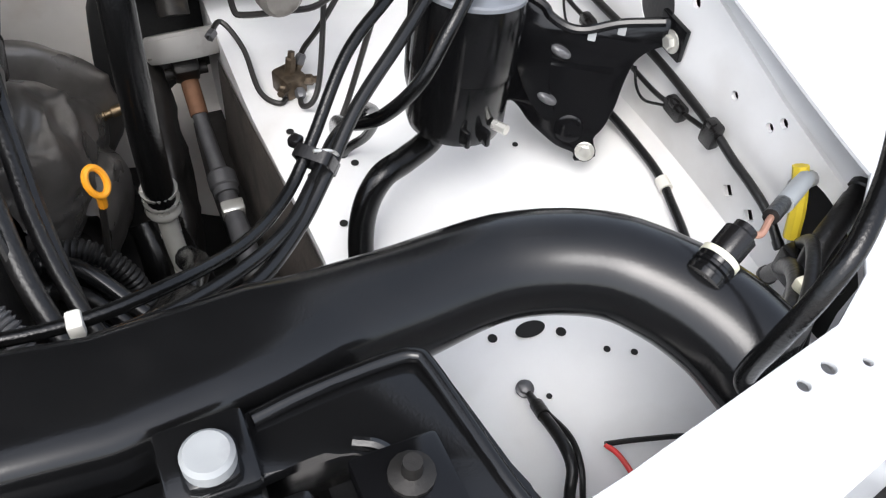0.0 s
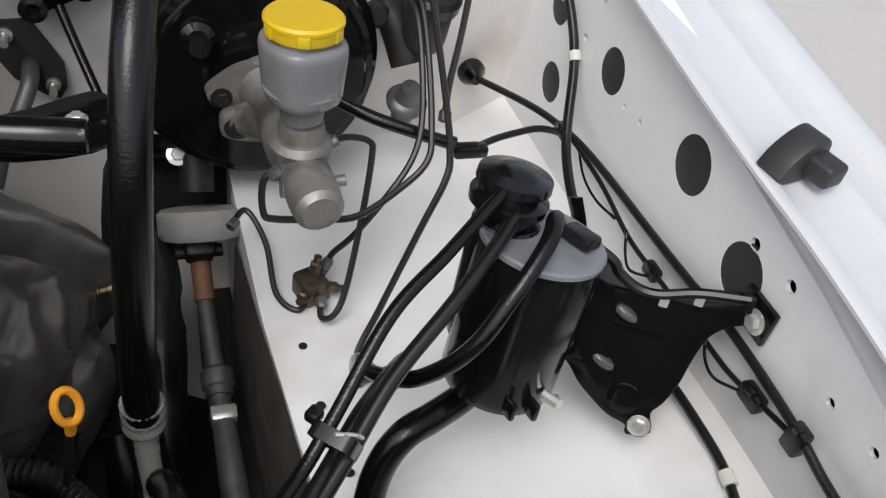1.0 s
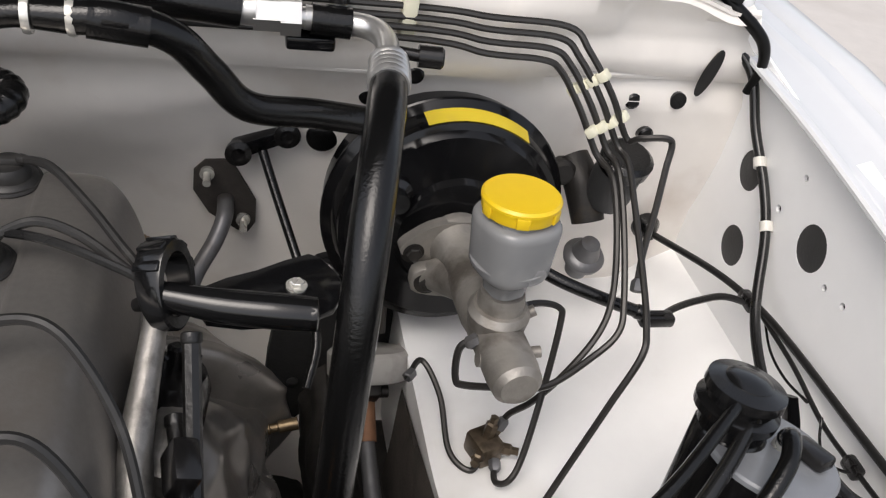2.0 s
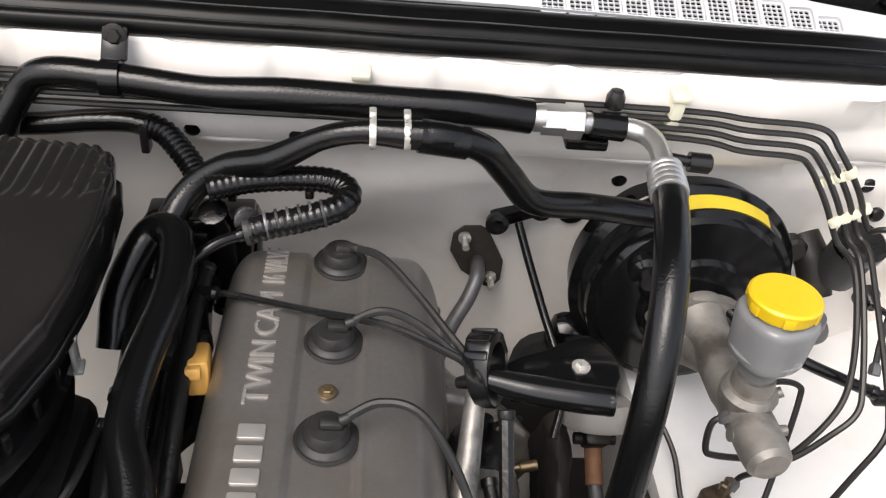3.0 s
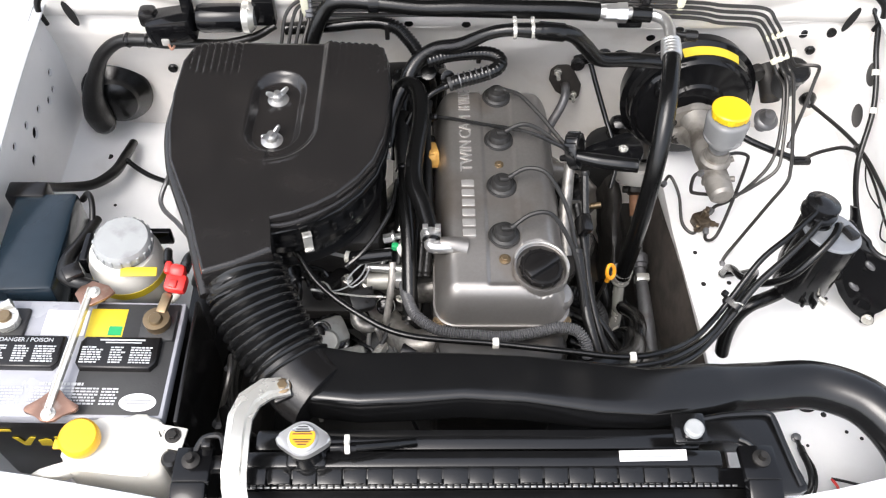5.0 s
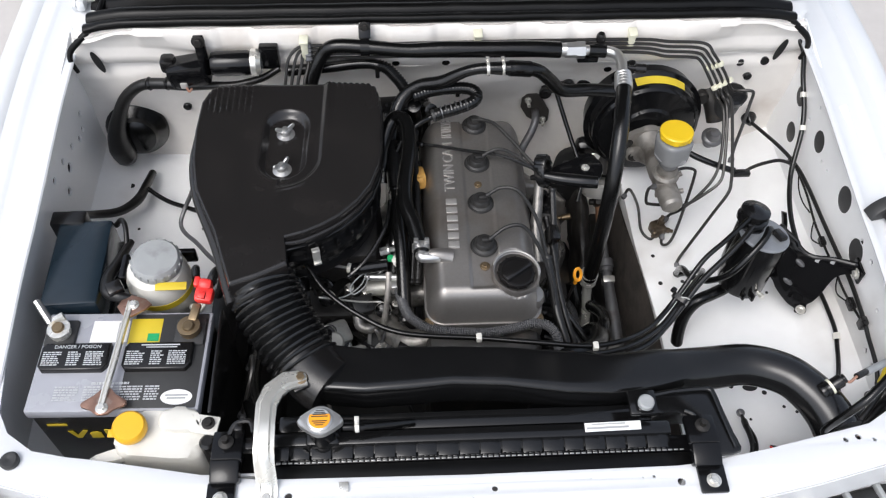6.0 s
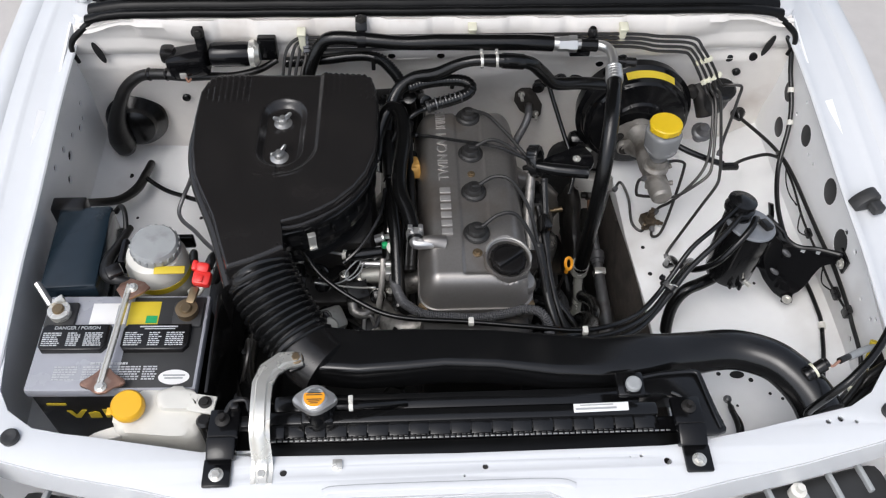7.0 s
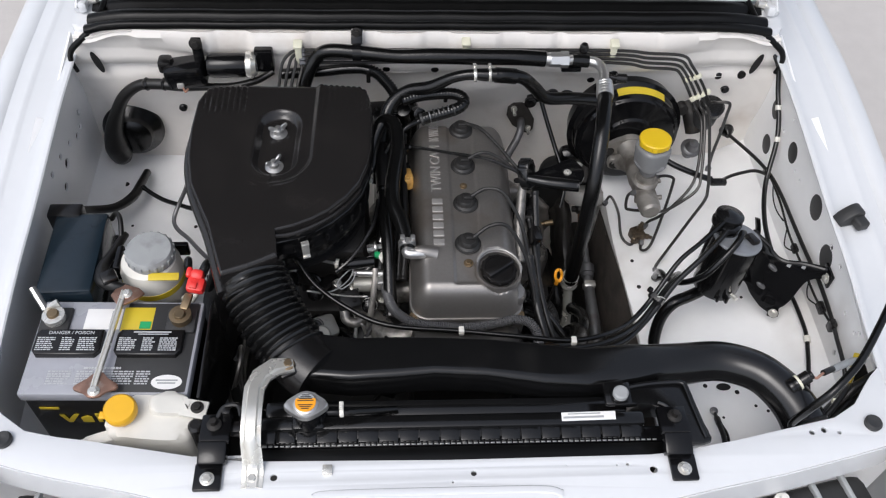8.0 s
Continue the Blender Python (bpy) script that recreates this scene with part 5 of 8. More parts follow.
def battery():
    bt = thing("battery", "dark grey car battery with worn top labels", "battery", (-0.532, 0.17, 0.71))
    T = pose(-0.532, 0.170, 0.0, 0, 0, -1.2)

    def at(x, y, z, rx=0, ry=0, rz=0):
        return T @ pose(x, y, z, rx, ry, rz)
    part("case", moved(rbox((0, 0, 0.812), (0.256, 0.170, 0.200), 0.006), T), BLACKMATT, bt)
    part("lid", moved(rbox((0, 0, 0.920), (0.262, 0.176, 0.022), 0.004), T), BATTERYTOP, bt)
    # the lid is one slate; this half paints its darker reflection
    part("lid_reflection", moved(rbox((0.067, -0.0, 0.9205), (0.120, 0.170, 0.0225), 0.003), T), DARKGREY, bt, "half of the slate lid with its dark reflection as colour")
    for cx in (-0.068, 0.060):
        v = part("vent_cover", moved(prism([(cx - 0.050, -0.022), (cx + 0.042, -0.022), (cx + 0.050, -0.012), (cx + 0.050, 0.026), (cx - 0.050, 0.026), (cx - 0.056, 0.018), (cx - 0.056, -0.014)], 0.929, 0.942, 0.003), T), BLACKMATT, bt)
        for j, (x0, w) in enumerate(((-0.037, 0.028), (-0.003, 0.020), (0.028, 0.028))):
            part("print_block", moved(print_lines(cx + x0, -0.0025, w, 0.026, 7, 0.9424, 5 + j + int(cx * 900)), T), PRINT, v)
    letters("DANGER / POISON", 0.0085, at(-0.068, 0.0180, 0.9424), PRINT, bt, label="pale printed warning", depth=0.0003)
    part("print_bar", moved(rbox((0.060, 0.0200, 0.9424), (0.060, 0.0022, 0.0006), 0), T), PRINT, bt)
    part("print_bar", moved(rbox((0.062, 0.0160, 0.9424), (0.048, 0.0016, 0.0006), 0), T), PRINT, bt)
    for j, (x, w) in enumerate(((-0.074, 0.036), (-0.033, 0.030), (0.016, 0.050), (0.056, 0.022))):
        part("print_block", moved(print_lines(x, -0.058, w, 0.026, 6, 0.9318, 31 + j), T), PRINT, bt)
    part("print_block", moved(print_lines(-0.008, -0.041, 0.060, 0.005, 1, 0.9318, 40, 0.8), T), PRINT, bt)
    part("white_label", moved(rbox((-0.028, 0.052, 0.9315), (0.058, 0.040, 0.0008), 0.0002), T), PAPER, bt)
    part("yellow_label", moved(rbox((0.028, 0.052, 0.9315), (0.050, 0.046, 0.0008), 0.0002), T), YELLOWLABEL, bt)
    part("green_mark", moved(rbox((0.042, 0.040, 0.9323), (0.018, 0.014, 0.0006), 0), T), GREEN, bt)
    part("barcode", moved(rbox((-0.010, 0.052, 0.9321), (0.012, 0.032, 0.0005), 0), T), GREYCAP, bt)
    part("oval_sticker", plate(ring_of(0.095, -0.066, 0.024, 28, 0.013), [], 0.0010, T @ pose(0, 0, 0.9316)), PAPER, bt)
    for k in range(2):
        part("print_bar", moved(rbox((0.095, -0.063 - k * 0.005, 0.9323), (0.034 - k * 0.006, 0.0024, 0.0006), 0), T), GREYCAP, bt)
    for x in (-0.103, 0.100):
        base = part("terminal_base", moved(rbox((x, 0.048, 0.932), (0.048, 0.048, 0.010), 0.003), T), DARKGREY, bt)
        part("post", moved(lathe([(0.0155, 0), (0.0155, 0.004), (0.0105, 0.006), (0.0095, 0.020), (0.008, 0.022), (0, 0.022)], (x, 0.048, 0.934), n=20), T), BRASS, bt, "tarnished terminal post")
    # maker's mark on the front face as plain yellow shapes
    f = -0.0862
    for x0, pts in ((-0.062, [(-0.012, 0.012), (-0.003, -0.012), (0.004, -0.012), (0.020, 0.014), (0.012, 0.014), (0.0, -0.002), (-0.004, 0.012)]), (-0.034, [(-0.008, -0.012), (0.010, -0.012), (0.010, 0.006), (0.004, 0.009), (-0.008, 0.004)]), (-0.014, [(-0.003, -0.012), (0.004, -0.012), (0.004, 0.016), (-0.003, 0.016)])):
        part("emblem_shape", plate(pts, [], 0.001, T @ Matrix(((1, 0, 0, x0 - 0.012), (0, 0, -1, f), (0, 1, 0, 0.850), (0, 0, 0, 1)))), YELLOWLABEL, bt)
    part("emblem_shape", moved(rbox((-0.095, f, 0.884), (0.030, 0.001, 0.006), 0), T), YELLOWLABEL, bt)
    return bt


battery()
hold = thing("battery_clamp", "worn coppery battery hold-down bar with spread ends", "battery clamp", (-0.545, 0.17, 0.945))
part("bar", thicken(strip(None, [[V((x - 0.0050, y, z - 0.002)), V((x - 0.0044, y, z + 0.004)), V((x - 0.0028, y, z + 0.0042)), V((x - 0.0014, y, z + 0.0012)), V((x + 0.0014, y, z + 0.0012)), V((x + 0.0028, y, z + 0.0042)), V((x + 0.0044, y, z + 0.004)), V((x + 0.0050, y, z - 0.002))] for x, y, z in ((-0.529, 0.268, 0.948), (-0.532, 0.22, 0.950), (-0.536, 0.16, 0.950), (-0.541, 0.105, 0.948), (-0.543, 0.082, 0.946))]), 0.0016), ZINC, hold)
part("front_fork", moved(prism(smooth2([(-0.555, 0.112), (-0.541, 0.112), (-0.533, 0.101), (-0.516, 0.092), (-0.517, 0.083), (-0.532, 0.078), (-0.540, 0.070), (-0.556, 0.069), (-0.566, 0.077), (-0.580, 0.082), (-0.581, 0.090), (-0.563, 0.101)], 2), 0.943, 0.9475, 0.001), pose(0.008, 0, 0)), COPPERY, hold, "coppery stained end plate")
part("rear_fork", prism([(-0.537, 0.240), (-0.524, 0.240), (-0.505, 0.252), (-0.496, 0.262), (-0.506, 0.272), (-0.530, 0.280), (-0.545, 0.270), (-0.550, 0.258)], 0.945, 0.9495, 0.001), COPPERY, hold, "coppery stained end plate")
for p in ((-0.541, 0.079, 0.948), (-0.524, 0.260, 0.950)):
    bolt(p, (0, 0, 1), 0.006, hold, ZINC, "nut")
tl = thing("negative_cable_clamp", "bare metal battery cable clamp on the terminal", "cable clamp", (-0.636, 0.214, 0.945))
part("ring", lathe([(0.011, 0), (0.0175, 0), (0.0180, 0.012), (0.011, 0.013)], (-0.634, 0.220, 0.938), n=20), ZINC, tl)
part("lug", tube([(-0.648, 0.230, 0.950), (-0.660, 0.246, 0.958), (-0.672, 0.262, 0.966)], 0.006, 8), ALU, tl)
part("lug_bolt", lathe([(0.007, -0.012), (0.007, 0.012)], (-0.640, 0.236, 0.950), (1, 0.6, 0.2), 6), ZINC, tl)
tr = thing("positive_cable_clamp", "battery cable clamp with red plastic cover", "cable clamp", (-0.43, 0.225, 0.945))
part("ring", lathe([(0.011, 0), (0.0175, 0), (0.0180, 0.012), (0.011, 0.013)], (-0.431, 0.218, 0.938), n=20), BRASS, tr)
part("lug", rbox((-0.424, 0.242, 0.950), (0.014, 0.030, 0.008), 0.002, (8, 0, -12)), BRASS, tr)
part("cover", join(rbox((-0.410, 0.268, 0.960), (0.030, 0.026, 0.020), 0.006, (14, 6, -8)), rbox((-0.408, 0.284, 0.967), (0.022, 0.018, 0.024), 0.006, (24, 6, -8)), rbox((-0.421, 0.286, 0.972), (0.010, 0.018, 0.014), 0.004, (14, 6, -8)), rbox((-0.412, 0.262, 0.970), (0.012, 0.012, 0.006), 0.002, (14, 6, -8))), RED, tr, "red plastic terminal cover")
part("cable", tube([(-0.402, 0.285, 0.965), (-0.396, 0.305, 0.968), (-0.392, 0.325, 0.95), (-0.40, 0.34, 0.90), (-0.42, 0.35, 0.84)], 0.008, 10), CABLE, tr)
part("cable", tube([(-0.424, 0.296, 0.970), (-0.428, 0.318, 0.966), (-0.440, 0.335, 0.93), (-0.45, 0.35, 0.86)], 0.006, 10), CABLE, tr)
tray = thing("battery_tray", "black battery tray and heat shield", "tray", (-0.53, 0.17, 0.70))
part("pan", rbox((-0.532, 0.170, 0.705), (0.285, 0.195, 0.012), 0.004), BLACKPAINT, tray)
part("shield", rbox((-0.388, 0.170, 0.825), (0.006, 0.185, 0.20), 0.002), BLACKMATT, tray)

relay = thing("relay_box", "blue-black plastic relay box cover", "relay box", (-0.635, 0.36, 0.80))
part("cover", rbox((-0.637, 0.358, 0.900), (0.092, 0.180, 0.080), 0.006, (-2, 0, 2)), BLUEBLACK, relay)
part("lip", rbox((-0.637, 0.358, 0.866), (0.100, 0.190, 0.014), 0.003, (-2, 0, 2)), BLACKMATT, relay)
part("base", rbox((-0.637, 0.358, 0.80), (0.086, 0.17, 0.12), 0.004), BLACKMATT, relay)
part("rear_block", rbox((-0.672, 0.455, 0.900), (0.060, 0.030, 0.080), 0.004), BLACKMATT, relay)

ps = thing("power_steering_reservoir", "milky white fluid reservoir with grey screw cap", "reservoir", (-0.50, 0.335, 0.80))
part("tank", lathe([(0.045, -0.07), (0.052, -0.06), (0.053, 0.0), (0.052, 0.022), (0.046, 0.038), (0.036, 0.044), (0, 0.044)], (-0.503, 0.338, 0.905), n=36), MILK, ps)
part("cap", lathe([(0.040, 0), (0.041, 0.006), (0.040, 0.016), (0.036, 0.021), (0, 0.0225)], (-0.498, 0.340, 0.949), (0.05, -0.03, 1), 32), GREYCAP, ps)
for k in range(20):
    a = 2 * math.pi * k / 20
    part("grip", moved(rbox((0.0405 * math.cos(a), 0.0405 * math.sin(a), 0.010), (0.003, 0.005, 0.012), 0.001, (0, 0, math.degrees(a))), aim((-0.498, 0.340, 0.949), (0.05, -0.03, 1))), GREYCAP, ps)
part("label", lathe([(0.0525, -0.012), (0.0538, -0.012), (0.0538, 0.001), (0.0525, 0.001)], (-0.503, 0.338, 0.905), n=36), YELLOWLABEL, ps, "yellow band label")
part("bracket", join(rbox((-0.556, 0.345, 0.925), (0.012, 0.05, 0.035), 0.003), rbox((-0.50, 0.395, 0.90), (0.10, 0.010, 0.03), 0.003)), BLACKPAINT, ps)
part("outlet", tube([(-0.455, 0.31, 0.865), (-0.44, 0.30, 0.872), (-0.425, 0.315, 0.885)], 0.006, 10), MILK, ps)

washer = thing("washer_bottle", "milky plastic washer bottle with orange cap", "bottle", (-0.44, 0.04, 0.80))
wout = smooth2([(-0.520, 0.030), (-0.514, 0.070), (-0.490, 0.086), (-0.44, 0.084), (-0.412, 0.082), (-0.398, 0.068), (-0.390, 0.045), (-0.392, 0.012), (-0.42, 0.004), (-0.48, 0.010), (-0.51, 0.014)], 4)
part("tank", prism(wout, 0.74, 0.929, 0.014, 4), MILK, washer, angle=60)
part("shoulder", prism(smooth2([(-0.455, 0.078), (-0.41, 0.080), (-0.398, 0.066), (-0.39, 0.046), (-0.43, 0.044), (-0.455, 0.05)], 4), 0.92, 0.940, 0.008, 3), MILK, washer, angle=60)
part("mounting_tab", rbox((-0.388, 0.052, 0.936), (0.040, 0.030, 0.005), 0.002, (0, 6, -8)), MILK, washer)
part("neck", lathe([(0.020, 0), (0.020, 0.014), (0, 0.014)], (-0.496, 0.048, 0.926)), MILK, washer)
part("cap", lathe([(0.0245, 0), (0.025, 0.004), (0.0245, 0.012), (0.0215, 0.0155), (0, 0.016)], (-0.496, 0.048, 0.938), (0.05, -0.08, 1), 32), SNAPCAP, washer, "orange-yellow snap cap")
part("cap_tab", rbox((-0.520, 0.040, 0.943), (0.012, 0.012, 0.004), 0.001), SNAPCAP, washer)
bolt((-0.383, 0.053, 0.939), (0, 0, 1), 0.0065, washer, DARKSTEEL)
part("lip", prism(smooth2([(-0.556, 0.014), (-0.520, 0.028), (-0.505, 0.030), (-0.505, 0.014), (-0.53, 0.008)], 3), 0.905, 0.917, 0.003), MILK, washer)
wp = thing("washer_pump", "black washer pump and hose connector", "pump", (-0.372, 0.02, 0.90))
part("body", lathe([(0.012, -0.05), (0.012, 0.01), (0.008, 0.014), (0, 0.014)], (-0.383, 0.026, 0.922), n=16), BLACKMATT, wp)
part("elbow", tube([(-0.376, 0.018, 0.925), (-0.370, 0.010, 0.915), (-0.362, 0.012, 0.90)], 0.006, 10), BLACKMATT, wp)

# ---- brake booster and master cylinder ----
BAX = V((0.03, -1.0, 0.10)).normalized()
boost = thing("brake_booster", "black painted round brake booster with yellow label", "brake booster", (0.405, 0.74, 0.86))
BC = V((0.410, 0.797, 0.850))
part("shell", lathe([(0.070, -0.012), (0.108, 0.0), (0.116, 0.010), (0.117, 0.036), (0.121, 0.040), (0.121, 0.048), (0.114, 0.053), (0.109, 0.070), (0.098, 0.082), (0.060, 0.088), (0.056, 0.094), (0.040, 0.098), (0, 0.098)], BC, BAX, 56), BLACKPAINT, boost, angle=30)
for r0, h0 in ((0.106, 0.0735),):
    part("pressed_ring", lathe([(r0 + 0.004, h0 - 0.006), (r0 + 0.003, h0 + 0.001), (r0, h0 + 0.002), (r0 - 0.003, h0 + 0.003), (r0 - 0.006, h0 - 0.006)], BC, BAX, 56), BLACKPAINT, boost)
part("seam_ring", lathe([(0.1205, 0.041), (0.1225, 0.043), (0.1225, 0.046), (0.1205, 0.048)], BC, BAX, 56), BLACKPAINT, boost)
lab = bmesh.new()
q = aim(BC, BAX)
axis_up = (q.inverted().to_3x3() @ V((0, 0, 1)))
base_a = math.atan2(axis_up.y, axis_up.x)
right = (q.inverted().to_3x3() @ V((1, 0, 0)))
sgn = 1 if math.atan2(right.y, right.x) - base_a < 0 or math.atan2(right.y, right.x) - base_a > math.pi else -1
rows_l = []
for k in range(13):
    a = base_a - sgn * radians(-18 + 54 * k / 12)
    rows_l.append([lab.verts.new(q @ V((r * math.cos(a), r * math.sin(a), h))) for r, h in ((0.1152, 0.0545), (0.1102, 0.072))])
for a, b in zip(rows_l, rows_l[1:]):
    lab.faces.new((a[0], a[1], b[1], b[0]))
part("label", thicken(lab, 0.0006), YELLOWLABEL, boost, "curved yellow warning label")
for k in range(4):
    a = base_a + radians(45 + 90 * k)
    bolt(q @ V((0.045 * math.cos(a), 0.045 * math.sin(a), 0.088)), BAX, 0.006, boost)
part("vacuum_valve", join(lathe([(0.016, 0), (0.016, 0.012), (0.010, 0.016), (0.010, 0.030), (0, 0.030)], BC + BAX * 0.078 + V((-0.062, 0, 0.045)), BAX, 18)), BLACKGLOSS, boost)

mc = thing("brake_master_cylinder", "cast aluminium brake master cylinder with fluid reservoir", "master cylinder", (0.41, 0.6, 0.88))
MB, MT = V((0.408, 0.690, 0.868)), V((0.420, 0.498, 0.872))
MD = (MT - MB).normalized()
part("body", lathe([(0.030, 0.0), (0.030, 0.010), (0.024, 0.018), (0.022, 0.06), (0.023, 0.105), (0.0215, 0.115), (0.0215, 0.175), (0.0200, 0.188), (0.015, 0.193), (0, 0.193)], MB, MD, 28), CAST, mc)
part("flange", moved(plate(smooth2([(-0.055, 0.0), (-0.045, 0.012), (-0.02, 0.026), (0.02, 0.026), (0.045, 0.012), (0.055, 0), (0.045, -0.012), (0.02, -0.026), (-0.02, -0.026), (-0.045, -0.012)], 3), [], 0.012), aim(MB + MD * 0.008, MD)), CAST, mc)
for sx in (-1, 1):
    bolt(MB + MD * 0.015 + V((sx * 0.042, 0, -0.004)), MD, 0.0075, mc, DARKSTEEL)
part("port", lathe([(0.007, 0), (0.007, 0.012), (0.005, 0.014), (0.005, 0.022), (0, 0.022)], MB + MD * 0.125 + V((0.012, 0, 0.010)), (0.8, 0, 0.5), 12), CAST, mc)
part("port", lathe([(0.007, 0), (0.007, 0.012), (0.005, 0.014), (0.005, 0.022), (0, 0.022)], MB + MD * 0.150 + V((0.010, 0, -0.004)), (0.9, 0, 0.1), 12), CAST, mc)
part("port", lathe([(0.007, 0), (0.007, 0.010), (0, 0.010)], MB + MD * 0.155 + V((-0.012, 0, -0.004)), (-0.9, 0, 0.1), 12), CAST, mc)
part("bleeder", lathe([(0.005, 0), (0.005, 0.012), (0.003, 0.013), (0.003, 0.022), (0, 0.022)], MB + MD * 0.135 + V((0, 0, 0.016)), (0, -0.2, 1), 10), BRASS, mc)
res_d = V((-0.02, 0.06, 1)).normalized()
rb = V((0.416, 0.566, 0.898))
RES = aim(rb, res_d)
rbm = bmesh.new()
rrings = []
for h, r in ((0.016, 0.015), (0.026, 0.0165), (0.032, 0.022), (0.037, 0.0270), (0.041, 0.0285), (0.046, 0.0288), (0.062, 0.0298), (0.078, 0.0310), (0.0825, 0.0305), (0.0855, 0.0285), (0.0865, 0.0240), (0.096, 0.0240)):
    ring = []
    for k in range(36):
        a = 2 * math.pi * k / 36
        cs, sn = math.cos(a), math.sin(a)
        ring.append(rbm.verts.new(RES @ V((r * abs(cs) ** 0.72 * (1 if cs > 0 else -1), r * 1.04 * abs(sn) ** 0.72 * (1 if sn > 0 else -1), h))))
    rrings.append(ring)
for a, b in zip(rrings, rrings[1:]):
    for k in range(36):
        rbm.faces.new((a[k], a[(k + 1) % 36], b[(k + 1) % 36], b[k]))
rbm.faces.new(rrings[0][::-1])
rbm.faces.new(rrings[-1])
part("reservoir", rbm, SMOKE, mc, "translucent grey fluid reservoir", angle=60)
part("seam", moved(lathe([(0.0292, 0.0445), (0.0312, 0.0450), (0.0312, 0.0462), (0.0294, 0.0468)], n=32), RES), SMOKE, mc)
part("casting_lobe", lathe([(0.010, 0), (0.024, 0.004), (0.026, 0.018), (0.022, 0.024), (0, 0.024)], MB + MD * 0.125 + V((0, 0, 0.004)), (0, 0, 1), 20), CAST, mc)
part("casting_lobe", tube([(0.379, 0.664, 0.845), (0.392, 0.655, 0.853), (0.408, 0.636, 0.864)], [0.013, 0.017, 0.021], 16), CAST, mc)
part("reservoir_foot", lathe([(0.018, -0.024), (0.0195, 0.006), (0.018, 0.014), (0, 0.016)], rb, res_d, 20), CAST, mc)
part("cap", lathe([(0.0285, 0), (0.0292, 0.002), (0.0292, 0.009), (0.0305, 0.0095), (0.0305, 0.0120), (0.0285, 0.0140), (0, 0.0148)], rb + res_d * 0.090, res_d, 40), YELLOW, mc, "yellow screw cap")
for k in range(6):
    part("cap_rib", moved(rbox((0.0292 * math.cos(k * math.pi / 3), 0.0292 * math.sin(k * math.pi / 3), 0.005), (0.003, 0.010, 0.009), 0.001, (0, 0, 60 * k)), aim(rb + res_d * 0.090, res_d)), YELLOW, mc)
part("mounting_ear", moved(plate(smooth2([(-0.020, -0.012), (0.02, -0.016), (0.03, 0.0), (0.02, 0.016), (-0.020, 0.012), (-0.026, 0.0)], 3), [ring_of(-0.014, 0, 0.006, 14)], 0.014, None, 0.002), Matrix(((1, 0, 0, 0.392), (0, 0, -1, 0.662), (0, 1, 0, 0.845), (0, 0, 0, 1)))), CAST, mc)
bolt((0.379, 0.656, 0.845), (0, -1, 0.1), 0.008, mc, DARKSTEEL)
clutch = thing("clutch_master_cylinder", "dark grey clutch master cylinder on the firewall", "clutch cylinder", (0.56, 0.76, 0.84))
part("reservoir", lathe([(0.022, 0), (0.024, 0.01), (0.024, 0.045), (0.018, 0.055), (0, 0.055)], (0.578, 0.752, 0.875), (0.0, -0.25, 1), 20), DARKGREY, clutch)
part("reservoir_cap", lathe([(0.026, 0), (0.027, 0.012), (0.022, 0.016), (0, 0.016)], (0.580, 0.740, 0.922), (0.0, -0.25, 1), 20), RUBBER, clutch)
part("body", tube([(0.548, 0.790, 0.900), (0.556, 0.768, 0.882), (0.564, 0.745, 0.850)], [0.017, 0.019, 0.017], 18), DARKSTEEL, clutch)
part("boot", lathe([(0.012, -0.02), (0.014, 0), (0.021, 0.002), (0.0225, 0.008), (0.020, 0.012), (0.015, 0.014), (0.010, 0.030), (0, 0.030)], (0.566, 0.737, 0.806), (0, -0.3, 0.9), 24), SHAFTGREY, clutch)
part("knob", lathe([(0.013, 0), (0.013, 0.02), (0.009, 0.024), (0, 0.024)], (0.537, 0.785, 0.889), (-0.2, -1, 0.3), 16), DARKSTEEL, clutch)

# ---- charcoal canister ----
can = thing("charcoal_canister", "black cylindrical charcoal canister with capped ports", "canister", (0.53, 0.37, 0.82))
CA, CT = V((0.525, 0.357, 0.824)), V((0.539, 0.373, 0.942))
cd = (CT - CA).normalized()
L = (CT - CA).length
part("shell", lathe([(0.030, -0.008), (0.040, -0.002), (0.0425, 0.006), (0.0425, L * 0.45), (0.044, L * 0.46), (0.044, L - 0.012), (0.0425, L), (0, L + 0.001)], CA, cd, 40), BLACKGLOSS, can, angle=35)
part("top_ring", lathe([(0.0425, L - 0.002), (0.0442, L - 0.001), (0.0442, L + 0.002), (0.0425, L + 0.0035), (0, L + 0.0045)], CA, cd, 40), PALETOP, can, "pale grey top plate")
part("side_chamber", lathe([(0.022, -0.10), (0.024, -0.09), (0.024, 0.0), (0.021, 0.004)], V((0.519, 0.392, 0.945)), (0.05, 0.08, 1), 24), BLACKGLOSS, can)
part("purge_cap", lathe([(0.020, 0), (0.021, 0.010), (0.027, 0.012), (0.0275, 0.018), (0.022, 0.021), (0.0215, 0.026), (0.026, 0.028), (0.0255, 0.034), (0.014, 0.037), (0.012, 0.033), (0, 0.033)], V((0.516, 0.393, 0.948)), cd, 32), BLACKGLOSS, can, "stepped black purge valve cap")
part("hub", lathe([(0.0165, -0.002), (0.0155, 0.003), (0.010, 0.0055), (0, 0.0065)], V((0.516, 0.393, 0.948)) + cd * 0.034, cd, 24), BLACKGLOSS, can)
part("nipple", tube([(0.548, 0.378, 0.942), (0.545, 0.373, 0.958), (0.538, 0.364, 0.968)], [0.006, 0.006, 0.005], 10), ZINC, can)
part("bracket_nub", rbox((0.562, 0.366, 0.950), (0.016, 0.026, 0.010), 0.003, (-8, 8, 20)), BLACKMATT, can)
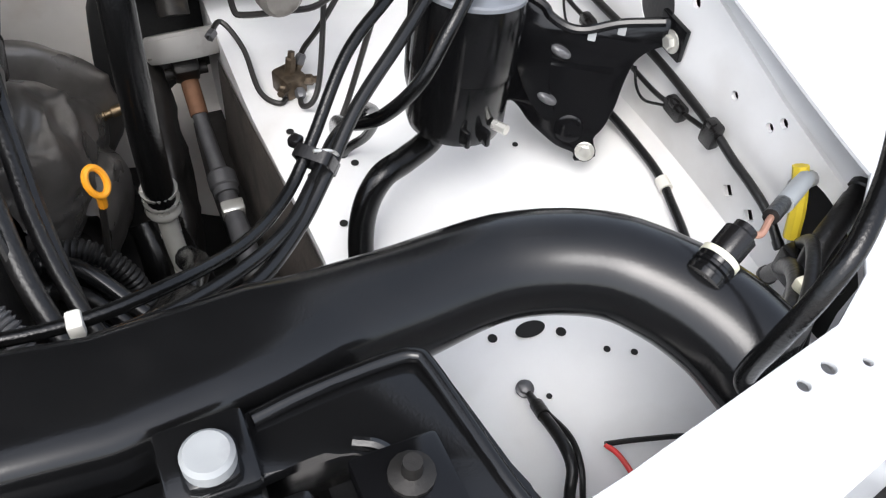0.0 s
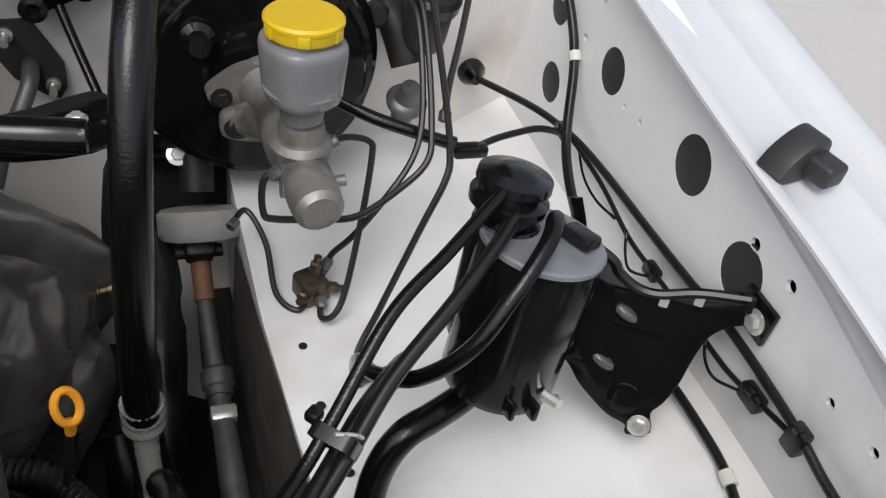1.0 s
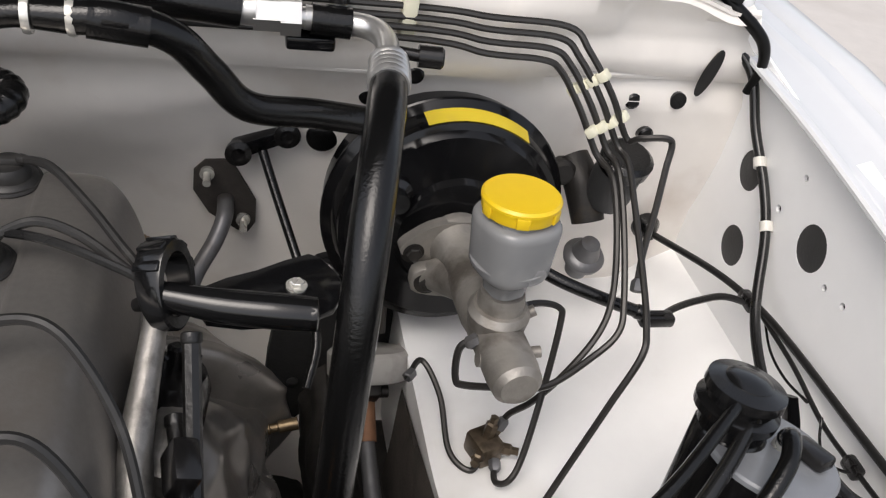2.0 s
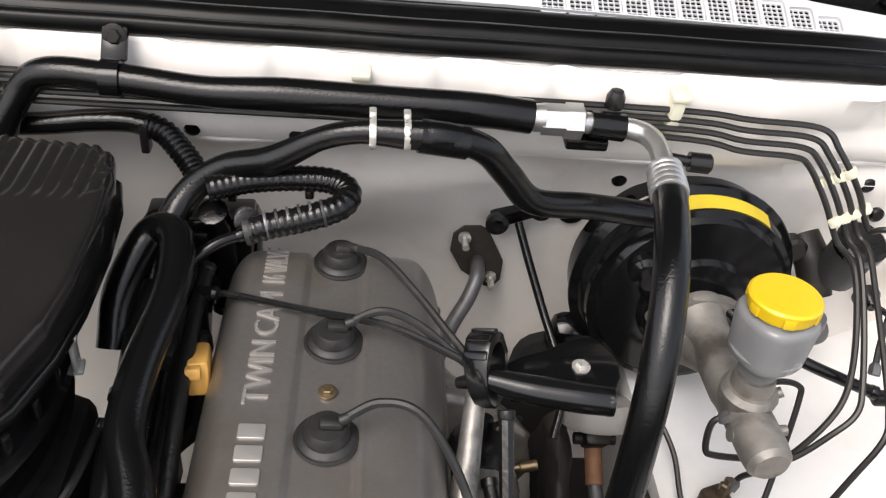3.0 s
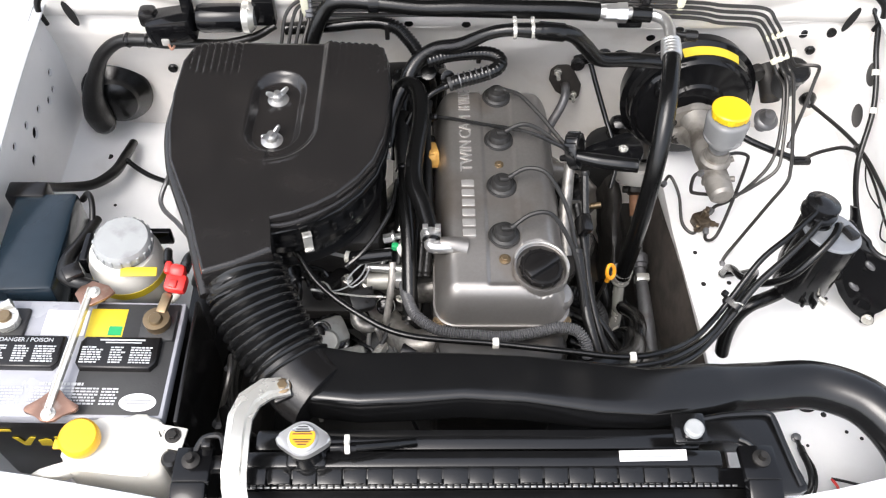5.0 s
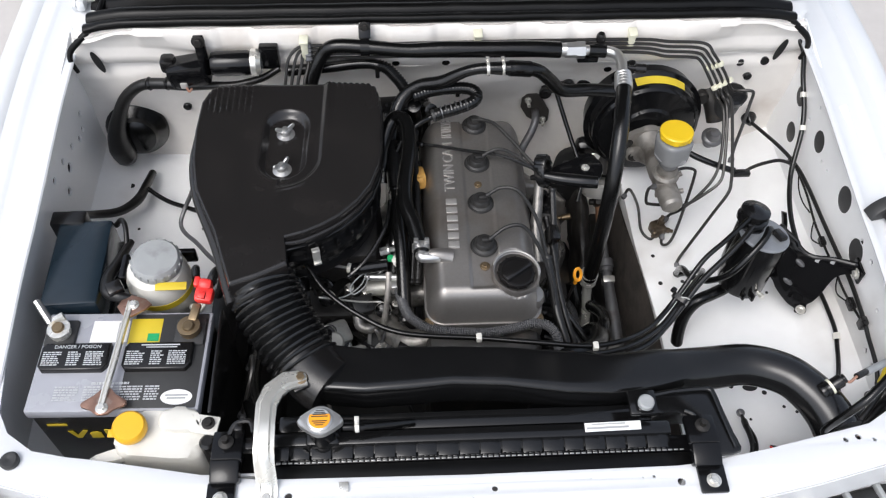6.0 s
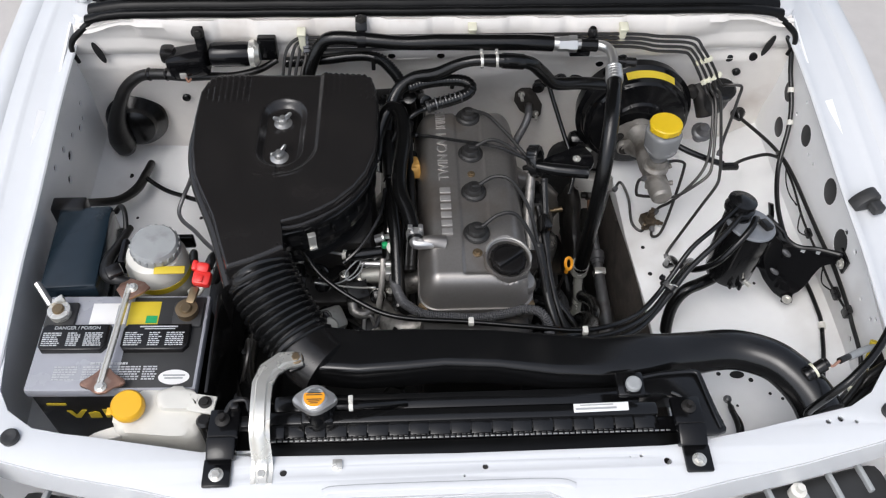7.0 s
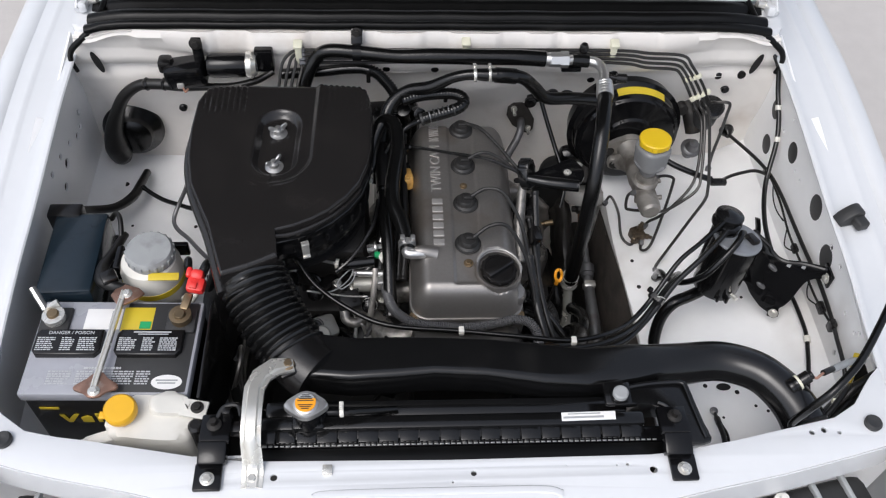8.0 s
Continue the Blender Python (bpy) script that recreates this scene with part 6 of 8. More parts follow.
for dx in (0, 0.016):
    part("lug", rbox((0.515 + dx, 0.314 - dx * 0.2, 0.842), (0.005, 0.012, 0.015), 0.002, (-8, 6, 10)), BLACKGLOSS, can)
part("stub", tube([(0.542, 0.318, 0.846), (0.548, 0.306, 0.848)], 0.0045, 8), ZINC, can)

cbr = thing("canister_bracket", "black painted steel canister bracket bolted to the wall", "bracket", (0.65, 0.34, 0.82))
BRACKET = Matrix(((0.8275, -0.213, 0.520, 0.600), (-0.5615, -0.326, 0.761, 0.410), (0.0074, -0.9211, -0.389, 0.885), (0, 0, 0, 1)))
edge = smooth2([(-0.012, -0.022), (0.004, -0.016), (0.0241, -0.0077), (0.033, 0.0006), (0.0492, 0.0078), (0.0664, 0.0074), (0.0936, -0.0029), (0.1340, -0.0110), (0.1360, 0.0080), (0.1220, 0.0170), (0.1109, 0.0299), (0.1057, 0.0513), (0.1029, 0.0728), (0.0970, 0.0928), (0.0905, 0.1052), (0.0955, 0.1209), (0.0796, 0.1278), (0.0766, 0.1204), (0.0600, 0.1162), (0.0422, 0.1056), (0.0301, 0.0968), (0.0205, 0.0865), (0.0117, 0.0811), (0.0018, 0.0845), (-0.010, 0.0783), (-0.014, 0.0588), (-0.014, 0.0332)], 3)
part("sheet", plate(edge, [ring_of(0.024, 0.040, 0.004, 12)], 0.004, BRACKET, 0.0012), BLACKPAINT, cbr, angle=50)
part("rolled_edge", moved(tube([(u, w, -0.002) for u, w in ((-0.010, -0.020), (0.0241, -0.0070), (0.033, 0.0015), (0.0492, 0.0088), (0.0664, 0.0085), (0.0936, -0.0015), (0.130, -0.0085))], 0.0042, 8, 6), BRACKET), BLACKPAINT, cbr)
part("pressing", moved(prism(smooth2([(0.012, 0.010), (0.030, 0.014), (0.040, 0.030), (0.042, 0.060), (0.052, 0.086), (0.046, 0.094), (0.030, 0.080), (0.018, 0.062), (0.010, 0.040)], 3), -0.0055, 0.002, 0.0028, 2), BRACKET), BLACKPAINT, cbr)
part("dimple", moved(lathe([(0.016, 0.003), (0.013, -0.003), (0.009, -0.0042), (0, -0.0044)], (0.068, 0.099, 0), n=24), BRACKET), BLACKPAINT, cbr)
for u, w in ((0.0715, 0.0130), (0.0957, 0.0041)):
    part("slot", moved(prism(rrect(u - 0.0035, w - 0.0042, u + 0.0035, w + 0.0042, 0.001), -0.0030, -0.0022), BRACKET), GREYCAP, cbr, "small pale square slot")
part("foot", lathe([(0.009, -0.002), (0.0095, 0), (0.009, 0.002), (0, 0.002)], (0.646, 0.3225, 0.776), (-0.52, -0.76, 0.39), 20), BLACKPAINT, cbr)
bolt((0.6455, 0.3220, 0.7775), (-0.52, -0.76, 0.39), 0.0060, cbr, ZINC)
part("ear", rbox((0.7145, 0.332, 0.884), (0.005, 0.036, 0.032), 0.001), BLACKPAINT, cbr)
bolt((0.712, 0.328, 0.881), (-1, 0, 0), 0.0068, cbr, ZINC)
# raised grey ovals stand in for slots with the pale panel behind
for u, w in ((0.0477, 0.0305), (0.0431, 0.0739)):
    part("nub", moved(lathe([(0.0095, -0.002), (0.0090, 0.003), (0.006, 0.005), (0, 0.0055)], n=20), BRACKET @ pose(u, w, -0.003, 180, 0, 20) @ Matrix.Diagonal((1.05, 0.5, 1, 1))), SHAFTGREY, cbr, "grey raised oval in place of a slot through the bracket")
part("strap", tube([(0.602, 0.442, 0.918), (0.606, 0.428, 0.895), (0.604, 0.41, 0.86), (0.598, 0.40, 0.82)], 0.006, 8, flat=(0.4, 1.4)), BLACKPAINT, cbr)

# ---- hoses, lines and cables ----
ach = thing("ac_hose", "thick black air-conditioning hose with crimped aluminium elbow", "hose", (0.3, 0.6, 0.9))
part("pipe", tube([(0.262, 0.733, 1.056), (0.297, 0.734, 1.053), (0.317, 0.725, 1.053), (0.324, 0.704, 1.053), (0.322, 0.674, 1.053), (0.320, 0.654, 1.052)], [0.010, 0.010, 0.010, 0.0095, 0.0095, 0.0095], 14), ALU, ach)
part("crimp", tube([(0.321, 0.667, 1.053), (0.320, 0.655, 1.052), (0.316, 0.628, 1.053)], [0.0150, 0.0158, 0.0158], 18, 6, ribs=(0.008, 0.0008)), ALU, ach)
part("rubber", tube([(0.3165, 0.632, 1.053), (0.309, 0.592, 1.052), (0.298, 0.536, 1.034), (0.288, 0.488, 0.984), (0.281, 0.458, 0.900), (0.277, 0.446, 0.808), (0.276, 0.447, 0.720)], 0.0142, 18), RUBBER, ach)
part("crimp", tube([(0.276, 0.450, 0.732), (0.276, 0.450, 0.700)], 0.0165, 18, 6, ribs=(0.012, 0.001)), ZINC, ach)
part("lower_pipe", tube([(0.276, 0.450, 0.705), (0.277, 0.440, 0.67), (0.280, 0.42, 0.61), (0.27, 0.40, 0.52)], 0.010, 12), ZINC, ach)
part("service_port", join(tube([(0.326, 0.688, 1.053), (0.349, 0.684, 1.052)], 0.005, 10), lathe([(0.009, 0), (0.009, 0.018), (0.007, 0.02), (0, 0.02)], (0.347, 0.684, 1.052), (1, -0.1, 0), 14)), BLACKMATT, ach)
suction = thing("ac_pipe", "black insulated air-conditioning pipe along the cowl", "pipe", (0, 0.74, 1.04))
part("insulation", tube([(-0.268, 0.690, 0.955), (-0.262, 0.705, 0.975), (-0.250, 0.726, 1.012), (-0.230, 0.740, 1.050), (-0.204, 0.741, 1.069), (-0.139, 0.734, 1.070), (-0.072, 0.728, 1.067), (-0.005, 0.728, 1.068), (0.082, 0.727, 1.067), (0.164, 0.727, 1.066), (0.212, 0.729, 1.061)], [0.0125] * 4 + [0.0135] * 3 + [0.0155] * 4, 16), RUBBER, suction)
part("pipe", tube([(0.205, 0.729, 1.061), (0.27, 0.733, 1.055)], 0.009, 14), ALU, suction)
part("nut", lathe([(0.0145, -0.012), (0.0145, 0.012)], (0.234, 0.730, 1.059), (1, -0.03, 0.02), 6), ALU, suction)
part("nut", lathe([(0.0165, -0.008), (0.0165, 0.008)], (0.251, 0.731, 1.058), (1, -0.03, 0.02), 6), ALU, suction)
part("collar", lathe([(0.012, -0.006), (0.013, 0.006)], (0.218, 0.729, 1.061), (1, -0.03, 0.02), 16), ALU, suction)
part("sleeve", tube([(0.267, 0.733, 1.055), (0.299, 0.733, 1.053)], 0.013, 14), RUBBER, suction)
part("saddle", rbox((0.268, 0.742, 1.035), (0.04, 0.03, 0.012), 0.003), BLACKPAINT, suction)
part("stud_cap", lathe([(0.009, 0), (0.009, 0.010), (0.006, 0.016), (0, 0.016)], (0.290, 0.748, 1.066), n=12), BLACKMATT, suction)
holder = thing("pipe_clip", "black steel P-clip bolted to the cowl", "clip", (-0.149, 0.745, 1.06))
part("band", lathe([(0.0138, -0.008), (0.0168, -0.008), (0.0168, 0.008), (0.0138, 0.008)], (-0.150, 0.735, 1.070), (1, 0, 0), 20), BLACKPAINT, holder)
part("tab", rbox((-0.150, 0.756, 1.092), (0.022, 0.030, 0.006), 0.002, (50, 0, 0)), BLACKPAINT, holder)
bolt((-0.150, 0.757, 1.099), (0, -1, 0.25), 0.0065, holder, DARKSTEEL)

hh = thing("heater_hose", "black heater hose with bright band clamps", "hose", (0.1, 0.7, 1.0))
part("rubber", tube([(-0.112, 0.555, 0.895), (-0.108, 0.592, 0.930), (-0.104, 0.634, 0.961), (-0.087, 0.673, 0.992), (-0.054, 0.684, 1.018), (-0.011, 0.675, 1.036), (0.029, 0.671, 1.062), (0.062, 0.668, 1.073), (0.100, 0.666, 1.074), (0.132, 0.666, 1.074), (0.166, 0.674, 1.059), (0.191, 0.683, 1.029), (0.219, 0.687, 0.999), (0.272, 0.696, 0.990), (0.340, 0.702, 0.979)], [0.0125] * 6 + [0.010] * 2 + [0.0125] * 7, 14), RUBBER, hh)
for x in (0.072, 0.100):
    clamp_on((x, 0.667, 1.0735), (1, 0.02, 0.02), 0.0122, hh, ZINC, 0.0055)
part("sleeve", tube([(0.110, 0.666, 1.074), (0.150, 0.669, 1.068)], 0.0145, 14), RUBBER, hh)
hb = thing("heater_hose", "black heater hose with ribbed end below the cowl pipe", "hose", (-0.2, 0.748, 1.015))
part("rubber", tube([(-0.30, 0.748, 1.006), (-0.221, 0.748, 1.013), (-0.179, 0.748, 1.019), (-0.145, 0.746, 1.022), (-0.125, 0.741, 1.021)], 0.0105, 14), RUBBER, hb)
part("ribbed_end", tube([(-0.127, 0.742, 1.021), (-0.112, 0.736, 1.018), (-0.098, 0.724, 1.010), (-0.086, 0.712, 1.002), (-0.074, 0.695, 0.992)], 0.0108, 16, 8, ribs=(0.0055, 0.0010)), RUBBER, hb)
part("clip", rbox((-0.130, 0.738, 1.012), (0.008, 0.014, 0.030), 0.002), BLACKMATT, hb)
hc = thing("breather_hose", "ribbed black breather hose bent over the valve cover", "hose", (0.0, 0.65, 1.0))
part("sleeve", tube([(-0.065, 0.668, 1.008), (-0.03, 0.678, 1.012), (0.01, 0.682, 1.014), (0.040, 0.680, 1.014), (0.054, 0.668, 1.012), (0.048, 0.652, 1.008), (0.020, 0.642, 1.002), (-0.012, 0.636, 0.996), (-0.026, 0.633, 0.992)], 0.0112, 16, 8, ribs=(0.0060, 0.0004)), RUBBER, hc, angle=80)
for s in range(6):
    t = s / 5
    part("tape_band", lathe([(0.0120, -0.0012), (0.0123, 0), (0.0120, 0.0012)], (0.034 - 0.046 * t, 0.6465 - 0.0095 * t, 1.0045 - 0.008 * t), (1, 0.22, 0.18), 16), SHAFTGREY if s % 2 else DARKGREY, hc, "worn grey tape edge")
part("end_ring", lathe([(0.0110, -0.003), (0.0120, 0), (0.0110, 0.003)], (-0.027, 0.633, 0.992), (1, 0.2, 0.2), 16), DARKGREY, hc)
for p in ((-0.045, 0.674, 1.006), (0.020, 0.683, 1.006)):
    part("clip", rbox(p, (0.008, 0.010, 0.024), 0.002), BLACKMATT, hc)
hose("vacuum_hose", [(-0.030, 0.633, 0.990), (-0.055, 0.62, 0.985), (-0.085, 0.60, 0.965), (-0.11, 0.57, 0.93)], 0.005, RUBBER, "thin black vacuum hose", n=10)

# crankcase hose running along the valve cover on the carburettor side
pcv = thing("crankcase_hose", "black rubber crankcase hose with spring clamp", "hose", (-0.08, 0.45, 0.95))
part("rubber", tube([(-0.125, 0.555, 0.93), (-0.122, 0.585, 0.965), (-0.103, 0.622, 0.994), (-0.080, 0.610, 1.002), (-0.074, 0.556, 0.994), (-0.083, 0.484, 0.984), (-0.083, 0.436, 0.975), (-0.070, 0.398, 0.968), (-0.060, 0.360, 0.960), (-0.058, 0.342, 0.957)], 0.0135, 16), RUBBER, pcv)
part("spring_clamp", join(lathe([(0.0138, -0.006), (0.0152, -0.006), (0.0152, 0.006), (0.0138, 0.006)], (-0.059, 0.352, 0.959), (0.05, -1, -0.1), 20), rbox((-0.067, 0.352, 0.977), (0.008, 0.010, 0.010), 0.001), rbox((-0.049, 0.352, 0.977), (0.008, 0.010, 0.010), 0.001)), ALU, pcv, "bright spring clamp")
part("spigot", tube([(-0.058, 0.346, 0.958), (-0.058, 0.336, 0.957), (-0.046, 0.334, 0.957), (-0.022, 0.336, 0.956)], 0.010, 14), ALU, pcv)

# fuel and brake lines
for k in range(4):
    zoff, yoff = -0.0085 * k, -0.002 * k
    pts = [(-0.262, 0.750 + yoff, 1.064 + zoff), (0.0, 0.752 + yoff, 1.064 + zoff), (0.34, 0.752 + yoff, 1.064 + zoff), (0.42, 0.746 + yoff, 1.062 + zoff * 1.2), (0.487 - 0.006 * k, 0.740 - 0.001 * k, 1.061 + zoff * 1.2), (0.507 - 0.006 * k, 0.728 + 0.003 * k, 1.045 - 0.008 * k), (0.534 - 0.008 * k, 0.715 + 0.002 * k, 1.010 - 0.006 * k), (0.558 - 0.009 * k, 0.711 - 0.001 * k, 0.970 - 0.005 * k)]
    ends = [
        [(0.566, 0.700, 0.977), (0.586, 0.693, 0.982), (0.594, 0.692, 0.976), (0.590, 0.682, 0.958), (0.576, 0.652, 0.930), (0.561, 0.623, 0.903), (0.553, 0.60, 0.88)],
        [(0.556, 0.690, 0.957), (0.553, 0.650, 0.938), (0.545, 0.580, 0.905), (0.539, 0.545, 0.888), (0.532, 0.527, 0.874), (0.512, 0.515, 0.830), (0.480, 0.498, 0.752), (0.462, 0.484, 0.722), (0.456, 0.470, 0.712)],
        [(0.547, 0.685, 0.950), (0.545, 0.640, 0.918), (0.538, 0.590, 0.880), (0.530, 0.568, 0.862), (0.505, 0.555, 0.845), (0.463, 0.537, 0.832), (0.43, 0.537, 0.832), (0.392, 0.537, 0.836), (0.383, 0.540, 0.842), (0.384, 0.548, 0.868), (0.398, 0.548, 0.878)],
        [(0.540, 0.678, 0.946), (0.538, 0.635, 0.912), (0.532, 0.600, 0.876), (0.518, 0.578, 0.852), (0.49, 0.562, 0.82), (0.468, 0.562, 0.785), (0.455, 0.574, 0.755), (0.447, 0.570, 0.740)],
    ][k]
    hose("brake_line", pts + ends, 0.0031, LINE, "thin dark steel brake line along the cowl and firewall", "brake line", 8, 6, group="brake lines")
for x, p in ((-0.262, 0.750), (0.060, 0.760), (0.350, 0.756)):
    c = thing("line_clip", "ivory plastic clip holding the steel lines", "clip", (x, p, 1.055), group="line clips")
    part("body", rbox((x, p, 1.056), (0.013, 0.018, 0.046), 0.003, (8, 0, 0)), IVORY, c)
    part("hook", rbox((x, p - 0.004, 1.080), (0.017, 0.020, 0.007), 0.002, (14, 0, 0)), IVORY, c)
for k in range(4):
    for f, (bx, by, bz) in enumerate(((0.521 - 0.0063 * k, 0.717 + 0.0040 * k, 1.026 - 0.0070 * k), (0.548 - 0.0090 * k, 0.712 - 0.0013 * k, 0.989 - 0.0047 * k))):
        c = thing("line_spacer", "ivory plastic spacer on a steel line", "clip", (bx, by, bz), group="line spacers")
        part("block", moved(rbox((0, 0, 0), (0.011, 0.010, 0.010), 0.002), aim((bx + 0.002, by + 0.004, bz), (0.5, -0.4, -0.6))), IVORY, c)
# left bundle of lines dropping behind the air cleaner
for k in range(4):
    x = -0.300 + k * 0.012
    hose("brake_line", [(-0.25, 0.750 - 0.002 * k, 1.064 - 0.0085 * k), (-0.275 + 0.004 * k, 0.749, 1.060 - 0.008 * k), (x + 0.006, 0.738, 1.042 - 0.004 * k), (x - 0.002, 0.715, 1.010), (x - 0.008, 0.695, 0.980), (x - 0.012, 0.68, 0.93)], 0.0031, LINE, "thin dark steel brake line behind the air cleaner", "brake line", 8, 6, group="brake lines")
    c = thing("line_spacer", "ivory plastic spacer on a steel line", "clip", (x - 0.006, 0.704, 0.993), group="line spacers")
    part("block", moved(rbox((0, 0, 0), (0.011, 0.010, 0.014), 0.002), aim((x - 0.005, 0.707, 0.998), (0.1, 0.5, 0.8))), IVORY, c)

prop = thing("proportioning_valve", "brass brake proportioning valve with line unions", "brake valve", (0.44, 0.57, 0.71))
part("body", rbox((0.434, 0.562, 0.726), (0.026, 0.030, 0.026), 0.004, (0, 0, 20)), VALVEBRASS, prop)
for d in ((0.7, 0.7, 0.3), (-0.5, -0.8, 0.2), (0.9, -0.4, 0.1), (0.2, 0.2, 1)):
    part("union", lathe([(0.006, 0), (0.006, 0.016), (0.004, 0.018), (0.004, 0.024), (0, 0.024)], V((0.434, 0.562, 0.728)) + V(d).normalized() * 0.008, d, 6), VALVEBRASS, prop)
hose("vacuum_pipe", [(0.43, 0.69, 0.882), (0.454, 0.66, 0.877), (0.493, 0.631, 0.868), (0.538, 0.612, 0.859), (0.570, 0.604, 0.851)], 0.0062, RUBBER, "black vacuum hose beside the booster", n=12)
hose("brake_line", [(0.440, 0.545, 0.727), (0.436, 0.524, 0.724), (0.446, 0.518, 0.732), (0.458, 0.530, 0.752), (0.476, 0.565, 0.808), (0.487, 0.592, 0.852), (0.485, 0.598, 0.864), (0.466, 0.598, 0.870), (0.440, 0.590, 0.872)], 0.003, LINE, "thin steel brake line looping over the apron", "brake line", 8, group="brake lines")
hose("brake_line", [(0.432, 0.556, 0.720), (0.418, 0.543, 0.716), (0.402, 0.564, 0.720), (0.400, 0.613, 0.739), (0.386, 0.647, 0.753), (0.368, 0.625, 0.752)], 0.003, LINE, "thin steel brake line bent over the apron edge", "brake line", 8, group="brake lines")

# fuel hoses from the canister to the engine
hose("fuel_hose", [(0.530, 0.402, 0.980), (0.501, 0.378, 0.981), (0.457, 0.343, 0.970), (0.416, 0.315, 0.952), (0.376, 0.275, 0.917), (0.348, 0.247, 0.901), (0.310, 0.209, 0.911), (0.26, 0.176, 0.933), (0.203, 0.164, 0.939), (0.124, 0.171, 0.942), (0.028, 0.183, 0.942), (-0.092, 0.194, 0.946), (-0.158, 0.224, 0.952), (-0.214, 0.266, 0.963), (-0.250, 0.315, 0.975), (-0.262, 0.34, 0.96)], 0.0044, RUBBER, "long black fuel hose crossing in front of the engine", n=10)
hose("fuel_hose", [(0.543, 0.371, 0.960), (0.535, 0.361, 0.972), (0.522, 0.342, 0.969), (0.496, 0.322, 0.947), (0.471, 0.313, 0.912), (0.446, 0.327, 0.874), (0.430, 0.358, 0.845), (0.432, 0.395, 0.815), (0.440, 0.425, 0.775), (0.450, 0.448, 0.725)], 0.0058, RUBBER, "black rubber fuel hose looping below the canister", n=12)
hose("fuel_hose", [(0.452, 0.450, 0.716), (0.458, 0.440, 0.735), (0.470, 0.425, 0.76), (0.468, 0.395, 0.81), (0.440, 0.345, 0.870), (0.400, 0.292, 0.902), (0.376, 0.264, 0.898), (0.345, 0.230, 0.892), (0.305, 0.195, 0.905), (0.25, 0.165, 0.922), (0.18, 0.150, 0.935), (0.10, 0.148, 0.94)], 0.0047, CABLE, "black fuel hose from the steel line to the engine", n=10)
hose("fuel_hose", [(0.528, 0.392, 0.972), (0.500, 0.360, 0.962), (0.460, 0.326, 0.945), (0.415, 0.293, 0.922), (0.380, 0.258, 0.900), (0.350, 0.228, 0.888), (0.312, 0.192, 0.892), (0.26, 0.160, 0.91)], 0.0052, CABLE, "black fuel hose strapped beside the others", n=10)
tie = thing("hose_tie", "black plastic tie round three fuel hoses", "clip", (0.374, 0.264, 0.90))
part("band", moved(plate(rrect(-0.014, -0.0145, 0.014, 0.0145, 0.006), [rrect(-0.0122, -0.0127, 0.0122, 0.0127, 0.005)], 0.009), aim((0.377, 0.268, 0.907), (0.6, 0.6, 0.45))), BLACKMATT, tie)
part("head", rbox((0.367, 0.281, 0.916), (0.009, 0.009, 0.008), 0.002, (0, 0, 40)), BLACKMATT, tie)
part("wire", tube([(0.392, 0.266, 0.908), (0.386, 0.262, 0.918), (0.374, 0.262, 0.922)], 0.0014, 6), ZINC, tie)
for p in ((0.028, 0.183, 0.943), (0.212, 0.163, 0.939)):
    c = thing("hose_marker", "small white clip on the fuel hose", "clip", p, group="hose markers")
    part("sleeve", rbox(p, (0.009, 0.013, 0.011), 0.002), MILK, c)
hose("drain_hose", [(0.510, 0.355, 0.825), (0.502, 0.356, 0.805), (0.476, 0.346, 0.800), (0.453, 0.337, 0.798), (0.437, 0.330, 0.781), (0.427, 0.320, 0.757), (0.421, 0.303, 0.730), (0.420, 0.284, 0.703), (0.42, 0.27, 0.68)], 0.0115, RUBBER, "thick black drain hose below the canister", n=16)

# wall harness on the right
hose("wall_harness", [(0.661, 0.785, 0.808), (0.690, 0.690, 0.830), (0.708, 0.632, 0.834), (0.7135, 0.572, 0.837), (0.7135, 0.480, 0.842), (0.7135, 0.405, 0.847), (0.7130, 0.356, 0.853), (0.7130, 0.308, 0.853), (0.7110, 0.249, 0.851), (0.710, 0.217, 0.846), (0.709, 0.185, 0.843), (0.708, 0.16, 0.838), (0.706, 0.135, 0.825)], 0.0039, TAPE, "black taped wiring harness along the inner fender", "harness", 10)
hose("wall_harness", [(0.708, 0.625, 0.833), (0.712, 0.56, 0.826), (0.713, 0.50, 0.815), (0.711, 0.455, 0.818), (0.711, 0.40, 0.822), (0.711, 0.366, 0.824), (0.711, 0.327, 0.826), (0.709, 0.292, 0.836), (0.709, 0.245, 0.848)], 0.0024, TAPE, "thin taped branch of the fender harness", "harness", 8)
hose("wall_harness", [(0.590, 0.608, 0.841), (0.62, 0.628, 0.836), (0.65, 0.640, 0.834), (0.68, 0.645, 0.834), (0.706, 0.632, 0.834)], 0.0036, TAPE, "short harness branch with a bare connector", "harness", 8)
hose("apron_hose", [(0.690, 0.80, 1.03), (0.706, 0.776, 1.008), (0.711, 0.745, 0.966), (0.7125, 0.699, 0.928), (0.706, 0.659, 0.896), (0.683, 0.594, 0.845), (0.668, 0.515, 0.821), (0.668, 0.43, 0.803)], 0.0050, CABLE, "black cable dropping along the inner fender", "cable", 10)
for p in ((0.709, 0.668, 0.903), (0.7125, 0.72, 0.943)):
    c = thing("cable_sleeve", "pale plastic sleeve on the fender cable", "clip", p, group="cable sleeves")
    part("band", lathe([(0.0050, -0.005), (0.0064, -0.005), (0.0064, 0.005), (0.0050, 0.005)], p, (0.1, 0.75, 0.62), 14), MILK, c)
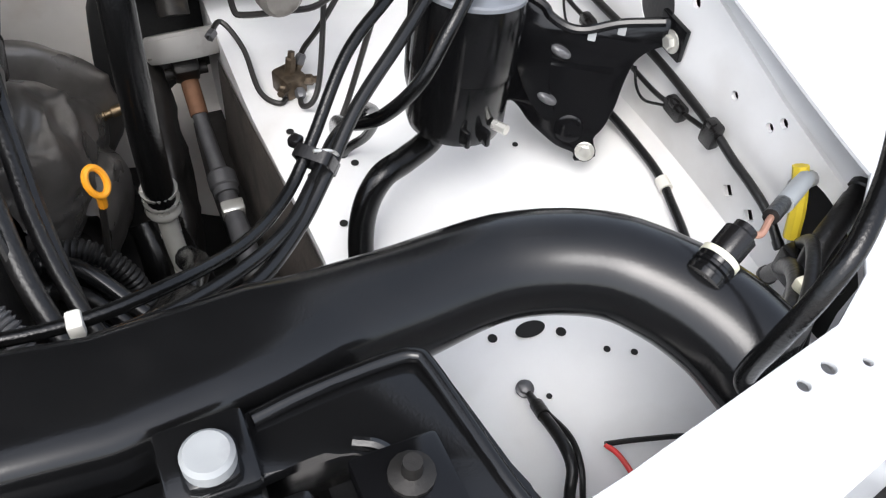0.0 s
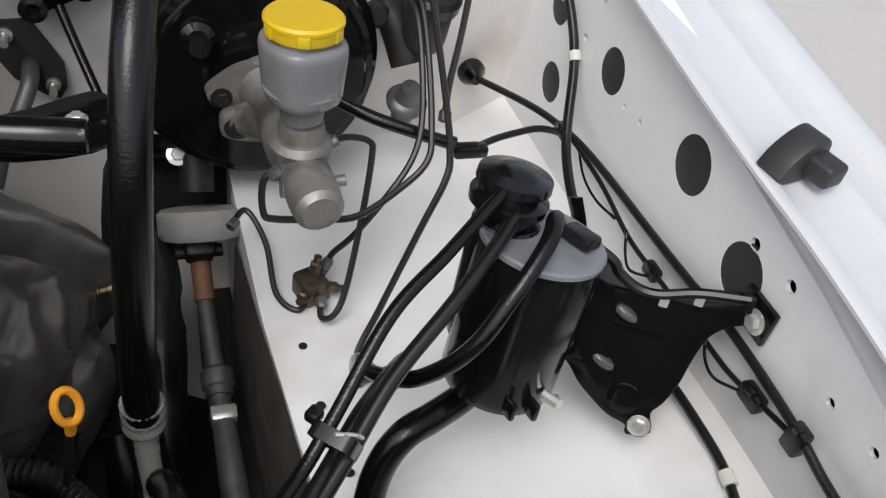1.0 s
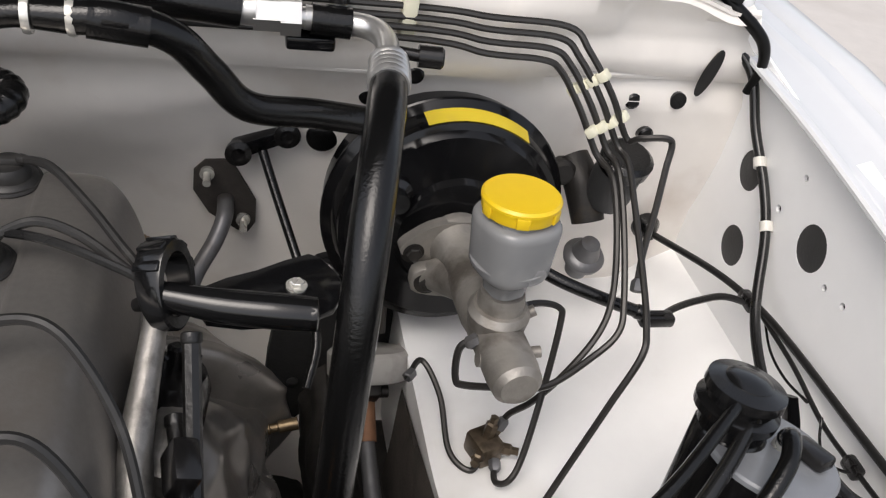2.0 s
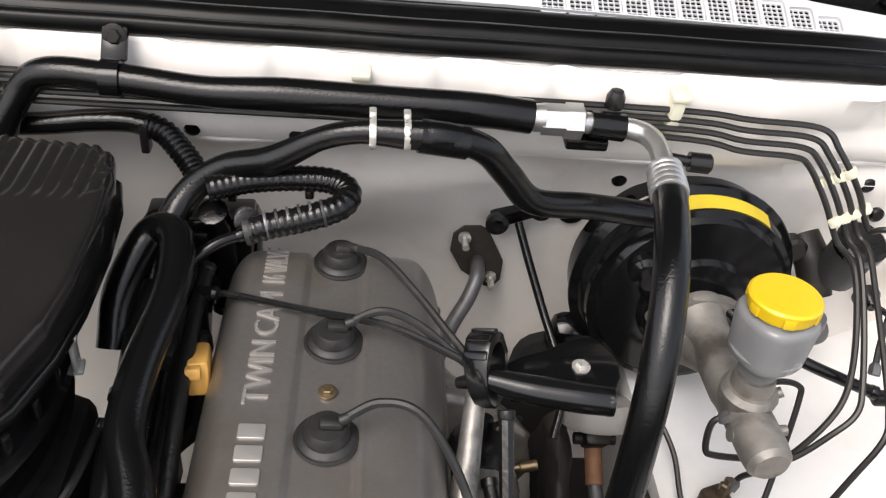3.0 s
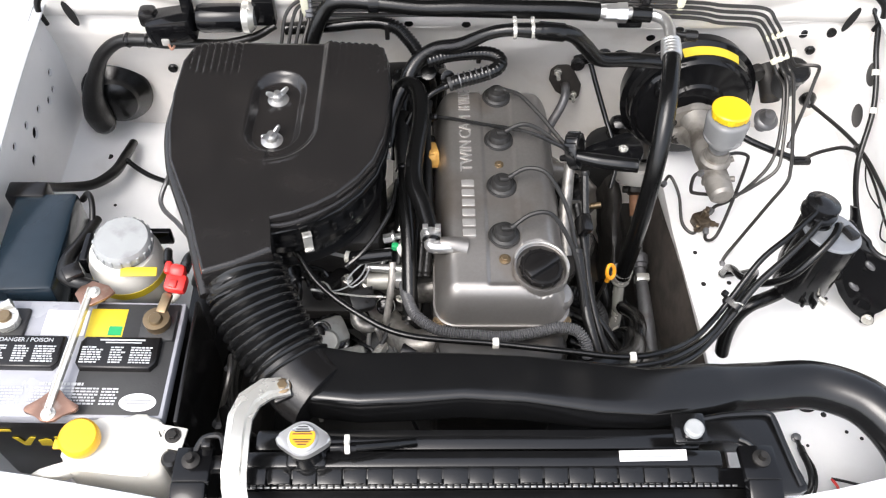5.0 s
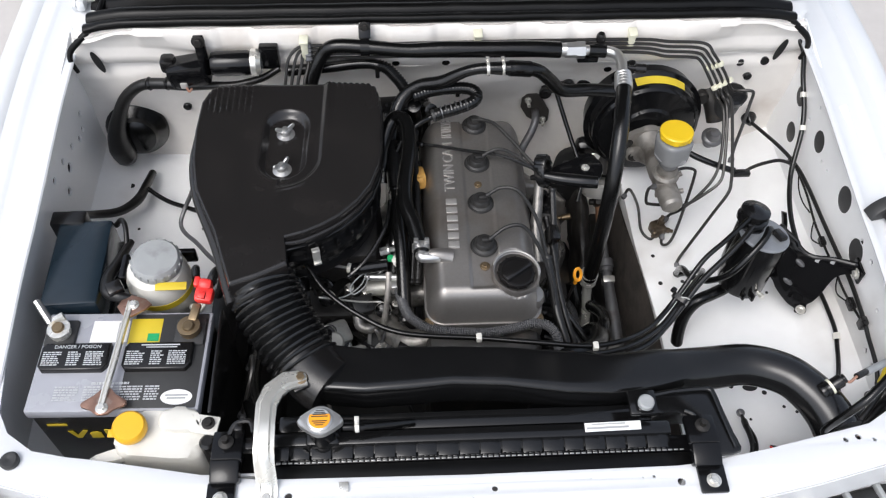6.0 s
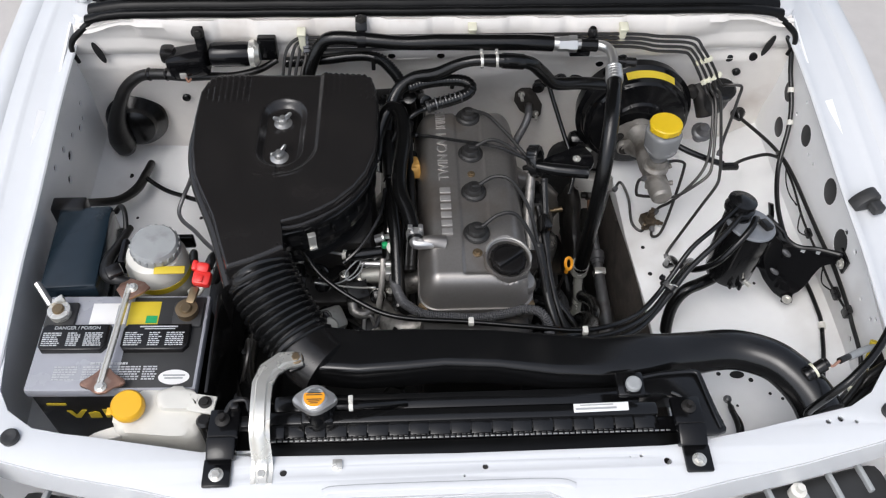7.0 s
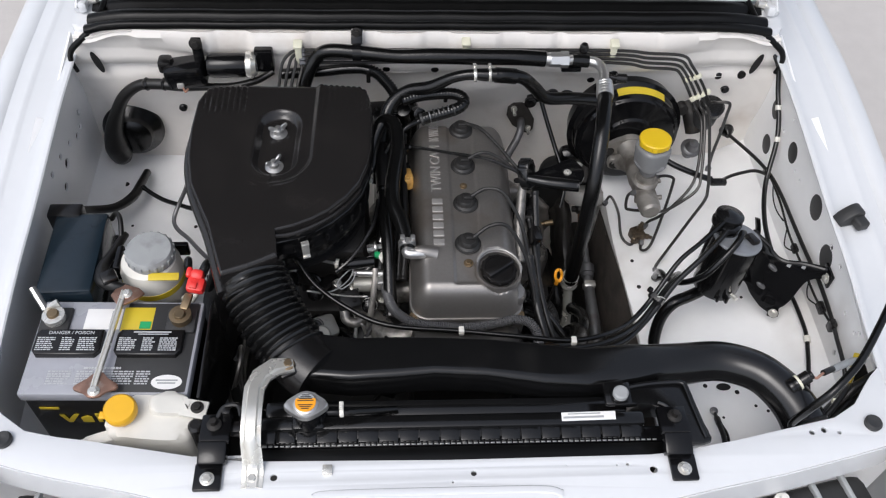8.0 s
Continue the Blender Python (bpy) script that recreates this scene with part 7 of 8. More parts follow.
hose("apron_hose", [(0.668, 0.43, 0.803), (0.676, 0.395, 0.786), (0.692, 0.360, 0.780), (0.697, 0.311, 0.777), (0.698, 0.275, 0.774), (0.692, 0.242, 0.771), (0.684, 0.207, 0.768), (0.674, 0.165, 0.758), (0.660, 0.085, 0.744)], 0.0042, CABLE, "black cable below the canister bracket", "cable", 10)
tp = thing("tape_band", "white tape band on the apron cable", "tape", (0.705, 0.258, 0.757))
part("band", tube([(0.6975, 0.270, 0.7735), (0.6958, 0.258, 0.7727)], 0.0064, 12), MILK, tp)
for nm, p, sz in (("harness_connector", (0.708, 0.293, 0.836), (0.012, 0.024, 0.015)), ("harness_clip", (0.708, 0.245, 0.849), (0.012, 0.017, 0.024)), ("harness_connector", (0.711, 0.448, 0.818), (0.011, 0.020, 0.013)), ("harness_clip", (0.703, 0.638, 0.834), (0.012, 0.026, 0.012)), ("harness_connector", (0.588, 0.607, 0.841), (0.034, 0.014, 0.012))):
    c = thing(nm, "black plastic wiring connector on the harness", "connector", p, group="harness connectors")
    part("shell", rbox(p, sz, 0.003, (0, 0, 0)), BLACKMATT, c)
    part("latch", rbox((p[0] - 0.004, p[1], p[2] + sz[2] * 0.5), (sz[0] * 0.6, sz[1] * 0.35, 0.006), 0.001), BLACKMATT, c)
for k, pts in enumerate(([(0.711, 0.50, 0.820), (0.706, 0.485, 0.808), (0.700, 0.465, 0.806), (0.703, 0.448, 0.814), (0.709, 0.44, 0.82)], [(0.709, 0.36, 0.83), (0.704, 0.345, 0.82), (0.699, 0.325, 0.822), (0.702, 0.305, 0.832), (0.707, 0.292, 0.838)], [(0.712, 0.62, 0.832), (0.706, 0.585, 0.818), (0.704, 0.55, 0.816), (0.709, 0.52, 0.818)])):
    hose("loose_wire", pts, 0.0014, CABLE, "thin loose wire sagging from the wall harness", "cable", 6, group="loose wires")
gr = thing("grommet", "black rubber grommet in the firewall", "grommet", (0.661, 0.783, 0.81))
part("cup", lathe([(0.016, 0), (0.016, 0.006), (0.009, 0.016), (0.006, 0.022), (0, 0.022)], (0.661, 0.797, 0.809), (0, -1, 0), 20), RUBBER, gr)
fb = thing("fender_stop", "dark grey rubber block on the fender rim", "rubber stop", (0.71, 0.363, 1.0))
STOPPOSE = pose(0.734, 0.372, 0.008, 0, 0, 14)
part("block", moved(plate(smooth2([(-0.020, 0.973), (-0.020, 0.982), (-0.013, 0.990), (-0.002, 0.997), (0.008, 1.000), (0.015, 0.998), (0.018, 0.990), (0.018, 0.973)], 2), [], 0.024, Matrix(((1, 0, 0, 0), (0, 0, -1, 0.013), (0, 1, 0, 0), (0, 0, 0, 1))), 0.003), STOPPOSE), DARKGREY, fb)
part("lip", moved(rbox((0.009, -0.002, 0.983), (0.022, 0.033, 0.018), 0.004, (0, 0, 0), 3), STOPPOSE), DARKGREY, fb)

# ---- right front corner: sensor, lamp wiring ----
sens = thing("air_temperature_sensor", "black sensor plug with orange seal in the duct", "sensor", (0.56, 0.07, 0.94))
sd = V((0.75, 0.30, 0.35)).normalized()
part("boss", lathe([(0.0125, 0), (0.0128, 0.004), (0.0112, 0.005), (0.0112, 0.007), (0.0128, 0.008), (0.0128, 0.010), (0.0115, 0.011), (0.012, 0.014), (0, 0.014)], (0.543, 0.066, 0.946), sd, 20), BLACKGLOSS, sens)
part("seal", lathe([(0.0125, 0), (0.0125, 0.004), (0, 0.004)], V((0.543, 0.066, 0.946)) + sd * 0.014, sd, 20), IVORY, sens, "pale seal ring")
part("plug", lathe([(0.0095, 0), (0.0105, 0.004), (0.0105, 0.017), (0.0075, 0.019), (0.0075, 0.023), (0, 0.023)], V((0.543, 0.066, 0.946)) + sd * 0.018, sd, 16), BLACKMATT, sens)
part("wire", tube([V((0.543, 0.066, 0.946)) + sd * 0.039, (0.584, 0.074, 0.960), (0.594, 0.080, 0.962), (0.604, 0.086, 0.960)], 0.0022, 8), COPPERWIRE, sens)
part("sleeve", tube([(0.597, 0.082, 0.962), (0.612, 0.090, 0.957), (0.624, 0.097, 0.950)], 0.0052, 10), TAPE, sens)
part("sheath", tube([(0.620, 0.094, 0.952), (0.642, 0.106, 0.944), (0.67, 0.122, 0.928), (0.70, 0.14, 0.90), (0.74, 0.16, 0.87)], 0.0062, 10), GREYCAP, sens)
hose("lamp_cable", [(0.548, -0.016, 0.925), (0.536, -0.006, 0.931), (0.530, 0.003, 0.940), (0.530, 0.004, 0.955), (0.534, 0.002, 0.98), (0.546, 0.003, 1.014), (0.566, 0.013, 1.037), (0.605, 0.046, 1.055), (0.645, 0.096, 1.072), (0.70, 0.17, 1.08), (0.77, 0.26, 1.06), (0.82, 0.33, 1.025)], 0.0060, RUBBER, "thick black cable across the front corner", "cable", 12)
hose("lamp_cable", [(0.70, 0.13, 0.80), (0.672, 0.10, 0.86), (0.640, 0.068, 0.89), (0.60, 0.035, 0.90), (0.56, 0.0, 0.89)], 0.007, TAPE, "black taped lamp harness in the corner", "cable", 10)
hose("lamp_cable", [(0.70, 0.12, 0.85), (0.665, 0.09, 0.90), (0.63, 0.055, 0.91), (0.59, 0.02, 0.895)], 0.005, TAPE, "black taped lamp harness in the corner", "cable", 10)
lk = thing("lamp_connector", "yellow-taped lamp connector in the wall opening", "connector", (0.70, 0.13, 0.87))
part("tape", tube([(0.7, 0.150, 0.905), (0.698, 0.135, 0.880), (0.695, 0.125, 0.855)], 0.006, 8), YELLOWLABEL, lk)
part("shell", rbox((0.69, 0.10, 0.85), (0.03, 0.035, 0.03), 0.005), BLACKMATT, lk)
part("tag", rbox((0.632, 0.060, 0.905), (0.010, 0.012, 0.010), 0.002), IVORY, lk)
for k, pts in enumerate(([(0.735, 0.12, 0.90), (0.705, 0.105, 0.895), (0.675, 0.09, 0.885), (0.655, 0.072, 0.86), (0.64, 0.05, 0.82)], [(0.735, 0.10, 0.86), (0.70, 0.09, 0.87), (0.672, 0.075, 0.875), (0.645, 0.055, 0.87), (0.61, 0.03, 0.85)], [(0.73, 0.09, 0.82), (0.70, 0.085, 0.835), (0.675, 0.07, 0.84), (0.65, 0.045, 0.83), (0.62, 0.02, 0.80)])):
    hose("lamp_cable", pts, 0.009 - 0.002 * k, TAPE, "black taped lamp harness in the corner", "cable", 10)
hd = thing("ground_strap", "black taped ground wire bolted to the apron", "cable", (0.50, 0.138, 0.73))
part("eyelet", lathe([(0.0075, 0), (0.0075, 0.002), (0.0055, 0.003), (0.0055, 0.007), (0.003, 0.0085), (0, 0.0085)], (0.498, 0.138, 0.7335), (0, -0.2, 1), 16), SHAFTGREY, hd)
part("lead", tube([(0.498, 0.132, 0.737), (0.495, 0.109, 0.748), (0.495, 0.079, 0.757), (0.492, 0.057, 0.757), (0.483, 0.040, 0.745), (0.476, 0.01, 0.70)], [0.003, 0.0046, 0.0048, 0.0046, 0.0044, 0.004], 10), TAPE, hd)
part("strand", tube([(0.500, 0.106, 0.747), (0.503, 0.079, 0.756), (0.499, 0.056, 0.757), (0.492, 0.036, 0.745), (0.488, 0.01, 0.70)], 0.0024, 8), TAPE, hd)
part("tape_wrap", tube([(0.4965, 0.118, 0.744), (0.495, 0.104, 0.7505)], 0.0056, 10), TAPE, hd)
hw = thing("horn_wire", "thin red and black wire pair near the apron", "cable", (0.57, 0.06, 0.73))
part("wire", tube([(0.527, 0.067, 0.750), (0.552, 0.061, 0.750), (0.595, 0.048, 0.750), (0.64, 0.03, 0.745)], 0.0022, 8), TAPE, hw)
part("wire", tube([(0.527, 0.067, 0.750), (0.534, 0.054, 0.747), (0.537, 0.030, 0.74), (0.535, -0.01, 0.72)], 0.0022, 8), RED, hw)

# black hoses and an added black filler box low between the air cleaner and the firewall
wb = thing("rear_filler", "black filler box added in the dark gap before the firewall", "wiring box", (-0.085, 0.715, 0.86))
part("case", rbox((-0.082, 0.722, 0.890), (0.105, 0.050, 0.100), 0.010, (-8, 0, 4)), BLACKMATT, wb)
part("lid", rbox((-0.082, 0.716, 0.944), (0.098, 0.046, 0.012), 0.004, (-8, 0, 4)), BLACKGLOSS, wb)
part("latch", rbox((-0.082, 0.690, 0.930), (0.020, 0.006, 0.024), 0.002, (-8, 0, 4)), BLACKMATT, wb)
for k, pts in enumerate(([(-0.106, 0.660, 0.975), (-0.112, 0.672, 0.945), (-0.114, 0.676, 0.90), (-0.112, 0.67, 0.84)], [(-0.062, 0.668, 0.985), (-0.058, 0.680, 0.955), (-0.056, 0.684, 0.92), (-0.06, 0.68, 0.86)], [(-0.030, 0.655, 0.985), (-0.038, 0.684, 0.965), (-0.042, 0.692, 0.93), (-0.046, 0.69, 0.87)], [(-0.128, 0.640, 0.955), (-0.134, 0.662, 0.925), (-0.136, 0.67, 0.88), (-0.130, 0.66, 0.82)])):
    hose("coolant_hose", pts, 0.0125 - 0.001 * k, RUBBER, "black coolant hose dropping behind the valve cover", "hose", 12, group="rear coolant hoses")

# ---- left rear corner ----
wm = thing("wiper_motor", "black wiper motor on the cowl face", "wiper motor", (-0.40, 0.74, 1.03))
part("can", lathe([(0.012, 0), (0.021, 0.004), (0.0235, 0.012), (0.0235, 0.070), (0.0225, 0.074), (0.0225, 0.080), (0, 0.080)], (-0.440, 0.738, 1.035), (1, 0, 0.02), 28), BLACKPAINT, wm)
part("end_bell", lathe([(0.026, 0), (0.026, 0.010), (0.018, 0.018), (0, 0.018)], (-0.362, 0.738, 1.037), (1, 0, 0.02), 24), ZINC, wm)
part("gearcase", rbox((-0.480, 0.735, 1.022), (0.080, 0.050, 0.050), 0.012, (0, -10, 0)), BLACKPAINT, wm)
part("bracket", rbox((-0.453, 0.748, 1.062), (0.020, 0.010, 0.060), 0.003), BLACKPAINT, wm)
part("bracket", rbox((-0.330, 0.752, 1.040), (0.036, 0.020, 0.050), 0.004), BLACKPAINT, wm)
bolt((-0.453, 0.742, 1.084), (0, -1, 0.2), 0.008, wm, DARKSTEEL)
part("plug", rbox((-0.490, 0.714, 1.008), (0.014, 0.014, 0.014), 0.003), RUBBERDISC, wm)
part("wire", tube([(-0.486, 0.708, 1.006), (-0.482, 0.704, 0.998), (-0.476, 0.705, 1.005)], 0.002, 6), COPPERWIRE, wm)
part("boot", rbox((-0.518, 0.742, 1.035), (0.028, 0.03, 0.03), 0.008), BLACKMATT, wm)
hz = thing("wiper_harness", "black taped harness bending down the firewall", "harness", (-0.56, 0.76, 0.95))
part("loom", tube([(-0.315, 0.745, 1.015), (-0.35, 0.735, 1.000), (-0.40, 0.732, 0.988), (-0.45, 0.738, 0.982), (-0.50, 0.748, 0.975), (-0.545, 0.757, 0.972), (-0.590, 0.765, 0.962), (-0.625, 0.762, 0.935), (-0.648, 0.755, 0.895), (-0.664, 0.750, 0.85), (-0.668, 0.748, 0.81), (-0.664, 0.750, 0.782), (-0.655, 0.755, 0.770)], [0.006, 0.007, 0.007, 0.008, 0.011, 0.011, 0.011, 0.012, 0.014, 0.019, 0.025, 0.024, 0.014], 16), TAPE, hz)
part("tie", lathe([(0.0115, -0.004), (0.0135, 0), (0.0115, 0.004)], (-0.572, 0.762, 0.968), (1, -0.1, 0.2), 16), BLACKMATT, hz)
part("tie", lathe([(0.0115, -0.004), (0.0135, 0), (0.0115, 0.004)], (-0.535, 0.756, 0.973), (1, -0.1, 0.1), 16), BLACKMATT, hz)
bo = thing("harness_boot", "large black rubber grommet on the firewall", "grommet", (-0.645, 0.79, 0.81))
part("cup", lathe([(0.060, -0.01), (0.064, 0.004), (0.060, 0.012), (0.045, 0.022), (0.040, 0.036), (0.026, 0.044), (0, 0.044)], (-0.640, 0.798, 0.815), (0.1, -1, 0.15), 32), RUBBER, bo)
hose("vacuum_hose", [(-0.665, 0.470, 0.90), (-0.690, 0.50, 0.89), (-0.699, 0.535, 0.85), (-0.686, 0.568, 0.81), (-0.652, 0.600, 0.78), (-0.626, 0.640, 0.768), (-0.619, 0.69, 0.757), (-0.618, 0.736, 0.742)], [0.007, 0.007, 0.0075, 0.008, 0.009, 0.010, 0.009, 0.008], TAPE, "black taped hose from relay box to apron fitting", n=12)
hose("vacuum_hose", [(-0.612, 0.672, 0.763), (-0.585, 0.648, 0.766), (-0.558, 0.628, 0.770), (-0.525, 0.604, 0.784), (-0.495, 0.580, 0.80), (-0.45, 0.55, 0.82)], 0.0048, RUBBER, "thin black hose leading to the air cleaner", n=10)
hose("apron_line", [(-0.480, 0.618, 0.88), (-0.500, 0.606, 0.83), (-0.518, 0.594, 0.797), (-0.528, 0.568, 0.780), (-0.518, 0.543, 0.779), (-0.490, 0.512, 0.785), (-0.462, 0.476, 0.792), (-0.435, 0.444, 0.80)], 0.0042, SHAFTGREY, "thin grey steel line bent over the apron", "line", 8)
hose("relay_cable", [(-0.60, 0.462, 0.905), (-0.585, 0.458, 0.925), (-0.574, 0.440, 0.928), (-0.570, 0.41, 0.915), (-0.572, 0.37, 0.89)], 0.0045, TAPE, "black taped cable over the relay box", "cable", 10)
bw = thing("battery_harness", "black taped wiring bunch behind the battery", "harness", (-0.55, 0.29, 0.94))
part("loom", tube([(-0.566, 0.42, 0.91), (-0.572, 0.37, 0.925), (-0.578, 0.32, 0.940), (-0.570, 0.29, 0.947), (-0.55, 0.280, 0.946), (-0.525, 0.278, 0.94)], [0.007, 0.008, 0.010, 0.012, 0.010, 0.006], 10), TAPE, bw)
part("plug", rbox((-0.556, 0.288, 0.958), (0.026, 0.022, 0.018), 0.004, (10, 0, 30)), BLACKMATT, bw)
part("tag", rbox((-0.470, 0.296, 0.948), (0.050, 0.014, 0.003), 0.001, (10, 5, 4)), YELLOWLABEL, bw, "yellow tape tag")

# ---- firewall fittings ----
hp = thing("heater_plate", "dark oval steel plate with two studs and pipe", "plate", (0.20, 0.80, 0.81))
part("sheet", moved(plate([(-0.018, 0.053), (-0.029, 0.041), (-0.030, 0.018), (-0.015, -0.010), (0.014, -0.032), (0.024, -0.034), (0.031, -0.022), (0.031, 0.005), (0.009, 0.048), (0.0, 0.054)], [], 0.005, None, 0.001), Matrix(((1, 0, 0, 0.200), (0, 0, -1, 0.832), (0, 1, 0, 0.802), (0, 0, 0, 1)))), FRAMEBROWN, hp)
for x, z in ((0.183, 0.842), (0.219, 0.785)):
    part("stud", lathe([(0.0075, 0), (0.0075, 0.006), (0.004, 0.007), (0.004, 0.024), (0, 0.024)], (x, 0.831, z), (0, -1, 0.05), 12), ZINC, hp)
part("pipe", tube([(0.201, 0.830, 0.810), (0.200, 0.806, 0.803), (0.190, 0.788, 0.784), (0.172, 0.768, 0.758), (0.158, 0.748, 0.72)], 0.0085, 12), SHAFTGREY, hp)
fp = thing("firewall_plug", "round black disc in place of a small dark firewall hole", "plug", (0.289, 0.80, 0.906))
part("disc", lathe([(0.016, -0.01), (0.016, 0.003), (0.012, 0.006), (0, 0.006)], (0.293, 0.812, 0.900), (0, -1, 0.05), 24), RUBBER, fp)
vl = thing("hose_bracket", "black two-bolt hose bracket on the firewall", "bracket", (0.22, 0.79, 0.915))
part("body", rbox((0.236, 0.818, 0.890), (0.062, 0.022, 0.018), 0.006, (0, -24, 0)), BLACKPAINT, vl)
for x, z in ((0.213, 0.879), (0.259, 0.901)):
    part("eye", lathe([(0.012, 0), (0.013, 0.008), (0.007, 0.010), (0.006, 0.006), (0, 0.006)], (x, 0.813, z), (0, -1, 0.1), 20), BLACKMATT, vl)
part("pipe", tube([(0.236, 0.806, 0.884), (0.248, 0.780, 0.855), (0.266, 0.740, 0.815), (0.281, 0.700, 0.785), (0.286, 0.665, 0.76), (0.276, 0.632, 0.735)], 0.0048, 10), RUBBER, vl)
# black discs stand in for small firewall holes, their shade as colour
for x, z in ((0.002, 1.004), (0.366, 0.993), (-0.095, 1.005), (0.598, 0.964), (0.624, 0.926), (-0.524, 0.874), (0.330, 0.955)):
    g = thing("hole_disc", "black disc in place of a small dark firewall hole", "plug", (x, 0.79, z), group="firewall plugs")
    part("disc", lathe([(0.0085, -0.01), (0.0085, 0.003), (0.006, 0.005), (0, 0.005)], (x, 0.797 if z < 0.98 else 0.770, z), (0, -1, 0.1), 14), RUBBER, g)
for k, (x, z) in enumerate(((0.658, 1.010), (0.646, 0.968))):
    g = thing("hole_disc", "black disc in place of a small dark firewall hole", "plug", (x, 0.79, z), group="firewall plugs")
    part("disc", lathe([(0.009, -0.01), (0.009, 0.002), (0, 0.003)], (x, 0.794, z), (0, -1, 0.1), 14), RUBBER, g)

# ---- steering shaft and lower right side ----
sh = thing("steering_shaft", "steering shaft with pale rubber coupling and rusty joint", "steering shaft", (0.345, 0.6, 0.64))
part("coupling", lathe([(0.040, 0), (0.0445, 0.004), (0.0445, 0.026), (0.041, 0.031), (0.020, 0.031), (0, 0.028)], (0.350, 0.722, 0.696), (0.0, -0.50, -0.72), 36), RUBBERDISC, sh, "pale rubber coupling disc")
part("yoke", join(rbox((0.345, 0.692, 0.668), (0.030, 0.028, 0.036), 0.006, (30, 0, 0)), lathe([(0.007, -0.024), (0.007, 0.024)], (0.345, 0.690, 0.664), (1, 0, 0), 10)), DARKSTEEL, sh)
part("rusty_end", tube([(0.346, 0.688, 0.650), (0.346, 0.652, 0.628)], 0.0105, 12), RUST, sh)
part("shaft", tube([(0.346, 0.652, 0.628), (0.347, 0.60, 0.612), (0.348, 0.54, 0.594), (0.349, 0.46, 0.580), (0.350, 0.36, 0.56), (0.350, 0.25, 0.54)], [0.0085, 0.009, 0.011, 0.0135, 0.0135, 0.0135], 12), SHAFTGREY, sh)
part("collar", lathe([(0.013, -0.016), (0.0165, -0.012), (0.0165, 0.004), (0.014, 0.006), (0.014, 0.014)], (0.348, 0.562, 0.600), (0.0, -0.96, -0.28), 16), SHAFTGREY, sh)
part("collar", rbox((0.349, 0.528, 0.592), (0.026, 0.016, 0.024), 0.003, (12, 0, 0)), ZINC, sh)
part("column", tube([(0.355, 0.80, 0.80), (0.348, 0.730, 0.712)], 0.018, 14), DARKSTEEL, sh)
part("shield", rbox((0.338, 0.770, 0.755), (0.105, 0.035, 0.07), 0.014, (25, 0, 0)), BLACKPAINT, sh)
bolt((0.332, 0.748, 0.748), (0, -0.7, 0.7), 0.0075, sh)
for a in (20, 100, 200, 290):
    bolt(V((0.345, 0.7065, 0.6777)) + V((0.031 * math.cos(radians(a)), 0.0255 * math.sin(radians(a)), -0.0177 * math.sin(radians(a)))), (0, -0.50, -0.72), 0.006, sh)
# added black pad: the deep shade round the steering joint as colour
pad = thing("shade_pad", "black pad added on the lower firewall in place of shade", "insulation", (0.325, 0.80, 0.64))
part("felt", moved(prism(smooth2([(-0.072, -0.115), (0.055, -0.115), (0.058, 0.02), (0.050, 0.075), (0.0, 0.088), (-0.055, 0.080), (-0.074, 0.03)], 3), 0, 0.014, 0.004), Matrix(((1, 0, 0, 0.328), (0, 0, -1, 0.800), (0, 1, 0, 0.640), (0, 0, 0, 1)))), SHADEBLACK, pad)
for dx, dz in ((-0.05, 0.05), (0.035, 0.06), (-0.05, -0.06), (0.04, -0.05)):
    part("clip", lathe([(0.007, 0), (0.007, 0.002), (0.003, 0.004), (0, 0.004)], (0.328 + dx, 0.786, 0.640 + dz), (0, -1, 0), 12), DARKGREY, pad)
rail = thing("frame_rail", "dusty brown chassis rail below the apron", "frame rail", (0.34, 0.4, 0.55), kind="structure")
part("beam", rbox((0.372, 0.38, 0.480), (0.050, 0.78, 0.10), 0.01), GRIME, rail)
part("gusset", strip(None, [[V((apron_edge(y) - 0.0020, y, 0.706 - 0.02 * max(0, (y - 0.5) / 0.1))), V((apron_edge(y) - 0.005, y, 0.68)), V((apron_edge(y) - 0.006, y, 0.66)), V((apron_edge(y) - 0.007, y, 0.60)), V((apron_edge(y) - 0.010, y, 0.53))] for y in (0.05, 0.15, 0.3, 0.40, 0.46, 0.53, 0.60, 0.68)]), FELTBROWN, rail)
lrail = thing("frame_rail", "dusty brown chassis rail below the apron", "frame rail", (-0.36, 0.4, 0.55), kind="structure")
part("beam", rbox((-0.37, 0.38, 0.545), (0.06, 0.78, 0.12), 0.01), FRAMEBROWN, lrail)
dp = thing("dipstick", "orange dipstick ring on a thin tube", "dipstick", (0.231, 0.386, 0.80))
part("ring", moved(tube([V((0.0085 * math.cos(a), 0, 0.0125 * math.sin(a))) for a in [2 * math.pi * k / 24 for k in range(25)]], 0.0030, 8, sharp=True), pose(0.231, 0.386, 0.820, -25, 0, 40)), ORANGE, dp, "orange pull ring")
part("stem", tube([(0.231, 0.387, 0.803), (0.230, 0.388, 0.79)], 0.004, 8), ORANGE, dp)
part("tube", tube([(0.230, 0.388, 0.795), (0.222, 0.385, 0.74), (0.21, 0.38, 0.66), (0.19, 0.37, 0.58)], 0.003, 8), DARKSTEEL, dp)
hose("radiator_hose", [(0.15, 0.20, 0.84), (0.20, 0.21, 0.83), (0.245, 0.24, 0.80), (0.27, 0.30, 0.75), (0.272, 0.34, 0.69), (0.25, 0.36, 0.62)], 0.019, RUBBER, "black lower radiator hose beside the engine", n=16)
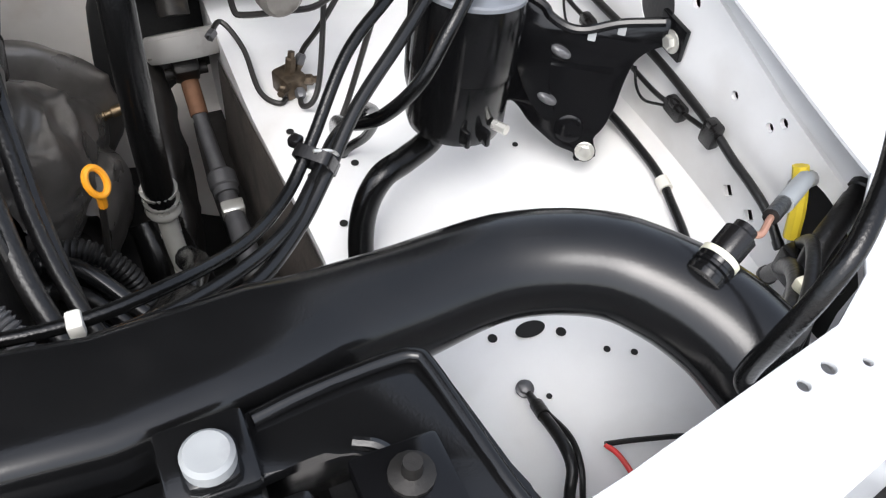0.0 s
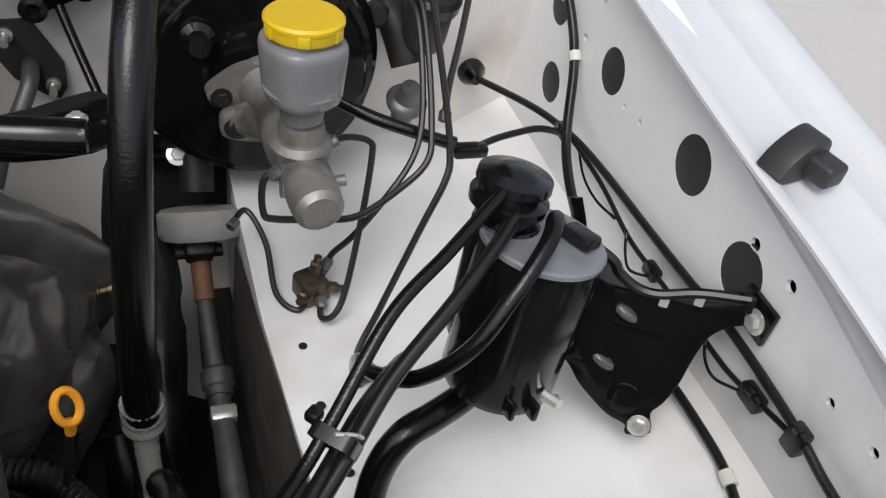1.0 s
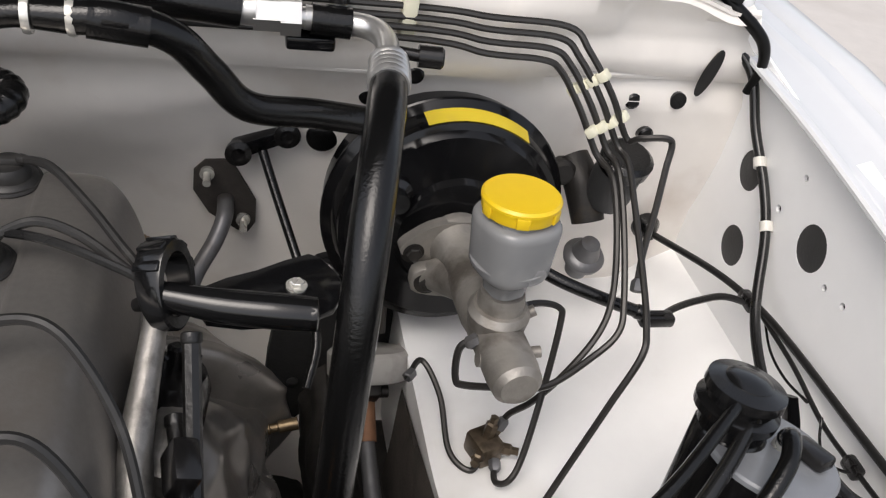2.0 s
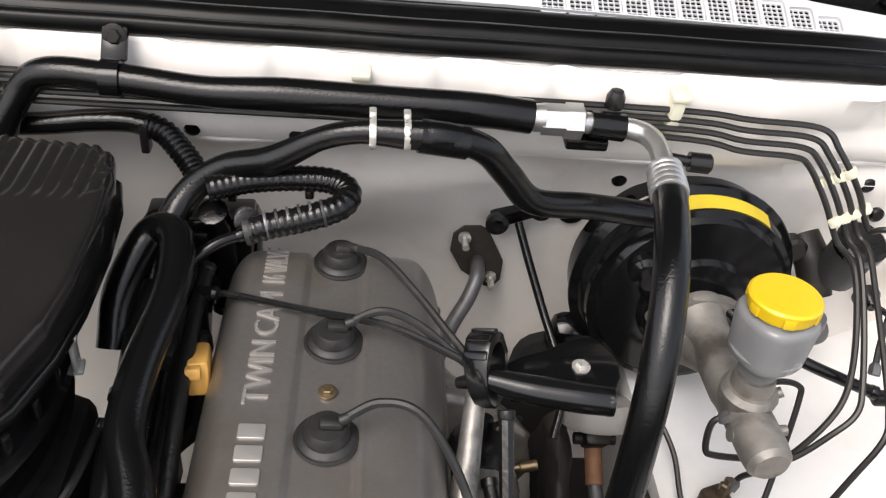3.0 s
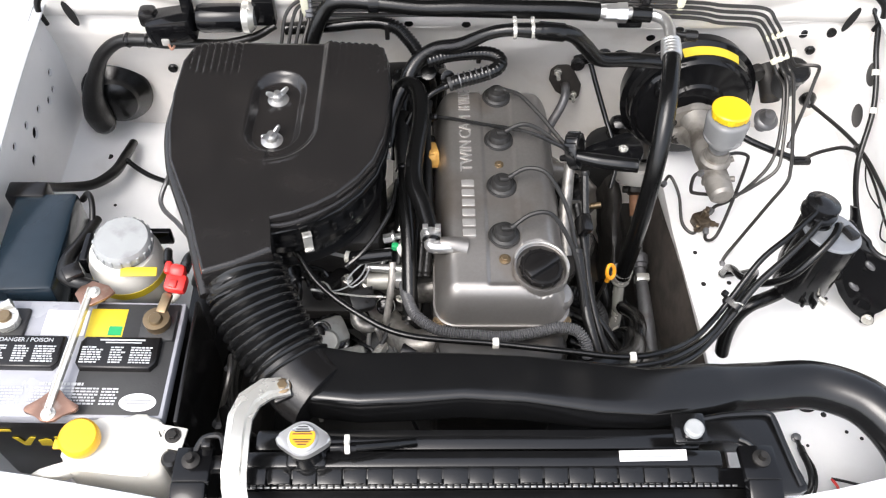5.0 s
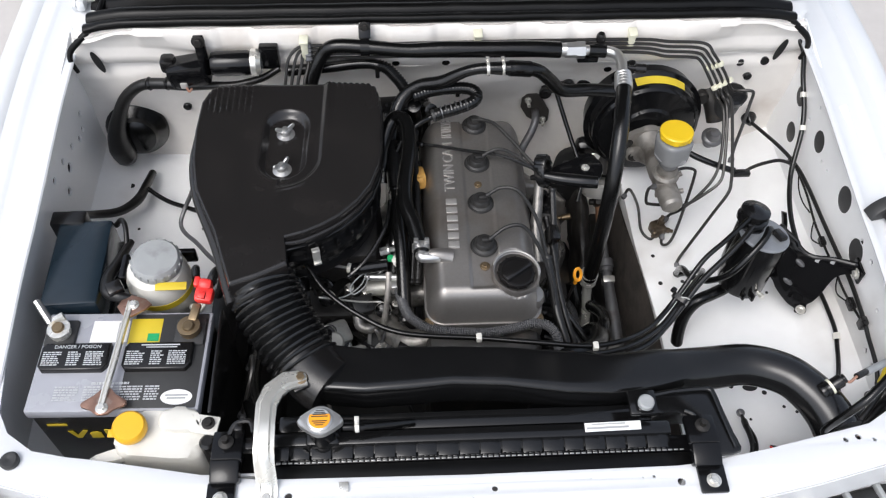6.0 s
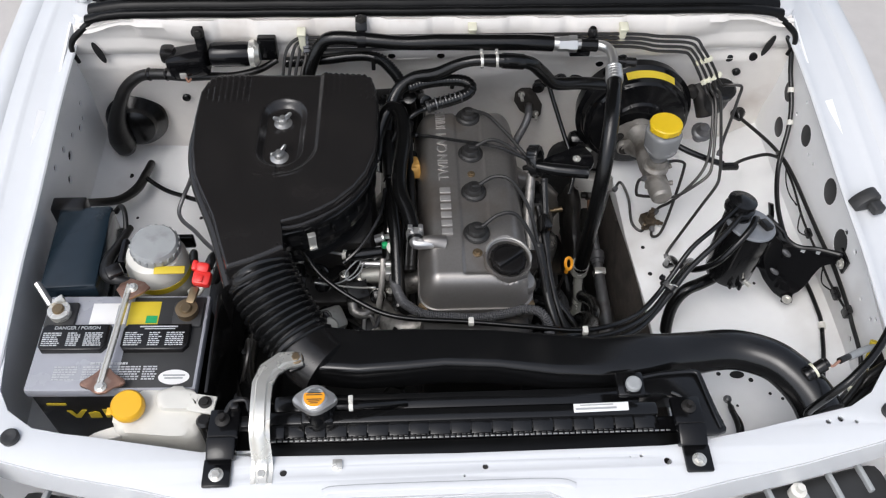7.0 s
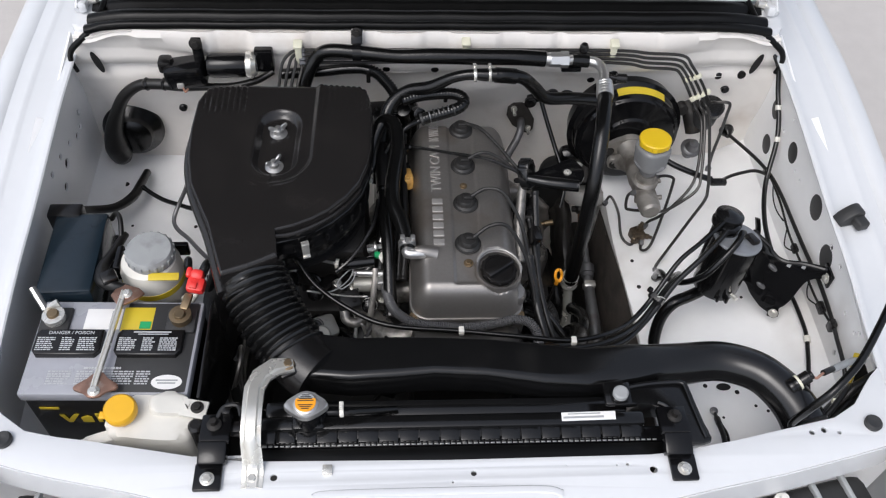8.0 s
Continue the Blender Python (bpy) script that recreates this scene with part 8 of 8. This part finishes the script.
hose("ps_hose", [(0.285, 0.42, 0.66), (0.29, 0.36, 0.72), (0.275, 0.30, 0.76), (0.25, 0.26, 0.72), (0.24, 0.24, 0.64)], 0.011, RUBBER, "black power steering hose loop", n=12)
hose("engine_harness", [(0.164, 0.37, 0.90), (0.168, 0.33, 0.885), (0.175, 0.28, 0.86), (0.19, 0.23, 0.83), (0.21, 0.19, 0.79)], 0.008, TAPE, "black taped harness beside the valve cover", "harness", 10)
hose("engine_harness", [(0.172, 0.46, 0.90), (0.180, 0.40, 0.88), (0.186, 0.33, 0.85), (0.20, 0.27, 0.82), (0.225, 0.22, 0.78)], 0.006, TAPE, "black taped harness beside the valve cover", "harness", 10)
gx = thing("gearbox", "dull brown cast gearbox housing and heat shield behind the engine", "gearbox", (0.15, 0.62, 0.62))


def lump(points_radii, n=72, res=10, rough=0.004, seed=0):
    """One lumpy casting through a chain of stations (x, y, z, rx, rz), with soft creases and raised webs."""
    path = spline([p[:3] for p in points_radii], res)
    size = spline([(p[3], p[4], 0) for p in points_radii], res)
    rows = []
    for c, s in zip(path, size):
        row = []
        for k in range(n + 1):
            a = 2 * math.pi * k / n
            d = V((math.cos(a), 0, math.sin(a)))
            p = V((c.x + s.x * d.x, c.y, c.z + s.y * d.z))
            e = noise.noise(p * 16 + V((seed, 0, 0))) * rough * 1.5 + abs(noise.noise(p * 30 + V((0, seed, 3)))) * -rough
            e += 0.009 * (0.5 - abs(noise.noise(p * 13 + V((seed, 7, 0)))) * 2.2) if rough < 0.005 else 0.0
            web = 0.004 * max(0.0, math.cos(a * 5 + c.y * 14 + 1.0)) ** 16
            row.append(p + d * (e + web))
        rows.append(row)
    return strip(None, rows)


part("heat_shield", lump([(0.150, 0.43, 0.74, 0.015, 0.03), (0.158, 0.455, 0.735, 0.040, 0.070), (0.163, 0.49, 0.725, 0.052, 0.090), (0.162, 0.53, 0.715, 0.060, 0.098), (0.160, 0.575, 0.70, 0.074, 0.09), (0.155, 0.60, 0.685, 0.084, 0.075), (0.15, 0.64, 0.655, 0.094, 0.078), (0.15, 0.69, 0.63, 0.10, 0.085), (0.14, 0.76, 0.60, 0.09, 0.09), (0.13, 0.83, 0.57, 0.06, 0.08)]), HEATSHIELD, gx, angle=60)
part("bell", lump([(0.15, 0.645, 0.655, 0.06, 0.06), (0.15, 0.660, 0.650, 0.112, 0.108), (0.15, 0.676, 0.644, 0.118, 0.114), (0.15, 0.688, 0.640, 0.112, 0.108), (0.15, 0.72, 0.625, 0.09, 0.09)], 72, 6, 0.004, 5), HEATSHIELD, gx, angle=60)
part("boss", lathe([(0.046, -0.012), (0.040, 0.006), (0.031, 0.016), (0.025, 0.021), (0.019, 0.021), (0.017, 0.008), (0, 0.008)], (0.212, 0.648, 0.652), (1, -0.1, 0.15), 28), HEATSHIELD, gx, angle=60)
# near-black disc gives the bore its shaded depth by colour
part("bore", lathe([(0.0165, 0), (0.0165, 0.0012), (0, 0.0012)], (0.2205, 0.6475, 0.6535), (1, -0.1, 0.15), 20), DEEPSHADE, gx)
part("fitting", lathe([(0.006, -0.005), (0.006, 0.024), (0.0045, 0.025), (0.0045, 0.032), (0.0065, 0.033), (0.0065, 0.052), (0, 0.052)], (0.222, 0.648, 0.6545), (1, 0.05, 0.2), 12), BRASS, gx)
part("web", lump([(0.20, 0.50, 0.62, 0.02, 0.05), (0.21, 0.54, 0.63, 0.035, 0.06), (0.215, 0.58, 0.625, 0.04, 0.055), (0.21, 0.63, 0.60, 0.035, 0.05)], 40, 6, 0.006, 9), HEATSHIELD, gx, angle=60)
part("side_plate", lump([(0.292, 0.50, 0.51, 0.012, 0.06), (0.298, 0.58, 0.56, 0.018, 0.07), (0.304, 0.66, 0.58, 0.022, 0.07), (0.306, 0.73, 0.60, 0.022, 0.06)], 40, 6, 0.004, 12), GRIME, gx, angle=60)
part("lower_shield", lump([(0.225, 0.44, 0.50, 0.02, 0.03), (0.235, 0.52, 0.51, 0.05, 0.03), (0.24, 0.60, 0.52, 0.055, 0.03), (0.235, 0.68, 0.52, 0.05, 0.03)], 40, 6, 0.006, 15), DARKSTEEL, gx, angle=60)
lc = thing("low_coolant_hose", "black hose with ring clamp deep beside the engine", "hose", (0.255, 0.43, 0.62))
part("rubber", tube([(0.245, 0.395, 0.55), (0.252, 0.42, 0.60), (0.258, 0.44, 0.64), (0.255, 0.47, 0.67)], 0.016, 14), RUBBER, lc)
for k in range(2):
    part("clamp", lathe([(0.0163, -0.003), (0.0178, -0.003), (0.0178, 0.003), (0.0163, 0.003)], (0.2525 + 0.001 * k, 0.423 + 0.006 * k, 0.606 + 0.010 * k), (0.15, 0.5, 0.85), 18), ZINC, lc)
hose("side_hose", [(0.278, 0.462, 0.668), (0.284, 0.45, 0.645), (0.292, 0.435, 0.62), (0.300, 0.42, 0.595), (0.306, 0.40, 0.56), (0.308, 0.37, 0.52)], 0.012, RUBBER, "black hose running down beside the steering shaft", n=14)
hose("corrugated_conduit", [(0.165, 0.41, 0.72), (0.182, 0.402, 0.735), (0.205, 0.394, 0.735), (0.224, 0.383, 0.722), (0.236, 0.372, 0.70), (0.24, 0.36, 0.66)], 0.0095, DUSTRUBBER, "grey corrugated conduit beside the dipstick", "conduit", 14, ribs=(0.0048, 0.0012))
for k in range(5):
    hose("engine_harness", [(0.17, 0.37 - 0.02 * k, 0.76 - 0.01 * k), (0.20, 0.35 - 0.02 * k, 0.765 - 0.012 * k), (0.232, 0.315 - 0.022 * k, 0.745 - 0.01 * k), (0.262, 0.28 - 0.02 * k, 0.715), (0.285, 0.25 - 0.02 * k, 0.66)], 0.0075 - 0.0008 * k, TAPE if k % 2 else CABLE, "black wiring loom low beside the engine", "harness", 10)
for k, (x, y, z) in enumerate(((0.285, 0.40, 0.60), (0.30, 0.385, 0.575), (0.318, 0.39, 0.56), (0.272, 0.37, 0.64), (0.33, 0.36, 0.555))):
    lf = thing("bolt_boss", "worn metal bolt boss deep beside the engine", "bolt", (x, y, z), group="low bolt bosses")
    part("pad", rbox((x, y, z - 0.012), (0.026, 0.030, 0.022), 0.006, (12 * k, 20 - 9 * k, 15 * k)), CLUTTER if k % 2 else GRIME, lf)
    bolt((x, y, z), (0.1 * k - 0.2, -0.3, 1), 0.006, lf)
sb = thing("steering_box", "grimy cast steering gear below the shaft", "steering box", (0.335, 0.37, 0.53))
part("housing", lump([(0.335, 0.28, 0.50, 0.02, 0.03), (0.335, 0.32, 0.52, 0.035, 0.045), (0.337, 0.38, 0.525, 0.036, 0.05), (0.338, 0.42, 0.53, 0.02, 0.03)], 40, 6, 0.004, 21), CLUTTER, sb, angle=60)

# ---- carburettor side clutter ----
CONDUIT = [(-0.100, 0.36, 0.86), (-0.096, 0.31, 0.880), (-0.086, 0.272, 0.886), (-0.073, 0.254, 0.887), (-0.045, 0.237, 0.886), (0.016, 0.229, 0.885), (0.059, 0.229, 0.885), (0.102, 0.237, 0.885), (0.124, 0.242, 0.886), (0.150, 0.240, 0.882), (0.165, 0.226, 0.872), (0.170, 0.21, 0.855)]
conduit = hose("corrugated_conduit", CONDUIT, 0.0080, GREYRIB, "grey corrugated wiring conduit before the valve cover", "conduit", 14, ribs=(0.0036, 0.0011))
hose("engine_hose", [(-0.100, 0.50, 0.94), (-0.098, 0.44, 0.935), (-0.092, 0.38, 0.92), (-0.090, 0.32, 0.89), (-0.088, 0.27, 0.86)], 0.012, RUBBER, "black hose along the carburettor side", n=12)
carb = thing("carburettor_base", "grimy cast throttle body below the air cleaner", "carburettor", (-0.2, 0.42, 0.80))
part("body", rbox((-0.20, 0.45, 0.86), (0.14, 0.16, 0.11), 0.02), GRIME, carb)
part("flange", rbox((-0.17, 0.42, 0.79), (0.20, 0.20, 0.03), 0.01), GRIME, carb)
part("throttle_shaft", tube([(-0.158, 0.352, 0.880), (-0.125, 0.350, 0.880), (-0.082, 0.348, 0.880)], [0.0055, 0.0065, 0.0055], 12), ALU, carb)
part("throttle_bore", tube([(-0.156, 0.347, 0.850), (-0.118, 0.349, 0.850), (-0.082, 0.350, 0.850)], [0.0135, 0.0150, 0.0140], 18), PALECAST, carb)
part("stop_block", rbox((-0.100, 0.335, 0.872), (0.026, 0.018, 0.022), 0.003, (0, 0, 8)), ALU, carb)
part("strap", tube([(-0.116, 0.354, 0.890), (-0.117, 0.335, 0.876), (-0.122, 0.305, 0.846), (-0.130, 0.278, 0.815), (-0.138, 0.262, 0.79)], 0.0055, 8, 6, flat=(1, 0.3)), CLUTTER, carb, "plated strap")
part("wiring_plug", tube([(-0.180, 0.354, 0.902), (-0.165, 0.354, 0.903), (-0.118, 0.360, 0.903)], [0.009, 0.011, 0.010], 14), BLACKGLOSS, carb)
part("rod", tube([(-0.215, 0.362, 0.905), (-0.180, 0.354, 0.903)], 0.0028, 8), ALU, carb)
part("collar", lathe([(0.006, -0.004), (0.009, -0.003), (0.009, 0.003), (0.006, 0.004)], (-0.183, 0.355, 0.903), (1, -0.2, 0), 14), MILK, carb)
part("end_cap", lathe([(0.010, 0), (0.0105, 0.010), (0.006, 0.013), (0, 0.013)], (-0.105, 0.366, 0.903), (0.9, 0.1, 0.5), 14), MILK, carb)
part("green_plug", rbox((-0.112, 0.370, 0.908), (0.011, 0.011, 0.011), 0.003), GREEN, carb, "green plug")
part("hex_fitting", join(lathe([(0.008, 0), (0.008, 0.016), (0.005, 0.018), (0.005, 0.030), (0, 0.030)], (-0.130, 0.388, 0.903), (1, 0.1, 0.2), 6), lathe([(0.011, 0), (0.011, 0.003), (0, 0.003)], (-0.116, 0.389, 0.906), (1, 0.1, 0.2), 16)), ALU, carb)
part("hex_fitting", join(lathe([(0.007, 0), (0.007, 0.014), (0.004, 0.016), (0.004, 0.024), (0, 0.024)], (-0.104, 0.398, 0.908), (0.4, 0.8, 0.5), 6)), ALU, carb)
part("connector", rbox((-0.164, 0.310, 0.852), (0.040, 0.034, 0.026), 0.006, (20, 10, 22)), DUSTRUBBER, carb)
# slots are small near-black blocks; their shade is only colour
for k in range(3):
    part("slot", rbox((-0.152 + 0.0015 * k, 0.300 + 0.010 * k, 0.866 + 0.003 * k), (0.006, 0.004, 0.004), 0.001, (20, 10, 22)), DEEPSHADE, carb)
part("elbow", tube([(-0.172, 0.296, 0.842), (-0.168, 0.280, 0.835), (-0.152, 0.275, 0.832), (-0.140, 0.284, 0.832)], 0.009, 12), CLUTTER, carb)
mf = thing("intake_manifold", "grimy cast aluminium intake manifold", "manifold", (-0.12, 0.4, 0.78))
for y in (0.26, 0.36, 0.48, 0.58):
    part("runner", tube([(-0.04, y, 0.82), (-0.09, y, 0.81), (-0.15, 0.42 + (y - 0.42) * 0.5, 0.79)], 0.024, 12), CLUTTER, mf)
part("plenum", rbox((-0.17, 0.42, 0.765), (0.10, 0.20, 0.06), 0.02), GRIME, mf)
tc = thing("timing_cover", "black cast timing cover with raised triangular webs", "engine cover", (-0.12, 0.25, 0.78))
part("plate", rbox((-0.125, 0.240, 0.775), (0.085, 0.12, 0.05), 0.012, (18, 0, -18)), DARKGREY, tc)
for a, b in (((-0.155, 0.215, 0.800), (-0.118, 0.287, 0.822)), ((-0.118, 0.287, 0.822), (-0.104, 0.215, 0.800)), ((-0.150, 0.220, 0.801), (-0.106, 0.220, 0.801)), ((-0.098, 0.205, 0.797), (-0.094, 0.290, 0.822))):
    part("web", tube([a, b], 0.0045, 8), DARKGREY, tc)
al = thing("alternator_bracket", "worn cast bracket with hexagon bolts", "bracket", (-0.24, 0.27, 0.80))
part("casting", rbox((-0.212, 0.278, 0.808), (0.050, 0.045, 0.040), 0.010, (20, 12, 30)), PALECAST, al)
part("casting", rbox((-0.178, 0.232, 0.795), (0.050, 0.045, 0.050), 0.010, (10, 0, 12)), PALECAST, al)
for k in range(4):
    q = V((-0.262, 0.298, 0.815)).lerp(V((-0.224, 0.262, 0.818)), k / 3)
    part("hex_fitting", lathe([(0.011, -0.006), (0.011, 0.004), (0.007, 0.006), (0, 0.006)], q, (0.72, -0.66, 0.15), 6), CLUTTER, al)
part("knob", lathe([(0.018, -0.012), (0.0185, 0.004), (0.015, 0.008), (0.006, 0.008), (0, 0.006)], (-0.213, 0.253, 0.826), (0.1, -0.4, 1), 24), PALECAST, al)
part("stub", tube([(-0.281, 0.345, 0.845), (-0.270, 0.328, 0.842), (-0.262, 0.312, 0.838)], [0.0075, 0.008, 0.007], 12), ALU, al)
# invented black shapes that fill the gap and keep it dark
vb = thing("gap_filler", "black filler shapes added in the dark gap between air cleaner and valve cover", "vacuum chamber", (-0.09, 0.56, 0.85))
part("body", rbox((-0.092, 0.605, 0.885), (0.050, 0.14, 0.12), 0.018, (0, 6, 0)), BLACKMATT, vb)
part("shoulder", rbox((-0.095, 0.495, 0.850), (0.042, 0.07, 0.08), 0.012), BLACKMATT, vb)
part("neck", tube([(-0.095, 0.655, 0.90), (-0.098, 0.685, 0.925), (-0.105, 0.71, 0.955)], [0.018, 0.017, 0.015], 14), RUBBER, vb)
part("spout", lathe([(0.012, 0), (0.012, 0.020), (0.008, 0.024), (0, 0.024)], (-0.085, 0.60, 0.940), (0.2, -0.2, 1), 14), BLACKMATT, vb)
for k in range(3):
    hose("side_loom", [(-0.062 - 0.010 * k, 0.63, 0.955 - 0.012 * k), (-0.064 - 0.009 * k, 0.56, 0.948 - 0.012 * k), (-0.062 - 0.008 * k, 0.48, 0.935 - 0.01 * k), (-0.060 - 0.010 * k, 0.40, 0.912), (-0.066 - 0.010 * k, 0.33, 0.885)], 0.0065 - 0.001 * k, TAPE, "black taped loom along the valve cover", "harness", 10)
rnd = random.Random(100)
for i in range(64):
    x, y = rnd.uniform(-0.275, -0.090), rnd.uniform(0.175, 0.40)
    z = rnd.uniform(0.735, 0.83) + 0.04 * (y > 0.32)
    kind = i % 5
    c = thing(("fitting", "sensor", "clip_bracket", "plug", "pipe_stub")[kind], ("small bright fitting", "small black sensor body", "small cast bracket", "small black wiring plug", "short bent metal pipe")[kind] + " among the engine clutter", ("fitting", "sensor", "bracket", "connector", "pipe")[kind], (x, y, z), group="engine clutter")
    d = (rnd.uniform(-1, 1), rnd.uniform(-1, 0.2), rnd.uniform(0.2, 1))
    if kind == 0:
        part("body", lathe([(0.009, -0.05), (0.009, 0.0), (0.006, 0.003), (0.006, 0.012), (0.004, 0.014), (0, 0.014)], (x, y, z), d, 6), (ZINC, ALU, CLUTTER)[i % 3], c)
    elif kind == 1:
        part("body", lathe([(0.014, -0.06), (0.014, 0.004), (0.011, 0.006), (0.011, 0.012), (0.005, 0.014), (0, 0.014)], (x, y, z), d, 14), BLACKMATT, c)
        part("collar", lathe([(0.0145, -0.004), (0.0152, -0.002), (0.0145, 0.0)], (x, y, z), d, 14), ZINC, c)
    elif kind == 2:
        t = (rnd.uniform(-40, 40), rnd.uniform(-40, 40), rnd.uniform(0, 90))
        part("body", rbox((x, y, z - 0.01), (rnd.uniform(0.014, 0.03), rnd.uniform(0.02, 0.036), rnd.uniform(0.01, 0.03)), 0.004, t), (CLUTTER, GRIME)[i % 2], c)
        bolt((x, y, z + 0.004), (0.1, -0.2, 1), 0.005, c)
    elif kind == 3:
        part("body", rbox((x, y, z), (0.018, 0.026, 0.016), 0.003, (rnd.uniform(-30, 30), rnd.uniform(-30, 30), rnd.uniform(0, 90))), BLACKMATT, c)
        part("wire", tube([(x, y, z), (x + 0.01, y - 0.02, z - 0.01), (x + rnd.uniform(-0.03, 0.03), y - 0.03, z - 0.06)], 0.003, 6), TAPE, c)
    else:
        u, v = rnd.uniform(-0.04, 0.04), rnd.uniform(-0.04, 0.04)
        part("body", tube([(x - u, y - v, z - 0.03), (x, y, z), (x + u * 0.6, y + v * 0.4, z + 0.004), (x + u, y + v, z - 0.02)], 0.0035, 8, 5), (ALU, CABLE, CLUTTER)[i % 3], c)
hose("bowl_line", [(-0.185, 0.335, 0.905), (-0.16, 0.352, 0.918), (-0.135, 0.385, 0.93), (-0.118, 0.42, 0.94), (-0.110, 0.47, 0.945)], 0.0035, CABLE, "thin dark tube curving under the air cleaner", "hose", 8)
oc = thing("amber_connector", "amber plastic connector beside the valve cover", "connector", (-0.053, 0.536, 0.92))
part("shell", rbox((-0.056, 0.536, 0.930), (0.020, 0.040, 0.030), 0.005, (-20, 0, 8)), AMBER, oc)
part("latch", rbox((-0.056, 0.520, 0.944), (0.012, 0.014, 0.010), 0.002, (-20, 0, 8)), AMBER, oc)
part("boot", rbox((-0.060, 0.566, 0.926), (0.020, 0.018, 0.024), 0.006), BLACKMATT, oc)
part("wire", tube([(-0.062, 0.512, 0.93), (-0.066, 0.49, 0.925), (-0.068, 0.45, 0.92), (-0.068, 0.40, 0.92)], 0.0035, 8), RUST, oc)
hose("throttle_cable", [(-0.235, 0.305, 0.89), (-0.20, 0.302, 0.885), (-0.165, 0.30, 0.880), (-0.13, 0.30, 0.878)], 0.0018, ZINC, "thin bright throttle cable", "cable", 6)
hose("loose_wire", [(-0.223, 0.312, 0.870), (-0.19, 0.316, 0.875), (-0.165, 0.330, 0.885), (-0.155, 0.350, 0.892), (-0.165, 0.345, 0.893), (-0.182, 0.325, 0.888), (-0.176, 0.313, 0.884), (-0.158, 0.325, 0.888), (-0.150, 0.345, 0.89)], 0.0013, GREYCAP, "thin pale wire loop", "cable", 6)
hose("fender_hose", [(-0.365, 0.13, 0.80), (-0.345, 0.15, 0.86), (-0.338, 0.18, 0.88), (-0.345, 0.21, 0.86), (-0.36, 0.22, 0.80)], 0.004, LINE, "thin looped line beside the battery", "hose", 8)
hose("lower_hose", [(-0.30, 0.07, 0.86), (-0.335, 0.12, 0.84), (-0.355, 0.2, 0.80), (-0.36, 0.3, 0.74)], 0.016, RUBBER, "black hose deep beside the battery", n=12)
# added black sheets stand in for the darkness beside the battery
pan = thing("side_gap_filler", "black sheets added to darken the gap beside the battery", "panel", (-0.38, 0.25, 0.6))
part("sheet", rbox((-0.40, 0.30, 0.65), (0.008, 0.60, 0.24), 0.002), DEEPSHADE, pan)
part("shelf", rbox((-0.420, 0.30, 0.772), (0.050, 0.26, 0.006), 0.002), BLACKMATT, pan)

# dark wiring filling the gap between air cleaner and valve cover
for k in range(3):
    hose("engine_harness", [(-0.098 + 0.016 * k, 0.700, 0.925 - 0.02 * k), (-0.106 + 0.015 * k, 0.63, 0.945 - 0.018 * k), (-0.104 + 0.013 * k, 0.55, 0.938 - 0.016 * k), (-0.100 + 0.011 * k, 0.47, 0.915 - 0.012 * k), (-0.104 + 0.010 * k, 0.40, 0.885 - 0.01 * k), (-0.112 + 0.010 * k, 0.34, 0.84)], 0.0125 - 0.0015 * k, TAPE if k != 1 else RUBBER, "thick black taped harness between air cleaner and valve cover", "harness", 12)
